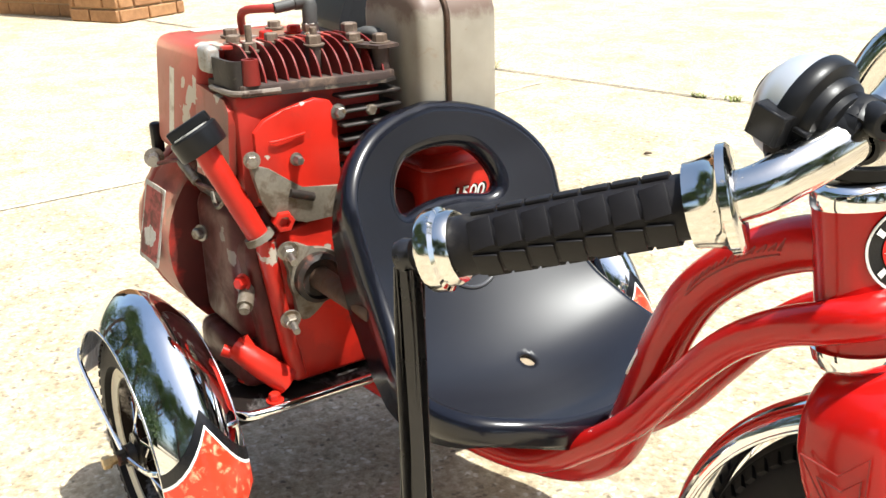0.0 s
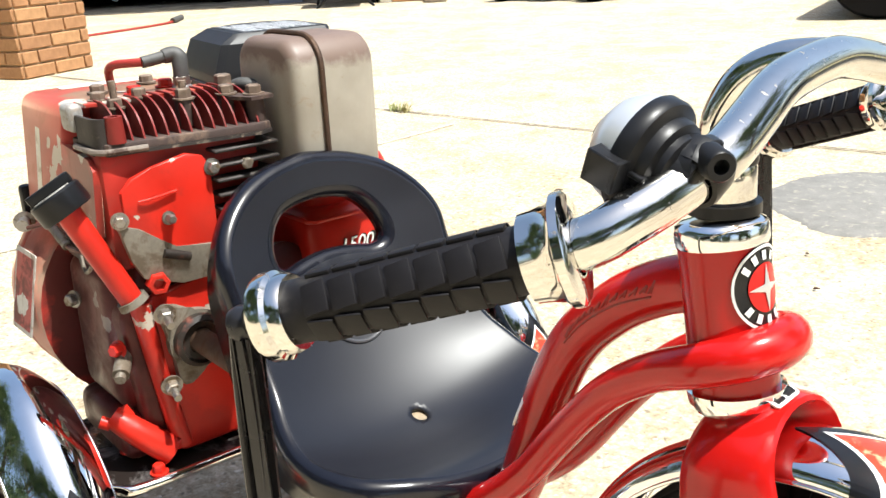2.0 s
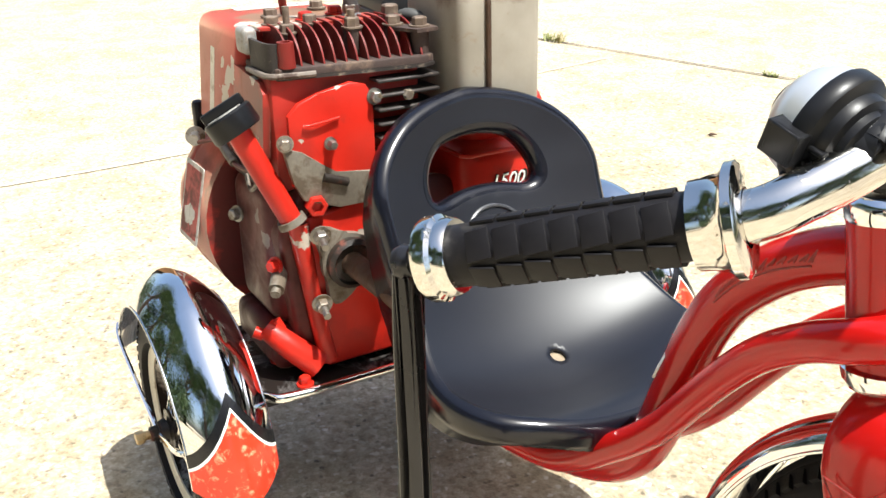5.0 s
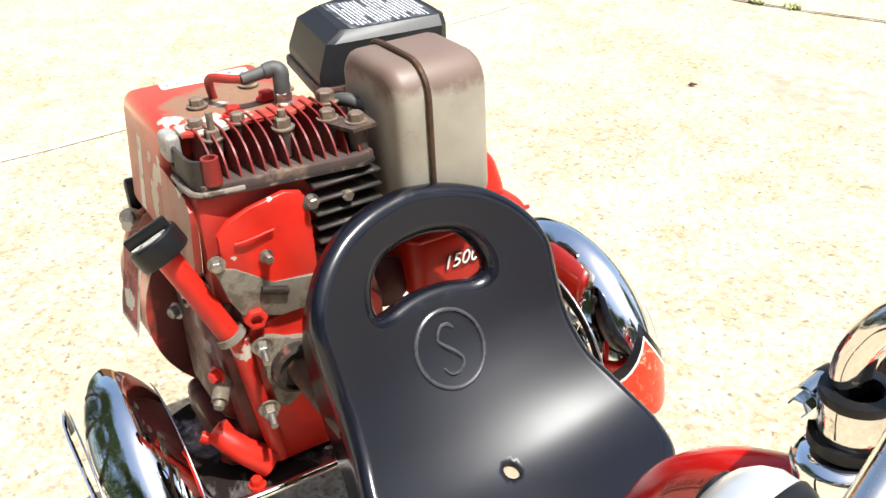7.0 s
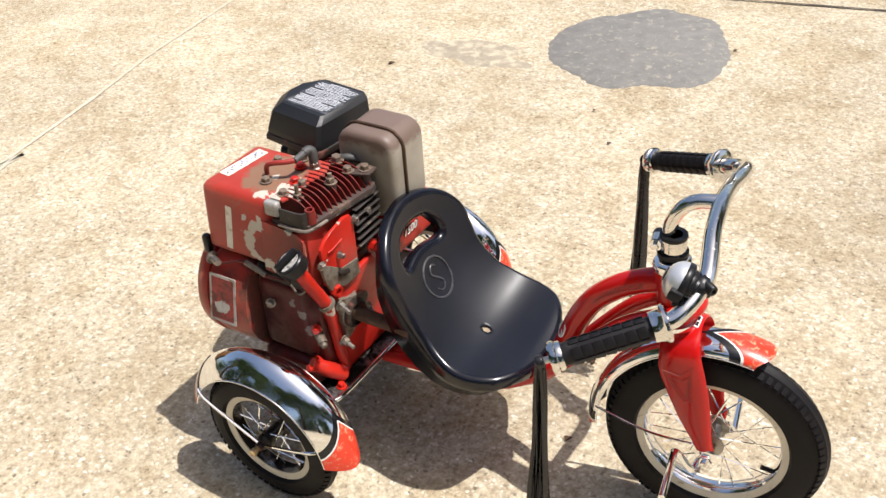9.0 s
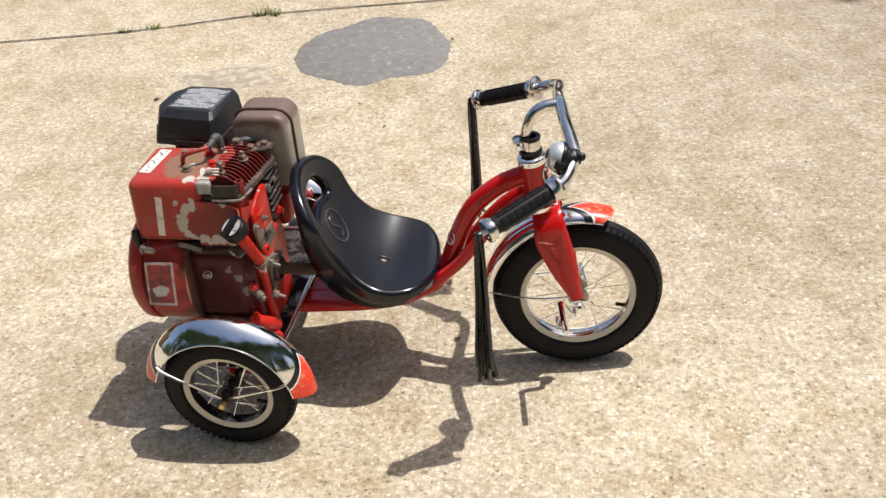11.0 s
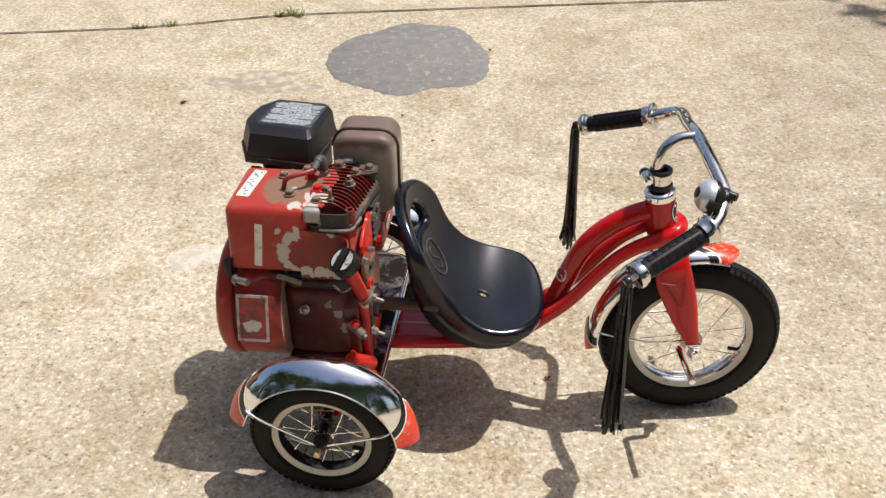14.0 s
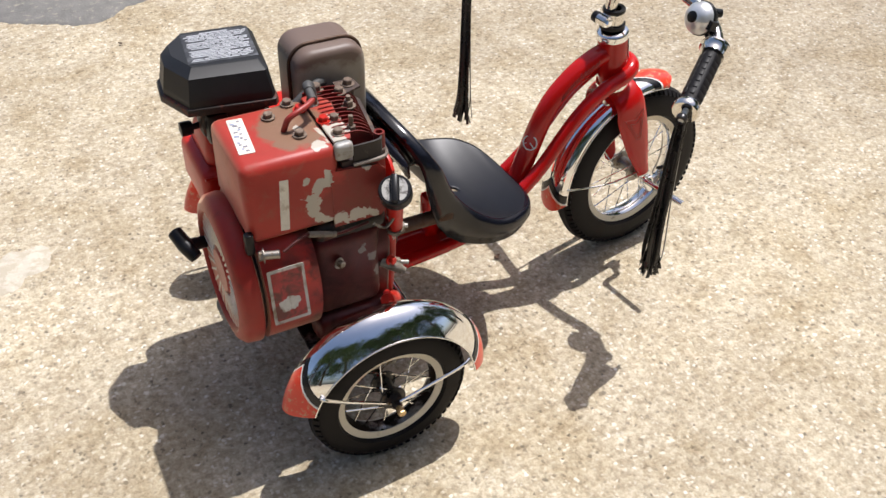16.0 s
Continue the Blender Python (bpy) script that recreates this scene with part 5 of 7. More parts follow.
def shell(bm, outline, x0, x1, bevel):
    """A box along x from an outline in y and z, edges rounded."""
    lo = [bm.verts.new((x0, y, z)) for y, z in outline]
    hi = [bm.verts.new((x1, y, z)) for y, z in outline]
    n = len(outline)
    fs = [bm.faces.new(lo), bm.faces.new(hi[::-1])]
    for k in range(n):
        fs.append(bm.faces.new((lo[k], hi[k], hi[(k + 1) % n], lo[(k + 1) % n])))
    if bevel:
        bmesh.ops.bevel(bm, geom=list({e for f in fs for e in f.edges}), offset=bevel, segments=3, profile=0.5, affect="EDGES")
    return bm


def engine_block():
    bm = bmesh.new()
    shell(bm, [(-0.150, 0.166), (-0.012, 0.166), (-0.008, 0.30), (-0.020, 0.345), (-0.140, 0.345), (-0.163, 0.30)], -0.060, 0.050, 0.006)
    case = epart("crankcase", bm, DARK_RED, "oily dark red crankcase")
    bm = bmesh.new()
    shell(bm, [(-0.130, 0.168), (-0.020, 0.168), (-0.014, 0.30), (-0.034, 0.330), (-0.080, 0.3235), (-0.134, 0.3170), (-0.152, 0.306)], 0.050, 0.0595, 0.004)
    cover = epart("crankcase_cover", bm, BRIGHT_RED, "bright red front crankcase cover")
    # raised ribs towards the shaft boss
    bm = bmesh.new()
    tube(bm, [(0.054, -0.146, 0.312), (0.057, -0.140, 0.250), (0.056, -0.128, 0.175)], [0.010, 0.008, 0.009], 10, 6)
    epart("cover_rib", bm, BRIGHT_RED, "", cover)
    bm = bmesh.new()
    star = []
    for k in range(48):
        a = 2 * math.pi * k / 48
        r = 0.026 + 0.017 * max(0, math.cos(1.5 * (a - radians(128)))) ** 6 + 0.016 * max(0, math.cos(1.5 * (a - radians(248)))) ** 6
        star.append((r * math.cos(a), r * math.sin(a)))
    prism(bm, star, 0.010, facing((0.057, -0.105, 0.271), (1, 0, 0)), 0.002)
    boss = epart("shaft_flange", bm, GREY_CAST, "greasy grey bearing flange", cover)
    bm = bmesh.new()
    lathe(bm, [(0.011, 0.0), (0.023, 0.0), (0.023, 0.010), (0.019, 0.013), (0.017, 0.009), (0.011, 0.009)], (0.064, -0.105, 0.271), (1, 0, 0), 28, True)
    epart("oil_seal", bm, GREASE, "black oil seal", cover)
    bm = bmesh.new()
    lathe(bm, [(0, 0), (0.0105, 0), (0.0105, 0.104), (0.0095, 0.106), (0, 0.106)], (0.064, -0.105, 0.271), (1, 0, 0), 24)
    epart("drive_shaft", bm, RUST, "rust-brown bare drive shaft")
    for c in ((0.066, -0.131, 0.301), (0.066, -0.134, 0.237), (0.066, -0.072, 0.256)):
        ebolt(c, (1, -0.2, -0.2), 0.0065, 0.008, True, 0.012)
    bm = bmesh.new()
    lathe(bm, [(0, 0), (0.0098, 0), (0.0098, 0.009), (0.0088, 0.0105), (0.0055, 0.0105), (0.0055, 0.005), (0, 0.005)], (0.059, -0.131, 0.328), (1, -0.15, 0), 6)
    epart("socket_bolt", bm, BRIGHT_RED, "red hollow-headed bolt", cover)
    for c in ((0.060, -0.034, 0.345),):
        ebolt(c, (1, 0, 0), 0.0075, 0.009, True, 0.0, BRIGHT_RED)
    # cylinder with its cooling fins
    bm = bmesh.new()
    block(bm, (-0.015, -0.158, 0.338), (0.048, -0.018, 0.437), 0.006)
    barrel = epart("cylinder", bm, DUSTY_RED, "dusty red cylinder barrel")
    for k in range(6):
        bm = bmesh.new()
        z = 0.362 + 0.0125 * k
        block(bm, (0.02, -0.068, z), (0.066, -0.008, z + 0.003), 0.001, 1)
        epart("cooling_fin", bm, CAST, "black cast cooling fin", barrel)
    bm = bmesh.new()
    outline = [(-0.078, -0.002), (-0.078, 0.058), (-0.068, 0.068), (-0.050, 0.074), (-0.020, 0.080), (-0.006, 0.076), (0.0, 0.066), (0.0, -0.006), (-0.01, -0.010), (-0.040, 0.004)]
    prism(bm, [(y, z) for y, z in outline], 0.0045, Matrix.Translation((0.0580, -0.003, 0.349)) @ Matrix(((0, 0, 1, 0), (1, 0, 0, 0), (0, 1, 0, 0), (0, 0, 0, 1))) @ Matrix.Translation((-0.069, 0, 0)), 0.0015)
    plate = epart("valve_cover", bm, BRIGHT_RED, "bright red repainted side cover")
    ebolt((0.064, -0.115, 0.380), (1, 0, 0), 0.004, 0.008, True, 0.0)
    ebolt((0.062, -0.071, 0.414), (1, 0, 0), 0.005, 0.006, True, 0.0)
    ebolt((0.064, -0.040, 0.412), (1, 0, 0), 0.005, 0.005, False, 0.0, GREY_CAST)
    bm = bmesh.new()
    tube(bm, [(0.0645, -0.138, 0.398), (0.0655, -0.128, 0.3985), (0.0645, -0.105, 0.401)], 0.0012, 6)
    epart("casting_line", bm, BRIGHT_RED, "", plate)
    # grey governor bracket under the cover
    bm = bmesh.new()
    out = [(-0.158, 0.383), (-0.140, 0.376), (-0.112, 0.354), (-0.076, 0.350), (-0.074, 0.322), (-0.110, 0.322), (-0.142, 0.334), (-0.150, 0.350)]
    prism(bm, out, 0.005, Matrix(((0, 0, 1, 0.060), (1, 0, 0, 0), (0, 1, 0, 0), (0, 0, 0, 1))), 0.001)
    bracket = epart("bracket_plate", bm, GREY_CAST, "dusty grey bracket plate")
    bm = bmesh.new()
    tube(bm, [(0.0655, -0.124, 0.352), (0.0655, -0.102, 0.344)], 0.004, 10, curve=False)
    epart("slot", bm, GREASE, "dark slot", bracket)
    ebolt((0.064, -0.155, 0.386), (1, -0.3, 0), 0.005, 0.006)
    # right flank: breather, bosses and drain
    bm = bmesh.new()
    block(bm, (-0.064, -0.166, 0.204), (0.036, -0.120, 0.338), 0.018, 5)
    epart("side_housing", bm, DARK_RED, "chipped dark red side housing")
    bm = bmesh.new()
    tube(bm, [(0.036, -0.178, 0.212), (0.050, -0.162, 0.195), (0.060, -0.140, 0.174)], [0.0100, 0.0120, 0.0135], 14, 5)
    drain = epart("drain_boss", bm, BRIGHT_RED, "bright red drain boss")
    bm = bmesh.new()
    tube(bm, [(0.040, -0.182, 0.207), (0.036, -0.189, 0.211)], 0.0055, 10, curve=False)
    tube(bm, [(0.042, -0.166, 0.209), (0.039, -0.170, 0.218)], 0.0055, 10, curve=False)
    epart("drain_plug", bm, BRIGHT_RED, "", drain)
    bm = bmesh.new()
    tube(bm, [(0.036, -0.158, 0.268), (0.060, -0.173, 0.257)], 0.0072, 12, curve=False)
    tube(bm, [(0.059, -0.1724, 0.2574), (0.0645, -0.1758, 0.2549)], 0.0045, 10, curve=False)
    epart("stud_boss", bm, GREY_CAST, "grey stud boss")
    for c in ((0.046, -0.166, 0.274), (0.068, -0.157, 0.1625), (0.03, -0.167, 0.172), (-0.03, -0.172, 0.30)):
        ebolt(c, (0.4, -0.9, 0.1) if c[2] > 0.2 else (0, 0, 1), 0.0055, 0.007, True, 0.0, BRIGHT_RED if c[2] < 0.2 or c[0] > 0.04 else STEEL)
    bm = bmesh.new()
    block(bm, (-0.066, -0.174, 0.1645), (0.044, -0.136, 0.206), 0.012, 3)
    epart("mounting_foot", bm, DARK_RED, "greasy dark red mounting foot")
    bm = bmesh.new()
    block(bm, (-0.055, -0.030, 0.1645), (0.045, 0.010, 0.182), 0.006)
    epart("mounting_foot", bm, DARK_RED, "greasy dark red mounting foot")
    # Black block added as the dark shadow band, with grease, above the side housing.
    bm = bmesh.new()
    block(bm, (-0.057, -0.166, 0.332), (0.044, -0.140, 0.360), 0.011, 4)
    epart("grease_ledge", bm, GREASE, "black block for the greasy, shaded band over the side housing")
    # filler neck and cap
    bm = bmesh.new()
    top = Vector((0.046, -0.188, 0.398))
    foot = Vector((0.060, -0.154, 0.318))
    tube(bm, [top, foot], [0.0102, 0.0096], 18, curve=False)
    neck = epart("oil_filler", bm, BRIGHT_RED, "bright red slanting oil filler tube")
    ax = (top - foot).normalized()
    bm = bmesh.new()
    lathe(bm, [(0.010, -0.002), (0.0132, -0.002), (0.0124, 0.004), (0.010, 0.004)], foot - ax * 0.002, ax, 20, True)
    epart("neck_collar", bm, GREY_CAST, "grey collar", neck)
    bm = bmesh.new()
    cax = Vector((-0.30, -0.42, 0.86)).normalized()
    lathe(bm, [(0, -0.004), (0.0205, -0.004), (0.0215, -0.002), (0.0215, 0.013), (0.0200, 0.0148), (0.0, 0.0150)], top + ax * 0.002, cax, 36)
    cap = epart("filler_cap", bm, PLASTIC, "black ridged oil cap")
    m = facing(top + ax * 0.002 + cax * 0.0148, cax, (-0.10, 0, 1))
    bm = bmesh.new()
    block(bm, (-0.004, -0.019, -0.001), (0.004, 0.019, 0.009), 0.002, 2, m)
    epart("cap_grip", bm, PLASTIC, "black grip bar", cap)
    for s in (-1, 1):
        bm = bmesh.new()
        prism(bm, [(s * (0.006 + 0.0105 * math.sin(math.pi * k / 10)), 0.0155 * math.cos(math.pi * k / 10)) for k in range(11)][::s], 0.0009, m)
        epart("cap_face", bm, CAP_DUST, "dusty grey cap face", cap)


def cylinder_head():
    bm = bmesh.new()
    pts = [(-0.012, -0.156), (0.036, -0.156), (0.049, -0.149), (0.068, -0.024), (0.062, -0.012), (-0.012, -0.012)]
    prism(bm, pts, 0.0065, Matrix.Translation((0, 0, 0.4375)), 0.0015)
    head = epart("cylinder_head", bm, HEAD_SOOT, "finned cylinder head, sooty red and brown")
    bm = bmesh.new()
    prism(bm, [(x * 1.012, y * 1.012) for x, y in pts], 0.003, Matrix.Translation((0, 0.001, 0.4343)))
    epart("head_gasket", bm, CAST, "dark gasket edge", head)
    for k in range(13):
        y = -0.138 + 0.0095 * k
        bm = bmesh.new()
        reach = 0.045 + 0.018 * k / 12
        prof = [(-0.012, 0.0), (-0.012, 0.026), (0.008, 0.029), (reach * 0.5, 0.027), (reach * 0.78, 0.019), (reach * 0.93, 0.009), (reach, 0.0)]
        line = smooth_line([(x, 0, z) for x, z in prof], 3)
        prism(bm, [(p.x, p.z) for p in line], 0.0016, Matrix(((1, 0, 0, 0), (0, 0, 1, y), (0, 1, 0, 0.444), (0, 0, 0, 1))))
        epart("head_fin", bm, FIN_RED, "thin arched cooling fin", head)
    for x, y, z, r, h, stud in ((0.014, -0.126, 0.466, 0.0060, 0.007, 0.014), (0.032, -0.074, 0.468, 0.0065, 0.008, 0.006), (0.053, -0.020, 0.4665, 0.0065, 0.007, 0.0), (0.034, -0.036, 0.467, 0.0065, 0.007, 0.0), (0.006, -0.024, 0.470, 0.0075, 0.009, 0.0), (0.002, -0.100, 0.470, 0.0060, 0.007, 0.0)):
        if r:
            ebolt((x, y, z), (0, 0, 1), r, h, True, stud, BOLT_BROWN, head)
            bm = bmesh.new()
            lathe(bm, [(0, -0.022), (r * 1.25, -0.022), (r * 1.25, 0), (0, 0)], (x, y, z), (0, 0, 1), 16)
            epart("bolt_post", bm, HEAD_SOOT, "", head)
    bm = bmesh.new()
    lathe(bm, [(0, 0), (0.0078, 0), (0.0070, 0.021), (0.0045, 0.021), (0.0045, 0.015), (0, 0.015)], (0.045, -0.1405, 0.444), (0, 0, 1), 18)
    epart("bolt_post", bm, FIN_RED, "red hollow post", head)
    bm = bmesh.new()
    curl = smooth_line([(0.004, -0.1570, 0), (0.020, -0.1570, 0), (0.034, -0.1565, 0), (0.042, -0.1540, 0), (0.0455, -0.1490, 0)], 5)
    inner = [p + Vector((-0.0008, 0.0028, 0)) for p in curl]
    prism(bm, [(p.x, p.y) for p in curl + inner[::-1]], 0.0240, Matrix.Translation((0, 0, 0.4400)))
    epart("head_wall", bm, CAST, "black smooth head wall", head)
    bm = bmesh.new()
    tube(bm, [(0.002, -0.1590, 0.4385), (0.034, -0.1590, 0.4385), (0.046, -0.1560, 0.4385), (0.0515, -0.1480, 0.4385), (0.056, -0.1200, 0.4385)], 0.0026, 8, 5)
    epart("wall_ledge", bm, HEAD_LEDGE, "pale worn ledge under the head wall", head)
    bm = bmesh.new()
    prism(bm, [(0.033, -0.044), (0.067, -0.030), (0.065, -0.008), (0.037, -0.006)], 0.003, Matrix.Translation((0, 0, 0.4635)))
    epart("lifting_tab", bm, HEAD_SOOT, "brown bolted tab", head)
    # spark plug, boot and cable
    bm = bmesh.new()
    lathe(bm, [(0, -0.01), (0.0095, -0.01), (0.0095, 0.004), (0.0075, 0.006), (0.0075, 0.013), (0.005, 0.015), (0.005, 0.024), (0, 0.024)], (-0.010, -0.055, 0.468), (0.0, 0, 1), 6)
    plug = epart("spark_plug", bm, STEEL, "greasy spark plug")
    bm = bmesh.new()
    tube(bm, [(-0.010, -0.055, 0.480), (-0.0105, -0.0545, 0.490), (-0.0125, -0.054, 0.4975), (-0.0155, -0.058, 0.5000), (-0.0170, -0.066, 0.4990)], [0.0066, 0.0068, 0.0072, 0.0072, 0.0064], 16, 5)
    tube(bm, [(-0.0170, -0.0655, 0.4990), (-0.0180, -0.074, 0.4975), (-0.0190, -0.085, 0.4960)], [0.0054, 0.0052, 0.0050], 14, 3)
    epart("plug_boot", bm, BOOT, "grey rubber boot", plug)
    bm = bmesh.new()
    tube(bm, [(-0.0190, -0.084, 0.4962), (-0.030, -0.093, 0.4955), (-0.046, -0.100, 0.4935), (-0.0585, -0.1005, 0.4865), (-0.064, -0.097, 0.469)], 0.0038, 12, 6)
    epart("ignition_cable", bm, CABLE, "red ignition cable")


def shroud():
    bm = bmesh.new()
    shell(bm, [(-0.168, 0.362), (-0.158, 0.470), (-0.030, 0.470), (-0.026, 0.362)], -0.141, -0.016, 0.012)
    hood = epart("fan_shroud", bm, OLD_RED, "dusty red sheet-metal fan shroud with flaked paint")
    bm = bmesh.new()
    pts = [(-0.030, 0.358), (0.034, 0.358), (0.044, 0.370), (0.043, 0.424), (0.034, 0.432), (-0.030, 0.438)]
    prism(bm, pts, 0.007, Matrix(((1, 0, 0, 0), (0, 0.0926, 1, -0.1685 - 0.0926 * 0.362), (0, 1, 0, 0), (0, 0, 0, 1))) @ Matrix.Translation((0, 0, 0)), 0.002)
    epart("side_skirt", bm, OLD_RED, "flaked red side skirt", hood)
    bm = bmesh.new()
    prism(bm, [(-0.018, -0.147), (0.004, -0.147), (0.012, -0.128), (0.006, -0.100), (0.014, -0.060), (0.002, -0.034), (-0.018, -0.034)], 0.003, Matrix.Translation((0, 0, 0.4685)), 0.001)
    epart("top_flange", bm, OLD_RED, "flaked red top flange", hood)
    bm = bmesh.new()
    block(bm, (-0.021, -0.1612, 0.4490), (0.0035, -0.1480, 0.4722), 0.005, 3)
    epart("corner_cap", bm, BARE_METAL, "bare grey folded corner", hood)
    for x, y, mt in ((-0.012, -0.098, BRIGHT_RED), (-0.006, -0.132, BOLT_BROWN), (-0.050, -0.116, BOLT_BROWN), (-0.030, -0.062, BRIGHT_RED), (-0.040, -0.042, BOLT_BROWN), (-0.072, -0.062, BOLT_BROWN)):
        ebolt((x, y, 0.4712), (0, 0, 1), 0.0062, 0.006, True, 0.0, mt, hood)
    # stickers
    bm = bmesh.new()
    m = facing((-0.116, -0.087, 0.4703), (0, 0, 1), (0.10, 1, 0))
    prism(bm, rounded(0.020, 0.080, 0.002), 0.0006, m)
    tag = epart("top_sticker", bm, STICKER, "white sticker with blue print", hood)
    rnd = random.Random(12)
    for k in range(15):
        bm = bmesh.new()
        prism(bm, rounded(rnd.uniform(0.003, 0.0065), rnd.uniform(0.0022, 0.0042), 0.0007), 0.0006, m @ Matrix.Translation((rnd.uniform(-0.006, 0.006), -0.034 + 0.0048 * k, 0.0004)) @ Matrix.Rotation(rnd.uniform(-0.3, 0.3), 4, "Z"))
        epart("sticker_bar", bm, PRINT_BLUE if k % 3 == 1 else PRINT_SLATE, "", tag)
    bm = bmesh.new()
    prism(bm, rounded(0.0115, 0.070, 0.001), 0.0008, facing((-0.092, -0.1632, 0.409), (0, -1, 0.10), (0.085, 0, 1)))
    epart("side_sticker", bm, STICKER, "narrow cream sticker", hood)
    # blower housing: half drum on the right, dished cover at the back
    bm = bmesh.new()
    drum = []
    for k in range(40):
        a = 2 * math.pi * k / 40
        y, z = -0.088 + 0.106 * math.cos(a), 0.275 + 0.104 * math.sin(a)
        drum.append((max(y, -0.194), min(z, 0.362)))
    shell(bm, drum[::-1], -0.134, -0.062, 0)
    bmesh.ops.bevel(bm, geom=[e for e in bm.edges if abs(e.verts[0].co.x - e.verts[1].co.x) < 1e-6], offset=0.006, segments=2, profile=0.5, affect="EDGES")
    blower = epart("blower_housing", bm, BAND_RED, "dark red round blower housing")
    bm = bmesh.new()
    lathe(bm, [(0.0, 0.0), (0.092, 0.0), (0.092, 0.014), (0.0, 0.014)], (-0.132, -0.088, 0.270), (-1, 0, 0), 40)
    epart("blower_gap", bm, GREASE, "dark gap under the starter cover", blower)
    bm = bmesh.new()
    lathe(bm, [(0.0, 0.0), (0.098, 0.0), (0.104, 0.002), (0.105, 0.006), (0.103, 0.022), (0.096, 0.029), (0.086, 0.0315), (0.083, 0.030), (0.081, 0.026), (0.034, 0.024), (0.030, 0.028), (0.0, 0.029)], (-0.139, -0.088, 0.272), (-1, 0, 0), 48)
    starter = epart("starter_cover", bm, BAND_RED, "red dished starter cover", blower)
    first = None
    for k in range(30):
        mm = facing((-0.139, -0.088, 0.272), (-1, 0, 0)) @ Matrix.Rotation(2 * math.pi * k / 30, 4, "Z")
        if first is None:
            bm = block(bmesh.new(), (0.036, -0.0018, 0.0235), (0.0805, 0.0018, 0.0265), 0.0006, 1)
            first = epart("vent_rib", bm, STICKER, "pale radial vent rib", starter)
            first.matrix_basis = mm
        else:
            twin(first, mm, starter)
    bm = bmesh.new()
    m = facing((-0.1065, -0.1925, 0.293), (0.04, -1, 0.22), (0.03, -0.22, 1))
    prism(bm, rounded(0.049, 0.078, 0.002), 0.0012, m)
    plate = epart("data_plate", bm, PLATE_EDGE, "faded white-edged data plate", blower)
    bm = bmesh.new()
    prism(bm, rounded(0.041, 0.069, 0.001), 0.0006, m @ Matrix.Translation((0, 0, 0.0010)))
    epart("plate_print", bm, STICKER_RED, "worn red print", plate)
    bm = bmesh.new()
    prism(bm, [(-0.001 + 0.0125 * math.cos(a) * q, -0.013 + 0.0115 * math.sin(a) * q) for a, q in ((2 * math.pi * k / 60, 1 + 0.16 * math.sin(2 * 6.283 * k / 60 + 1) + 0.10 * math.sin(5 * 6.283 * k / 60) + 0.06 * math.sin(11 * 6.283 * k / 60 + 2)) for k in range(60))], 0.0004, m @ Matrix.Translation((0, 0, 0.0014)))
    epart("plate_wear", bm, PLATE_EDGE, "worn pale patch", plate)
    bm = bmesh.new()
    tube(bm, [(-0.128, -0.176, 0.352), (-0.110, -0.183, 0.353)], 0.0055, 12, curve=False)
    lug = epart("lug_pin", bm, STEEL, "bright steel lug pin", blower)
    ebolt((-0.128, -0.176, 0.352), (-1, 0.2, 0), 0.0068, 0.006, True, 0.0, STEEL, blower)
    bm = bmesh.new()
    tube(bm, [(-0.104, -0.180, 0.352), (-0.068, -0.170, 0.3600), (-0.031, -0.170, 0.348), (0.015, -0.170, 0.352)], 0.0020, 8)
    epart("control_rod", bm, DARK_RED, "oily red control rod")
    bm = bmesh.new()
    tube(bm, [(-0.067, -0.170, 0.3595), (-0.050, -0.1705, 0.3550), (-0.031, -0.170, 0.3480)], 0.0042, 12, 4)
    epart("rod_sleeve", bm, GREY_CAST, "dusty grey sleeve on the control rod")
    bm = bmesh.new()
    tube(bm, [(0.020, -0.176, 0.352), (0.034, -0.178, 0.342), (0.048, -0.176, 0.352), (0.056, -0.170, 0.368)], 0.0018, 8, 5)
    epart("throttle_wire", bm, GREY_CAST, "bent grey throttle wire")
    bm = bmesh.new()
    block(bm, (-0.148, -0.172, 0.352), (-0.136, -0.160, 0.384), 0.004)
    epart("stop_lever", bm, PLASTIC, "black stop lever", blower)
    # pull handle and knob at the back
    bm = bmesh.new()
    tube(bm, [(-0.186, -0.036, 0.262), (-0.195, -0.018, 0.273), (-0.202, 0.004, 0.282)], [0.0095, 0.0115, 0.0105], 14, 4)
    tube(bm, [(-0.135, 0.000, 0.255), (-0.192, -0.016, 0.270)], [0.008, 0.0095], 12, curve=False)
    epart("pull_handle", bm, PLASTIC, "black starter handle")
    bm = bmesh.new()
    lathe(bm, [(0, 0), (0.009, 0.0), (0.010, 0.004), (0.010, 0.016), (0, 0.018)], (-0.146, 0.050, 0.412), (-1, 0, 0), 18)
    tube(bm, [(-0.148, 0.050, 0.412), (-0.120, 0.050, 0.414), (-0.080, 0.050, 0.416)], 0.0045, 10)
    block(bm, (-0.132, 0.020, 0.392), (-0.100, 0.070, 0.440), 0.008)
    epart("choke_knob", bm, PLASTIC, "black choke knob")


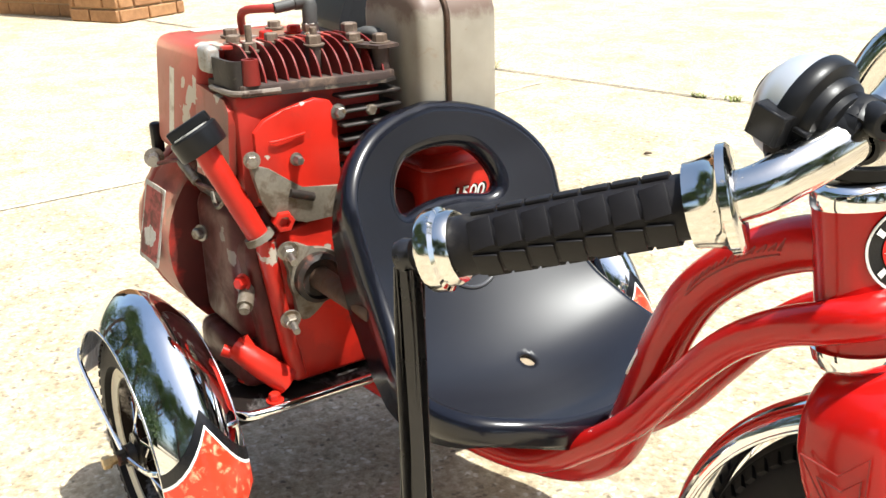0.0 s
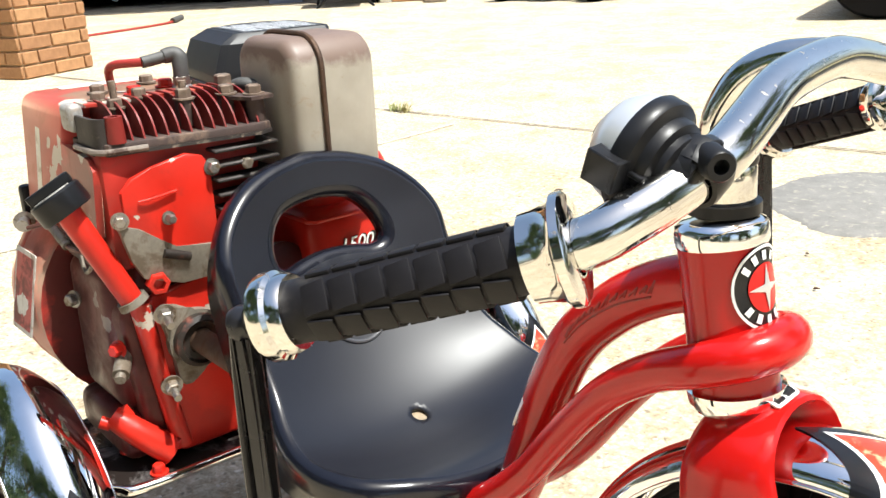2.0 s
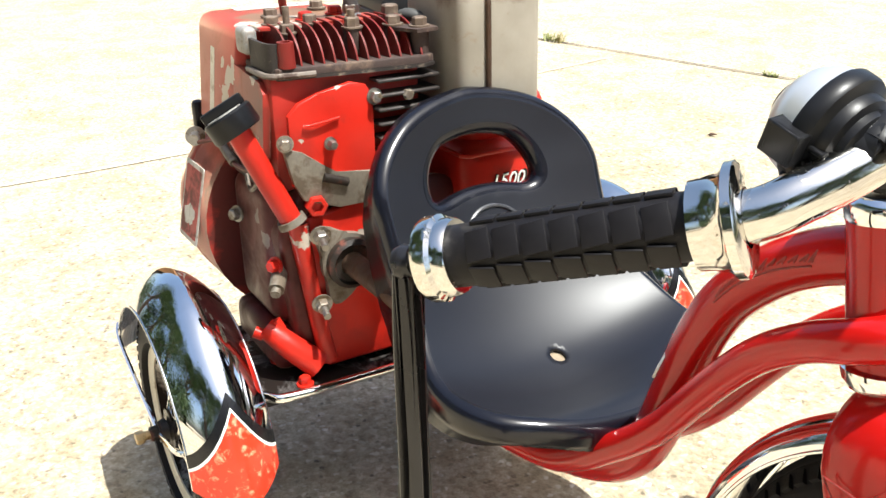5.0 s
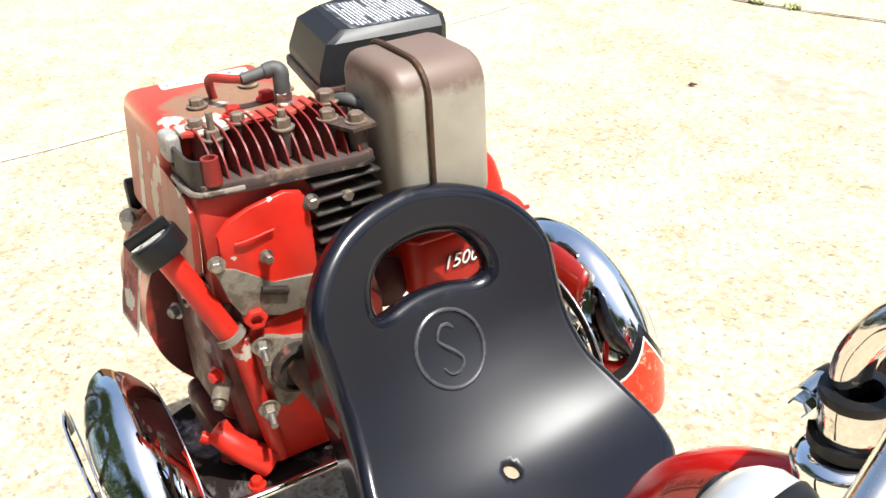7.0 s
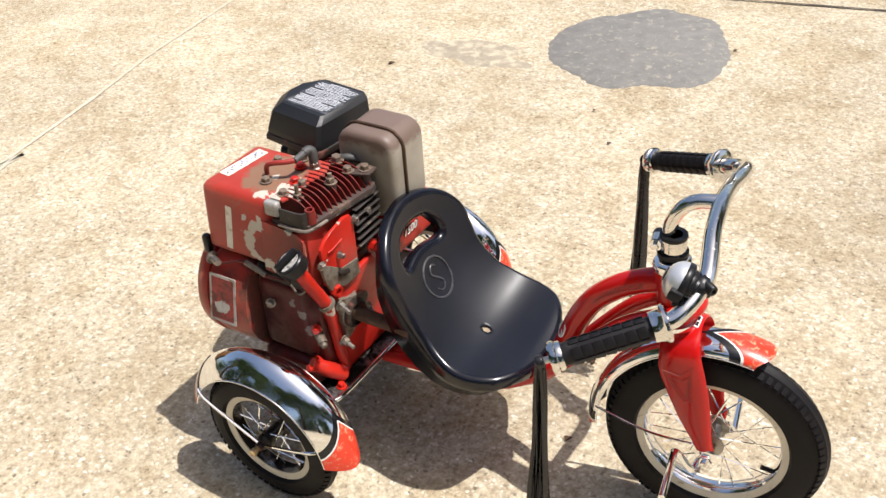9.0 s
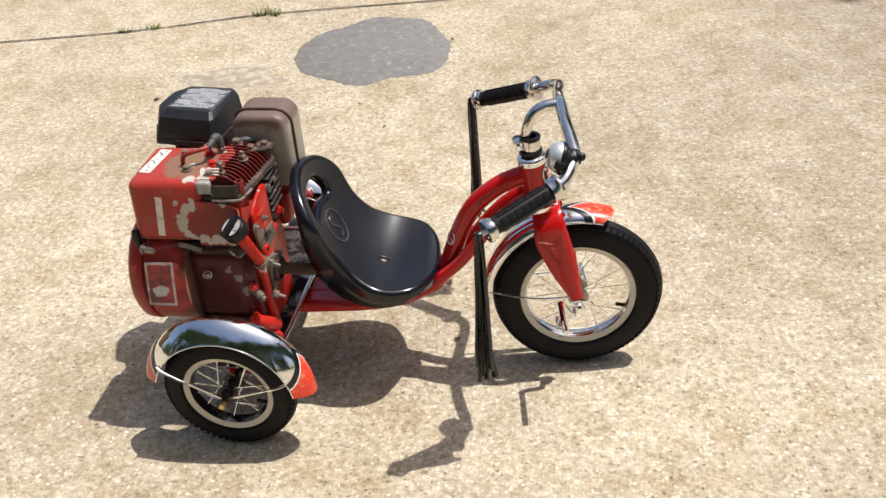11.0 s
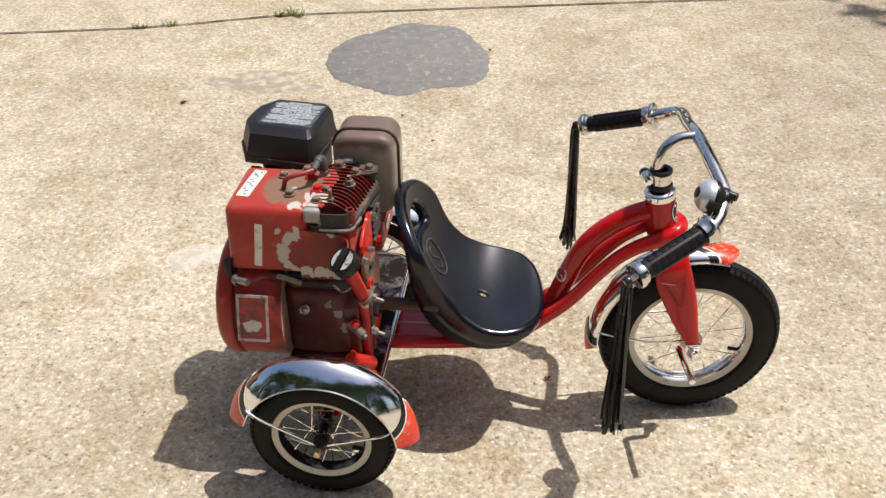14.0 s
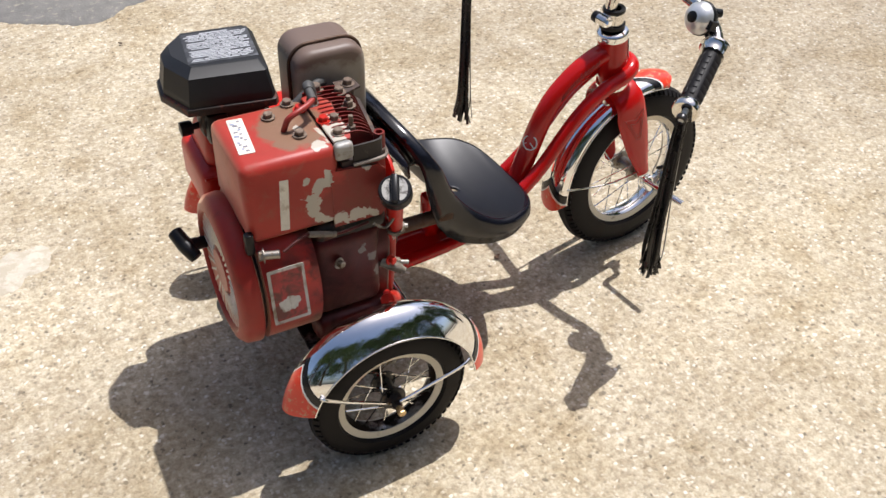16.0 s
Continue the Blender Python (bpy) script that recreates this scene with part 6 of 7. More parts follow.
def muffler():
    def half(y0, y1):
        bm = bmesh.new()
        block(bm, (-0.010, y0, 0.372), (0.090, y1, 0.511), 0.0)
        es = [e for e in bm.edges if abs(e.verts[0].co.y - e.verts[1].co.y) > 0.01]
        bmesh.ops.bevel(bm, geom=es, offset=0.026, segments=6, profile=0.5, affect="EDGES")
        end = [e for e in bm.edges if all(abs(v.co.y - (y0 if y0 < 0.02 else y1)) < 1e-5 for v in e.verts)]
        bmesh.ops.bevel(bm, geom=end, offset=0.010, segments=3, profile=0.5, affect="EDGES")
        return bm
    can = epart("muffler", half(-0.001, 0.0245), MUFFLER, "boxy tan muffler browned with rust on top")
    epart("muffler_shell", half(0.0275, 0.084), MUFFLER, "tan muffler shell", can)
    bm = bmesh.new()
    loop = []
    for p in rounded(0.1035, 0.1425, 0.028, 6):
        loop.append((0.040 + p[0], 0.026, 0.4415 + p[1]))
    tube(bm, loop + loop[:1], 0.0026, 8, 1, False, False)
    epart("seam", bm, RUST, "dark rolled seam", can)
    bm = bmesh.new()
    tube(bm, [(0.0, 0.015, 0.42), (-0.006, -0.010, 0.412)], 0.012, 12, curve=False)
    epart("exhaust_stub", bm, RUST, "rusty exhaust stub", can)


def air_cleaner():
    m = Matrix.Translation((-0.090, 0.058, 0.0)) @ Matrix.Rotation(radians(-7), 4, "Z")
    bm = bmesh.new()
    base = [(-0.060, -0.058), (0.055, -0.062), (0.060, -0.054), (0.060, 0.066), (0.052, 0.074), (-0.060, 0.074), (-0.089, 0.034), (-0.089, -0.006)]
    base = [(x * 0.93, y * 0.93) for x, y in base]
    rows = [(base, 0.462, 1.0, 0), (base, 0.470, 1.0, 0), (base, 0.474, 0.985, 0), (base, 0.499, 0.92, 0.006), (base, 0.5070, 0.80, 0.014), (base, 0.5080, 0.78, 0.014)]
    vs = [[bm.verts.new(m @ Vector((x * k, y * k + dy, z))) for x, y in b] for b, z, k, dy in rows]
    n = len(base)
    for a, b in zip(vs, vs[1:]):
        for k in range(n):
            bm.faces.new((a[k], a[(k + 1) % n], b[(k + 1) % n], b[k]))
    bm.faces.new(vs[0][::-1])
    bm.faces.new(vs[-1])
    cover = epart("air_cleaner", bm, LABEL_BLACK, "black plastic air cleaner cover", None, 25)
    bm = bmesh.new()
    prism(bm, [(x * 1.06, y * 1.06) for x, y in base], 0.010, m @ Matrix.Translation((0, 0, 0.453)), 0.003)
    epart("cleaner_base", bm, GREASE, "black cleaner base flange", cover)
    bm = bmesh.new()
    block(bm, (-0.045, -0.035, 0.398), (0.050, 0.060, 0.455), 0.012, 2, m)
    epart("carburettor", bm, GREASE, "dark grimy carburettor")
    rnd = random.Random(5)
    bm = bmesh.new()
    block(bm, (-0.046, -0.022, 0.5076), (0.044, 0.062, 0.5084), 0.0, 1, m)
    panel = epart("label_panel", bm, LABEL_FADED, "faded dark label panel", cover)
    for k in range(21):
        y = 0.0585 - 0.0037 * k
        x0 = -0.043 + (rnd.uniform(0, 0.006) if k % 6 else rnd.uniform(0.010, 0.030))
        end = 0.041 - (rnd.uniform(0, 0.004) if k % 5 else rnd.uniform(0.008, 0.030))
        while x0 < end - 0.004:
            w = min(rnd.uniform(0.012, 0.045), end - x0)
            bm = bmesh.new()
            block(bm, (x0, y - 0.0012, 0.5083), (x0 + w, y + 0.0004 * rnd.uniform(0.4, 2.0), 0.5087), 0.0, 1, m)
            epart("label_bar", bm, PRINT_GREY, "", panel)
            x0 += w + rnd.uniform(0.0008, 0.003)
    bm = bmesh.new()
    tube(bm, [(-0.03, -0.020, 0.448), (0.01, -0.010, 0.470), (0.03, 0.006, 0.462)], 0.006, 10)
    epart("breather_hose", bm, BOOT, "grey breather hose")


def fuel_tank():
    bm = bmesh.new()
    block(bm, (-0.150, 0.018, 0.276), (0.060, 0.148, 0.350), 0.016, 4)
    tank = epart("fuel_tank", bm, BRIGHT_RED, "bright red fuel tank with white number decal")
    bm = bmesh.new()
    block(bm, (-0.138, 0.030, 0.340), (0.042, 0.142, 0.396), 0.018, 4, None, (0.9, 0.75))
    epart("tank_top", bm, BRIGHT_RED, "bright red sloping tank top", tank)
    bm = bmesh.new()
    tube(bm, [(-0.146, 0.018, 0.344), (0.056, 0.018, 0.344), (0.062, 0.024, 0.344), (0.062, 0.142, 0.344)], 0.0022, 8, 1, True, False)
    epart("tank_seam", bm, BRIGHT_RED, "", tank)
    text = bpy.data.curves.new("decal", "FONT")
    text.body, text.size, text.extrude, text.shear, text.align_x = "1500", 0.019, 0.0004, 0.25, "CENTER"
    holder = bpy.data.objects.new("decal", text)
    scene.collection.objects.link(holder)
    bpy.context.view_layer.update()
    me = bpy.data.meshes.new_from_object(holder.evaluated_get(bpy.context.evaluated_depsgraph_get()))
    bpy.data.objects.remove(holder)
    for grow, lift, mt, nm in ((1.12, 0.0004, BLACK_PAINT, "decal_shadow"), (1.0, 0.0012, WHITE, "decal")):
        bm = bmesh.new()
        bm.from_mesh(me)
        m = facing((0.0605 + lift, 0.066, 0.3075), (1, 0, 0))
        bmesh.ops.transform(bm, matrix=m @ Matrix.Translation((0.0008 if grow > 1 else 0, -0.0008 if grow > 1 else 0, 0)) @ Matrix.Diagonal((grow, grow, 1, 1)), verts=bm.verts)
        epart(nm, bm, mt, "white number 1500" if grow == 1 else "black shadow of the number", tank)
    bm = bmesh.new()
    lathe(bm, [(0.020, 0), (0.0235, 0.0), (0.0235, 0.010), (0.020, 0.012), (0, 0.012)], (0.03, 0.000, 0.300), (1, 0, 0.2), 24)
    epart("governor_disc", bm, DARK_RED, "dark red round cap")


engine_block()
cylinder_head()
shroud()
muffler()
air_cleaner()
fuel_tank()


# ---- far side of the driveway ----
U, V = Vector((-0.45, 0.893, 0)), Vector((-0.893, -0.45, 0))


def brick_mesh(length, depth, height):
    return mesh_of("brick", block(bmesh.new(), (-length / 2, -depth / 2, 0), (length / 2, depth / 2, height), 0.004, 1), BRICK)


def brick_pier(corner, w_u, w_v, height, name, label):
    """A brick pier: a mortar core with proud bricks on its two seen faces."""
    c = Vector(corner)
    m = Matrix.Translation(c) @ Matrix((U, V, Vector((0, 0, 1)))).transposed().to_4x4()
    bm = bmesh.new()
    block(bm, (0.004, 0.004, 0), (w_u - 0.004, w_v - 0.004, height), 0.0, 1, m)
    pier = tagged(part(name, bm, MORTAR), label, "pier", kind="structure")
    sizes = {}

    def lay(x, y, z, length, along):
        key = round(length, 3)
        if key not in sizes:
            sizes[key] = brick_mesh(length - 0.010, 0.020, 0.058)
        o = new("brick", sizes[key])
        o.parent = pier
        o.matrix_basis = m @ Matrix.Translation((x, y, z)) @ Matrix.Rotation(0 if along == "u" else math.pi / 2, 4, "Z")

    course = 0.068
    for k in range(int(height / course)):
        z = 0.005 + k * course
        for total, along in ((w_u, "u"), (w_v, "v")):
            step = 0.20
            start = 0.0 if k % 2 == 0 else -0.10
            at = start
            while at < total - 0.01:
                a, b = max(at, 0), min(at + step, total)
                if b - a > 0.03:
                    mid = (a + b) / 2
                    lay(*((mid, 0.0, z) if along == "u" else (0.0, mid, z)), b - a, along)
                at += step
    return pier


brick_pier((-4.15, 0.984, 0), 0.46, 0.34, 1.7, "brick_pier", "tan brick pier at the edge of the carport")
bm = bmesh.new()
m = Matrix.Translation((-4.15, 0.984, 0)) @ Matrix((U, V, Vector((0, 0, 1)))).transposed().to_4x4()
for k in range(25):
    for j in range(9):
        s = 0.0 if k % 2 == 0 else 0.10
        block(bm, (0.10, 0.345 + 0.2 * j + s, 0.005 + 0.068 * k), (0.30, 0.535 + 0.2 * j + s, 0.063 + 0.068 * k), 0.0, 1, m)
tagged(part("wall_bricks", bm, BRICK), "tan brick wall beside the pier", "wall", kind="stuff")
bm = bmesh.new()
block(bm, (0.106, 0.345, 0), (0.294, 2.2, 1.72), 0.0, 1, m)
tagged(part("wall_west", bm, MORTAR), "mortar body of the brick wall", "wall", kind="structure")

# carport wall with a wide dark opening
G = Vector((-6.44, 4.83, 0))
A = Vector((0.60, 0.80, 0)).normalized()
N = Vector((A.y, -A.x, 0))
CAR_M = Matrix.Translation(G) @ Matrix((A, N, Vector((0, 0, 1)))).transposed().to_4x4()


def walls_of_carport():
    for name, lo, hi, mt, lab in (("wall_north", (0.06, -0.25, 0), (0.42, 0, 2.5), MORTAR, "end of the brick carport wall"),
                                  ("wall_far", (-6.5, -5.2, 0), (0.42, -5.0, 2.5), CARPORT_SHADE, "dark back wall of the carport"),
                                  ("wall_side", (0.22, -5.0, 0), (0.42, -0.25, 2.5), CARPORT_SHADE, "dark side wall of the carport"),
                                  ("wall_left", (-6.7, -5.2, 0), (-6.5, 0, 2.5), CARPORT_SHADE, "dark side wall of the carport"),
                                  ("ceiling", (-6.7, -5.2, 2.5), (0.5, 0.15, 2.65), CARPORT_SHADE, "flat carport roof"),
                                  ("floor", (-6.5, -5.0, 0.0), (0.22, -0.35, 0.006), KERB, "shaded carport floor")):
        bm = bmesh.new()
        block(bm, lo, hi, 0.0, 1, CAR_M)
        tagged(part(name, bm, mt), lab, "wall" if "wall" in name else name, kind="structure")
    bm = bmesh.new()
    block(bm, (-0.05, -0.20, 0), (0.055, 0.03, 2.45), 0.008, 2, CAR_M)
    tagged(part("trim", bm, TRIM), "white painted door jamb", "trim", kind="structure")
    for k in range(36):
        for j in range(2):
            bm = bmesh.new() if (k, j) in ((0, 0), (1, 0)) else None
            a = 0.065 + (0.2 * j if k % 2 == 0 else (0.10 if j else 0.0))
            b = min(a + (0.19 if k % 2 == 0 or j else 0.09), 0.42)
            if k % 2 and j:
                b = 0.36
            o = new("brick", brick_cache.setdefault(round(b - a, 2), brick_mesh(round(b - a, 2), 0.02, 0.058)))
            o.parent = bpy.data.objects["wall_north"]
            o.matrix_basis = CAR_M @ Matrix.Translation(((a + b) / 2, 0.0, 0.005 + 0.068 * k))


brick_cache = {}
walls_of_carport()


def downspout():
    t = thing("downspout", CAR_M @ Vector((0.40, 0.07, 0)), "white metal downspout with a curved foot", "downspout")
    bm = bmesh.new()
    tube(bm, [CAR_M @ Vector(p) for p in ((0.40, 0.06, 2.4), (0.40, 0.06, 0.4), (0.40, 0.06, 0.16), (0.42, 0.10, 0.08), (0.46, 0.20, 0.05))], 0.035, 12, 4)
    part("pipe", bm, TRIM, t)
    bm = bmesh.new()
    block(bm, (0.34, 0.10, 0), (0.54, 0.34, 0.05), 0.015, 2, CAR_M)
    part("splash_block", bm, KERB, t, "small concrete splash block")


downspout()


def tarp_car():
    rnd = random.Random(21)
    bm = bmesh.new()
    n, rows = 40, 9
    grid = []
    for j in range(rows + 1):
        f = j / rows
        row = []
        for i in range(n + 1):
            x = -4.6 + 3.6 * i / n
            hem = (0.20 + 0.10 * math.sin(i * 0.55) + 0.05 * math.sin(i * 1.7)) * min(1, max(0.08, (n - 1 - i) / 3))
            z = hem + (1.15 - hem) * min(1, f * 1.8)
            y = -1.15 - 0.06 * math.sin(i * 0.9 + f) * (1 - f) - max(0, f - 0.55) * 3.2
            row.append(bm.verts.new(CAR_M @ Vector((x, y, z - 0.05 * max(0, f - 0.7)))))
        grid.append(row)
    for j in range(rows):
        for i in range(n):
            bm.faces.new((grid[j][i], grid[j][i + 1], grid[j + 1][i + 1], grid[j + 1][i]))
    bmesh.ops.solidify(bm, geom=bm.faces[:], thickness=0.01)
    tagged(part("tarpaulin", bm, TARP, None, "", 80), "pale blue tarpaulin draped over something in the carport", "tarpaulin")
    t = thing("covered_car", CAR_M @ Vector((-2.8, -2.2, 0)), "dark car under a pale tarpaulin in the carport", "car")
    bm = bmesh.new()
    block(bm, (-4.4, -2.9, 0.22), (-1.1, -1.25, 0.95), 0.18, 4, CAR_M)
    part("body", bm, CARPORT_SHADE, t)
    for x in (-3.8, -1.7):
        bm = bmesh.new()
        lathe(bm, [(0.14, -0.09), (0.30, -0.09), (0.32, -0.05), (0.32, 0.05), (0.30, 0.09), (0.14, 0.09)], CAR_M @ Vector((x, -1.40, 0.32)), N, 24, True)
        part("tyre", bm, TYRE, t, "black tyre")


tarp_car()


def folding_chair():
    c = CAR_M @ Vector((-0.34, 0.14, 0))
    t = thing("folding_chair", c, "black folding chair with crossed metal legs", "chair")
    m = Matrix.Translation(c) @ Matrix((A, N, Vector((0, 0, 1)))).transposed().to_4x4()
    for a, b in (((-0.25, -0.2, 0), (0.25, -0.2, 0.42)), ((0.25, -0.2, 0), (-0.25, -0.2, 0.42)), ((-0.25, 0.2, 0), (0.25, 0.2, 0.42)), ((0.25, 0.2, 0), (-0.25, 0.2, 0.42)), ((0.27, -0.2, 0), (0.20, 0.2, 0.42)), ((-0.27, -0.2, 0), (-0.20, 0.2, 0.42))):
        bm = bmesh.new()
        tube(bm, [m @ Vector(a), m @ Vector(b)], 0.011, 8, curve=False)
        part("leg", bm, PLASTIC, t)
    bm = bmesh.new()
    block(bm, (-0.26, -0.22, 0.41), (0.26, 0.22, 0.44), 0.012, 2, m)
    part("seat", bm, PLASTIC, t)
    bm = bmesh.new()
    block(bm, (-0.26, -0.24, 0.44), (0.26, -0.21, 0.88), 0.012, 2, m)
    part("backrest", bm, PLASTIC, t)


folding_chair()
t = thing("toolbox", CAR_M @ Vector((-0.95, -0.7, 0)), "small blue and red toolbox in the carport", "toolbox")
bm = bmesh.new()
block(bm, (-1.12, -0.85, 0), (-0.80, -0.60, 0.16), 0.015, 2, CAR_M)
part("body", bm, PRINT_BLUE, t)
bm = bmesh.new()
block(bm, (-1.13, -0.86, 0.16), (-0.79, -0.59, 0.24), 0.02, 2, CAR_M)
part("lid", bm, CABLE, t, "red lid")


def extension_cord():
    t = thing("extension_cord", (-6.3, 2.3, 0), "thin red extension cord lying on the driveway", "cord")
    bm = bmesh.new()
    tube(bm, [(-5.55, 0.6, 0.008), (-5.92, 1.40, 0.008), (-6.20, 2.08, 0.008), (-6.33, 2.40, 0.008), (-6.47, 2.68, 0.008), (-6.58, 2.86, 0.012)], 0.010, 8, 6)
    part("cord", bm, CABLE, t)
    bm = bmesh.new()
    tube(bm, [(-6.57, 2.85, 0.02), (-6.64, 2.96, 0.035)], 0.024, 10, curve=False)
    part("plug", bm, BOOT, t, "grey plug")


extension_cord()


def mower():
    c = Vector((-4.92, 5.33, 0))
    a = Vector((0.975, 0.225, 0)).normalized()
    b = Vector((-a.y, a.x, 0))
    m = Matrix.Translation(c) @ Matrix((a, b, Vector((0, 0, 1)))).transposed().to_4x4()
    t = thing("riding_mower", c, "green riding mower with black tyres parked on the driveway", "mower")
    bm = bmesh.new()
    block(bm, (-0.36, 0.10, 0.105), (0.64, 0.95, 0.200), 0.025, 3, m)
    part("deck", bm, MOWER_GREEN, t, "green steel cutting deck")
    for s in (-1, 1):
        bm = bmesh.new()
        tube(bm, [m @ Vector((s * 0.36, 0.02, 0.10)), m @ Vector((s * 0.355, 0.04, 0.24)), m @ Vector((s * 0.40, 0.12, 0.30)), m @ Vector((s * 0.36, 0.6, 0.34))], 0.035, 10, 5)
        part("caster_arm", bm, MOWER_GREEN, t, "green caster arm")
    bm = bmesh.new()
    block(bm, (-0.29, 0.06, 0.19), (0.29, 1.5, 0.44), 0.05, 3, m)
    block(bm, (-0.26, 0.04, 0.40), (0.26, 0.8, 0.75), 0.08, 3, m)
    part("body", bm, PLASTIC, t, "black engine cowl")
    bm = bmesh.new()
    for k in (-1, 1):
        block(bm, (-0.005 + 0.055 * k - 0.042, -0.03, 0.075), (-0.005 + 0.055 * k + 0.042, 0.10, 0.180), 0.015, 2, m)
    part("hitch", bm, STEEL, t, "grey metal hitch")
    bm = bmesh.new()
    block(bm, (-0.25, 0.9, 0.5), (0.25, 1.3, 0.62), 0.05, 3, m)
    block(bm, (-0.25, 1.22, 0.6), (0.25, 1.32, 0.95), 0.04, 3, m)
    part("seat", bm, PLASTIC, t, "black seat")
    hub_yellow = plain("yellow_hub", (0.28, 0.20, 0.03), 0.5, dirt=(0.08, 0.06, 0.04), dirt_amount=0.5)
    for x, y, r, w in ((-0.44, 0.02, 0.115, 0.13), (0.44, 0.02, 0.115, 0.13), (-0.56, 1.25, 0.22, 0.18), (0.50, 1.25, 0.22, 0.18), (0.60, 0.55, 0.07, 0.06)):
        bm = bmesh.new()
        lathe(bm, [(r * 0.5, -w / 2), (r * 0.85, -w / 2), (r, -w * 0.3), (r, w * 0.3), (r * 0.85, w / 2), (r * 0.5, w / 2)], m @ Vector((x, y, r)), a, 28, True)
        o = part("tyre", bm, TYRE, t, "black tyre")
        bm = bmesh.new()
        lathe(bm, [(0, -w * 0.4), (r * 0.5, -w * 0.4), (r * 0.5, w * 0.4), (0, w * 0.4)], m @ Vector((x, y, r)), a, 20)
        if x < 0.59:
            part("hub", bm, hub_yellow, o, "yellow hub")
        else:
            bm.free()


mower()

# kerb and lawn beyond
K0, KD = Vector((-3.16, 6.45, 0)), Vector((0.998, -0.045, 0)).normalized()
KN = Vector((-KD.y, KD.x, 0))
KM = Matrix.Translation(K0) @ Matrix((KD, KN, Vector((0, 0, 1)))).transposed().to_4x4()
bm = bmesh.new()
for k in range(9):
    block(bm, (-2.2 + 1.5 * k + 0.004, 0, 0), (-0.7 + 1.5 * k - 0.004, 0.15, 0.12), 0.015, 2, KM)
tagged(part("kerb", bm, KERB), "weathered concrete kerb, shaded on its face", "kerb", kind="structure")
bm = bmesh.new()
rnd = random.Random(4)
rows = [0.13, 0.14, 0.5, 1.2, 3, 8, 25, 90, 380]
cols = [-300, -60, -20, -8, -4, -2.2, -1, 0, 1, 2, 4, 8, 20, 60, 300]
vv = [[bm.verts.new(KM @ Vector((x, y, (0.10 if y > 0.135 else 0.0) + 0.03 * min(y, 12) + (rnd.uniform(-0.01, 0.01) if abs(x) < 9 else 0)))) for x in cols] for y in rows]
for j in range(len(rows) - 1):
    for i in range(len(cols) - 1):
        bm.faces.new((vv[j][i], vv[j][i + 1], vv[j + 1][i + 1], vv[j + 1][i]))
tagged(part("lawn", bm, SOIL), "patchy sunlit grass lawn behind the kerb", "lawn", kind="structure")


def lawn_grass():
    rnd = random.Random(9)
    verts, faces = [], []
    for _ in range(16000):
        x, y = rnd.uniform(-4.5, 4.0), 0.14 + 4.5 * rnd.random() ** 1.6
        if math.sin(x * 2.1 + y) + math.sin(x * 0.7 - y * 2.3) < rnd.uniform(-1.6, 0.6):
            continue
        z = 0.10 + 0.03 * y
        h, way = rnd.uniform(0.02, 0.055), rnd.uniform(0, 6.28)
        w = 0.006
        s = Vector((math.cos(way), math.sin(way), 0)) * w
        b = KM @ Vector((x, y, z - 0.01))
        tip = b + Vector((rnd.uniform(-0.02, 0.02), rnd.uniform(-0.02, 0.02), h))
        k = len(verts)
        verts += [b - s, b + s, tip]
        faces.append((k, k + 1, k + 2))
    me = bpy.data.meshes.new("grass")
    me.from_pydata(verts, [], faces)
    me.materials.append(GRASS)
    tagged(new("grass", me), "short patchy green and dry grass", "grass", kind="stuff")


lawn_grass()


def parked_car():
    c = Vector((-2.10, 4.82, 0))
    a = Vector((0.93, 0.36, 0)).normalized()
    b = Vector((-a.y, a.x, 0))
    m = Matrix.Translation(c) @ Matrix((a, b, Vector((0, 0, 1)))).transposed().to_4x4()
    t = thing("parked_car", c, "silver car with a chrome bumper parked by the kerb", "car")
    bm = bmesh.new()
    block(bm, (0.05, 0.0, 0.26), (4.4, 1.70, 0.86), 0.14, 4, m)
    block(bm, (0.9, 0.10, 0.80), (3.6, 1.60, 1.38), 0.20, 4, m, (0.75, 0.85))
    body = part("body", bm, CAR_PAINT, t, "silver bodywork")
    bm = bmesh.new()
    block(bm, (-0.12, -0.03, 0.125), (0.12, 1.73, 0.285), 0.035, 4, m)
    part("bumper", bm, CHROME, t, "chrome bumper")
    bm = bmesh.new()
    block(bm, (-0.05, 0.02, 0.16), (4.3, 1.66, 0.27), 0.02, 2, m)
    part("sill", bm, PLASTIC, t, "black underside")
    for x in (0.85, 3.5):
        for y in (0.12, 1.58):
            bm = bmesh.new()
            lathe(bm, [(0.17, -0.09), (0.28, -0.10), (0.30, -0.06), (0.30, 0.06), (0.28, 0.10), (0.17, 0.09)], m @ Vector((x - (0.65 if x < 1 else 0), y, 0.30)), b, 28, True)
            w = part("wheel", bm, TYRE, t, "black tyre")
            bm = bmesh.new()
            lathe(bm, [(0, -0.07), (0.17, -0.08), (0.17, 0.08), (0, 0.07)], m @ Vector((x - (0.65 if x < 1 else 0), y, 0.30)), b, 20)
            part("rim", bm, STEEL, w, "steel rim")
    bm = bmesh.new()
    block(bm, (0.98, 0.09, 0.92), (3.5, 1.61, 1.28), 0.10, 3, m, (0.80, 0.9))
    part("glass", bm, GLASS_DARK, t, "dark tinted glass")


parked_car()


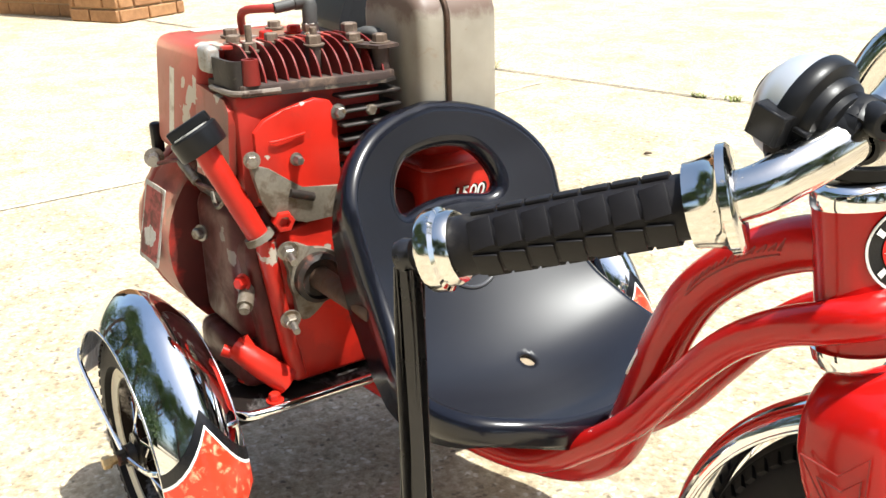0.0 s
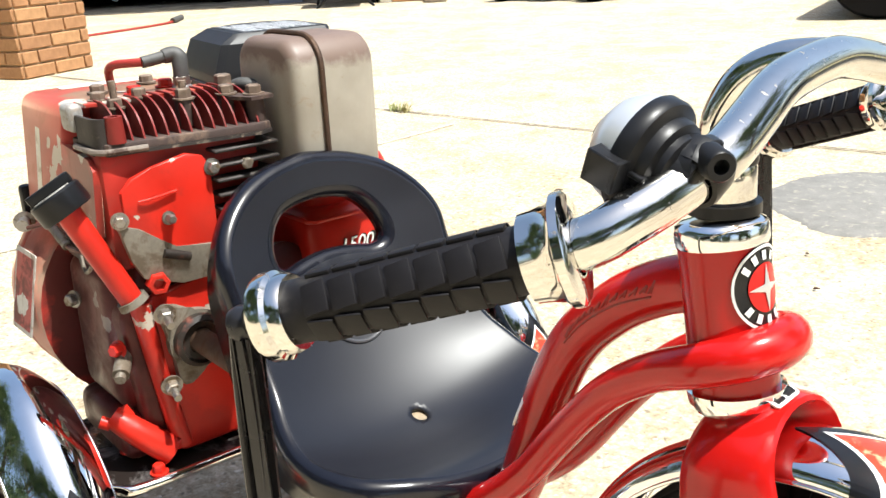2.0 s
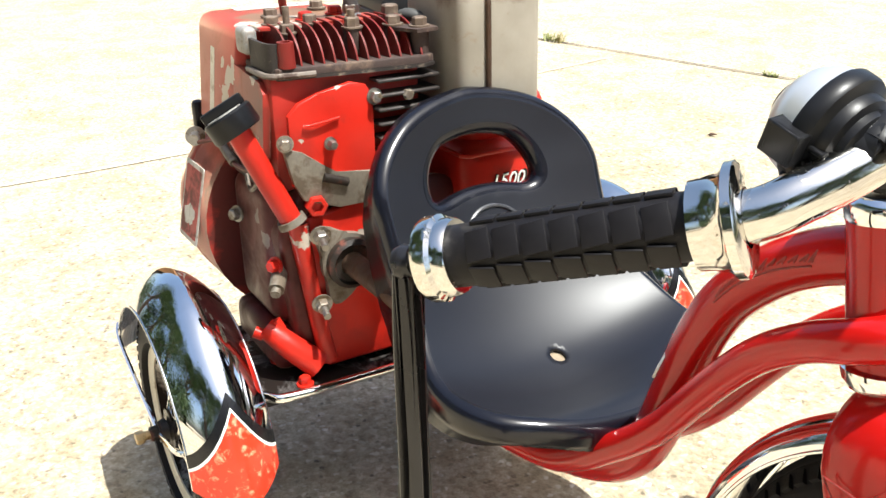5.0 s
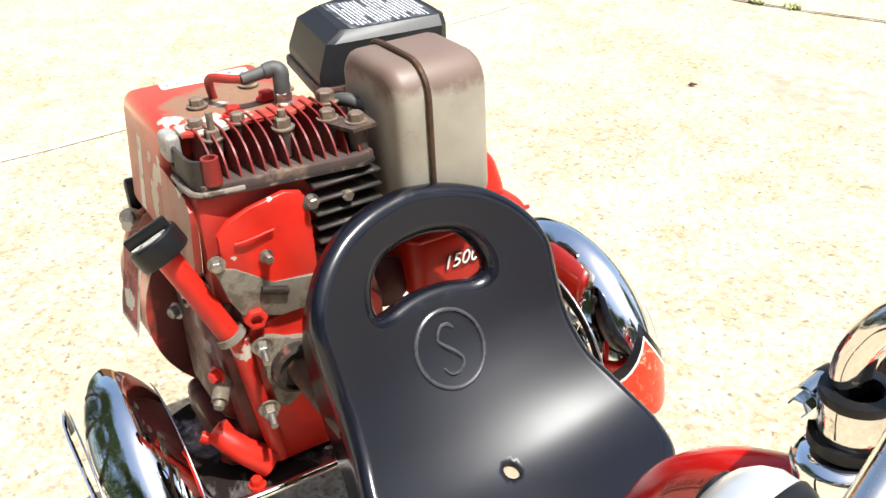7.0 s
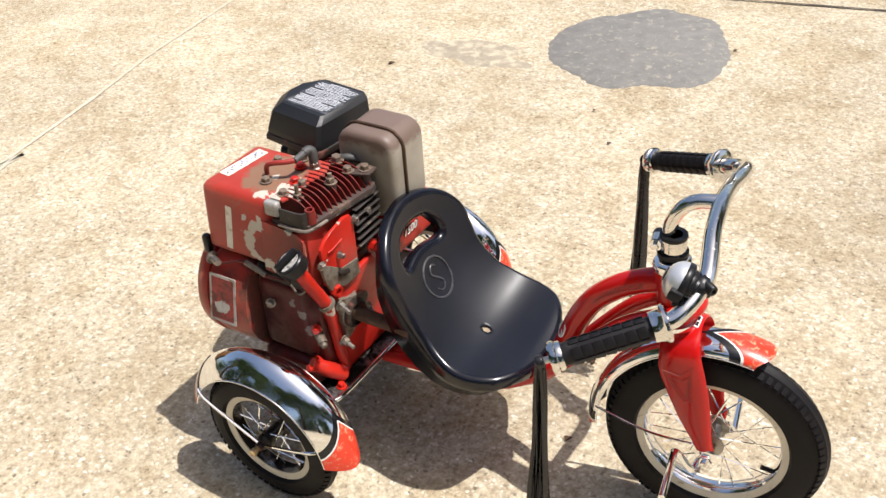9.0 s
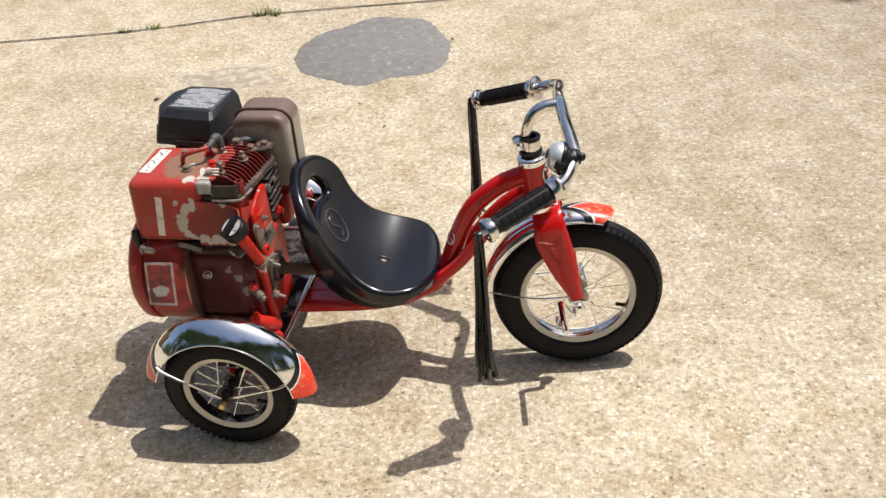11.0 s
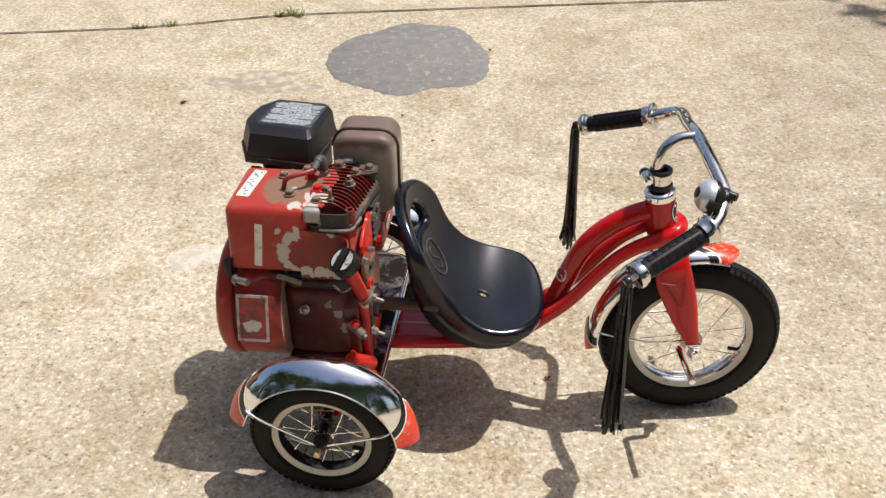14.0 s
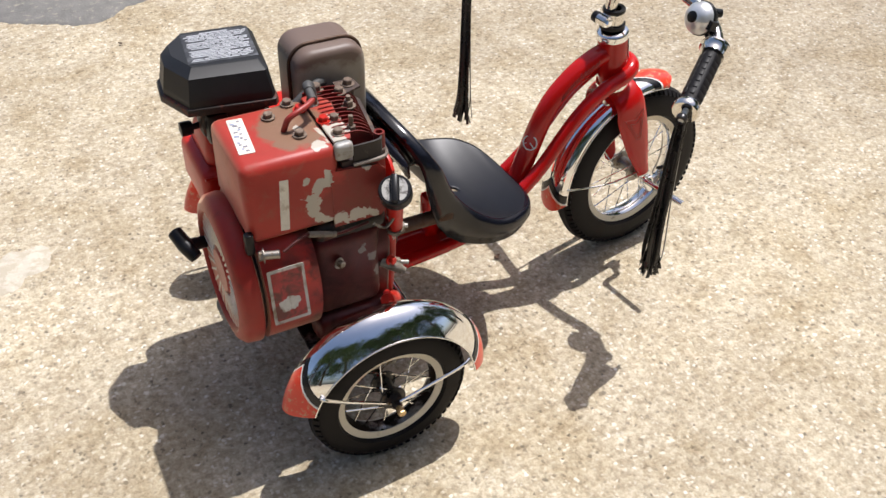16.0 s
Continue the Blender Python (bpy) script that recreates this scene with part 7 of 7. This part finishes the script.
def tree(base, height, spread, seed, leaves=12000):
    """Tapered trunk, limbs and a crown of many small leaf clumps."""
    rnd = random.Random(seed)
    base = Vector(base)
    t = thing("tree", base, "leafy green broad-crowned tree beside the driveway", "tree", "trees round the driveway")
    bm = bmesh.new()
    top = base + Vector((rnd.uniform(-0.2, 0.2), rnd.uniform(-0.2, 0.2), height * 0.62))
    tube(bm, [base, base.lerp(top, 0.4) + Vector((0.05, -0.04, 0)), top], [0.20, 0.15, 0.07], 14, 6)
    tips = []
    for k in range(17):
        a = 2 * math.pi * k * 5 / 17 + rnd.uniform(-0.3, 0.3)
        s = base.lerp(top, rnd.uniform(0.12, 0.95))
        e = base + Vector((spread * rnd.uniform(0.5, 0.9) * math.cos(a), spread * rnd.uniform(0.5, 0.9) * math.sin(a), height * rnd.uniform(0.05, 0.92)))
        tube(bm, [s, s.lerp(e, 0.5) + Vector((0, 0, -0.15)), e], [0.07, 0.045, 0.015], 8, 5)
        tips += [e, s.lerp(e, 0.65), top + Vector((0, 0, height * 0.25))]
    part("trunk", bm, BARK, t, "brown bark trunk and limbs")
    verts, faces = [], []
    for _ in range(leaves):
        c = rnd.choice(tips) + Vector([max(-1.5, min(1.5, rnd.gauss(0, 1))) * k for k in (spread * 0.24, spread * 0.24, height * 0.07)])
        r = rnd.uniform(0.045, 0.085)
        for _ in range(2):
            q = Euler((rnd.uniform(-1, 1), rnd.uniform(-1, 1), rnd.uniform(0, 6.28))).to_matrix()
            k = len(verts)
            o = c + Vector((rnd.uniform(-0.1, 0.1), rnd.uniform(-0.1, 0.1), rnd.uniform(-0.06, 0.06)))
            verts += [o + q @ Vector(p) * r for p in ((-1, 0, 0), (0, -0.45, 0.1), (1, 0, 0), (0, 0.45, 0.1))]
            faces.append((k, k + 1, k + 2, k + 3))
    me = bpy.data.meshes.new("crown")
    me.from_pydata(verts, [], faces)
    me.materials.append(LEAF)
    o = new("crown", me)
    o.parent, o.matrix_parent_inverse = t, world_of(t).inverted()
    return t


first_tree = tree((3.35, 5.28, 0), 5.6, 2.0, 3)
for x, y, turn, size in ((9.5, 1.0, 80, 1.2), (9.0, -6.5, 200, 1.5), (3.0, -9.0, 310, 1.3), (-4.0, -8.5, 40, 1.4), (-9.5, -5.0, 150, 1.5), (13.0, -2.5, 20, 1.6), (7.0, -10.0, 260, 1.6), (-0.5, -9.0, 120, 1.2), (-8.0, -8.0, 190, 1.6)):
    first_tree.scale = (size, size, size)
    copy_thing(first_tree, pose(x, y, 0, 0, 0, turn))
first_tree.scale = (1, 1, 1)
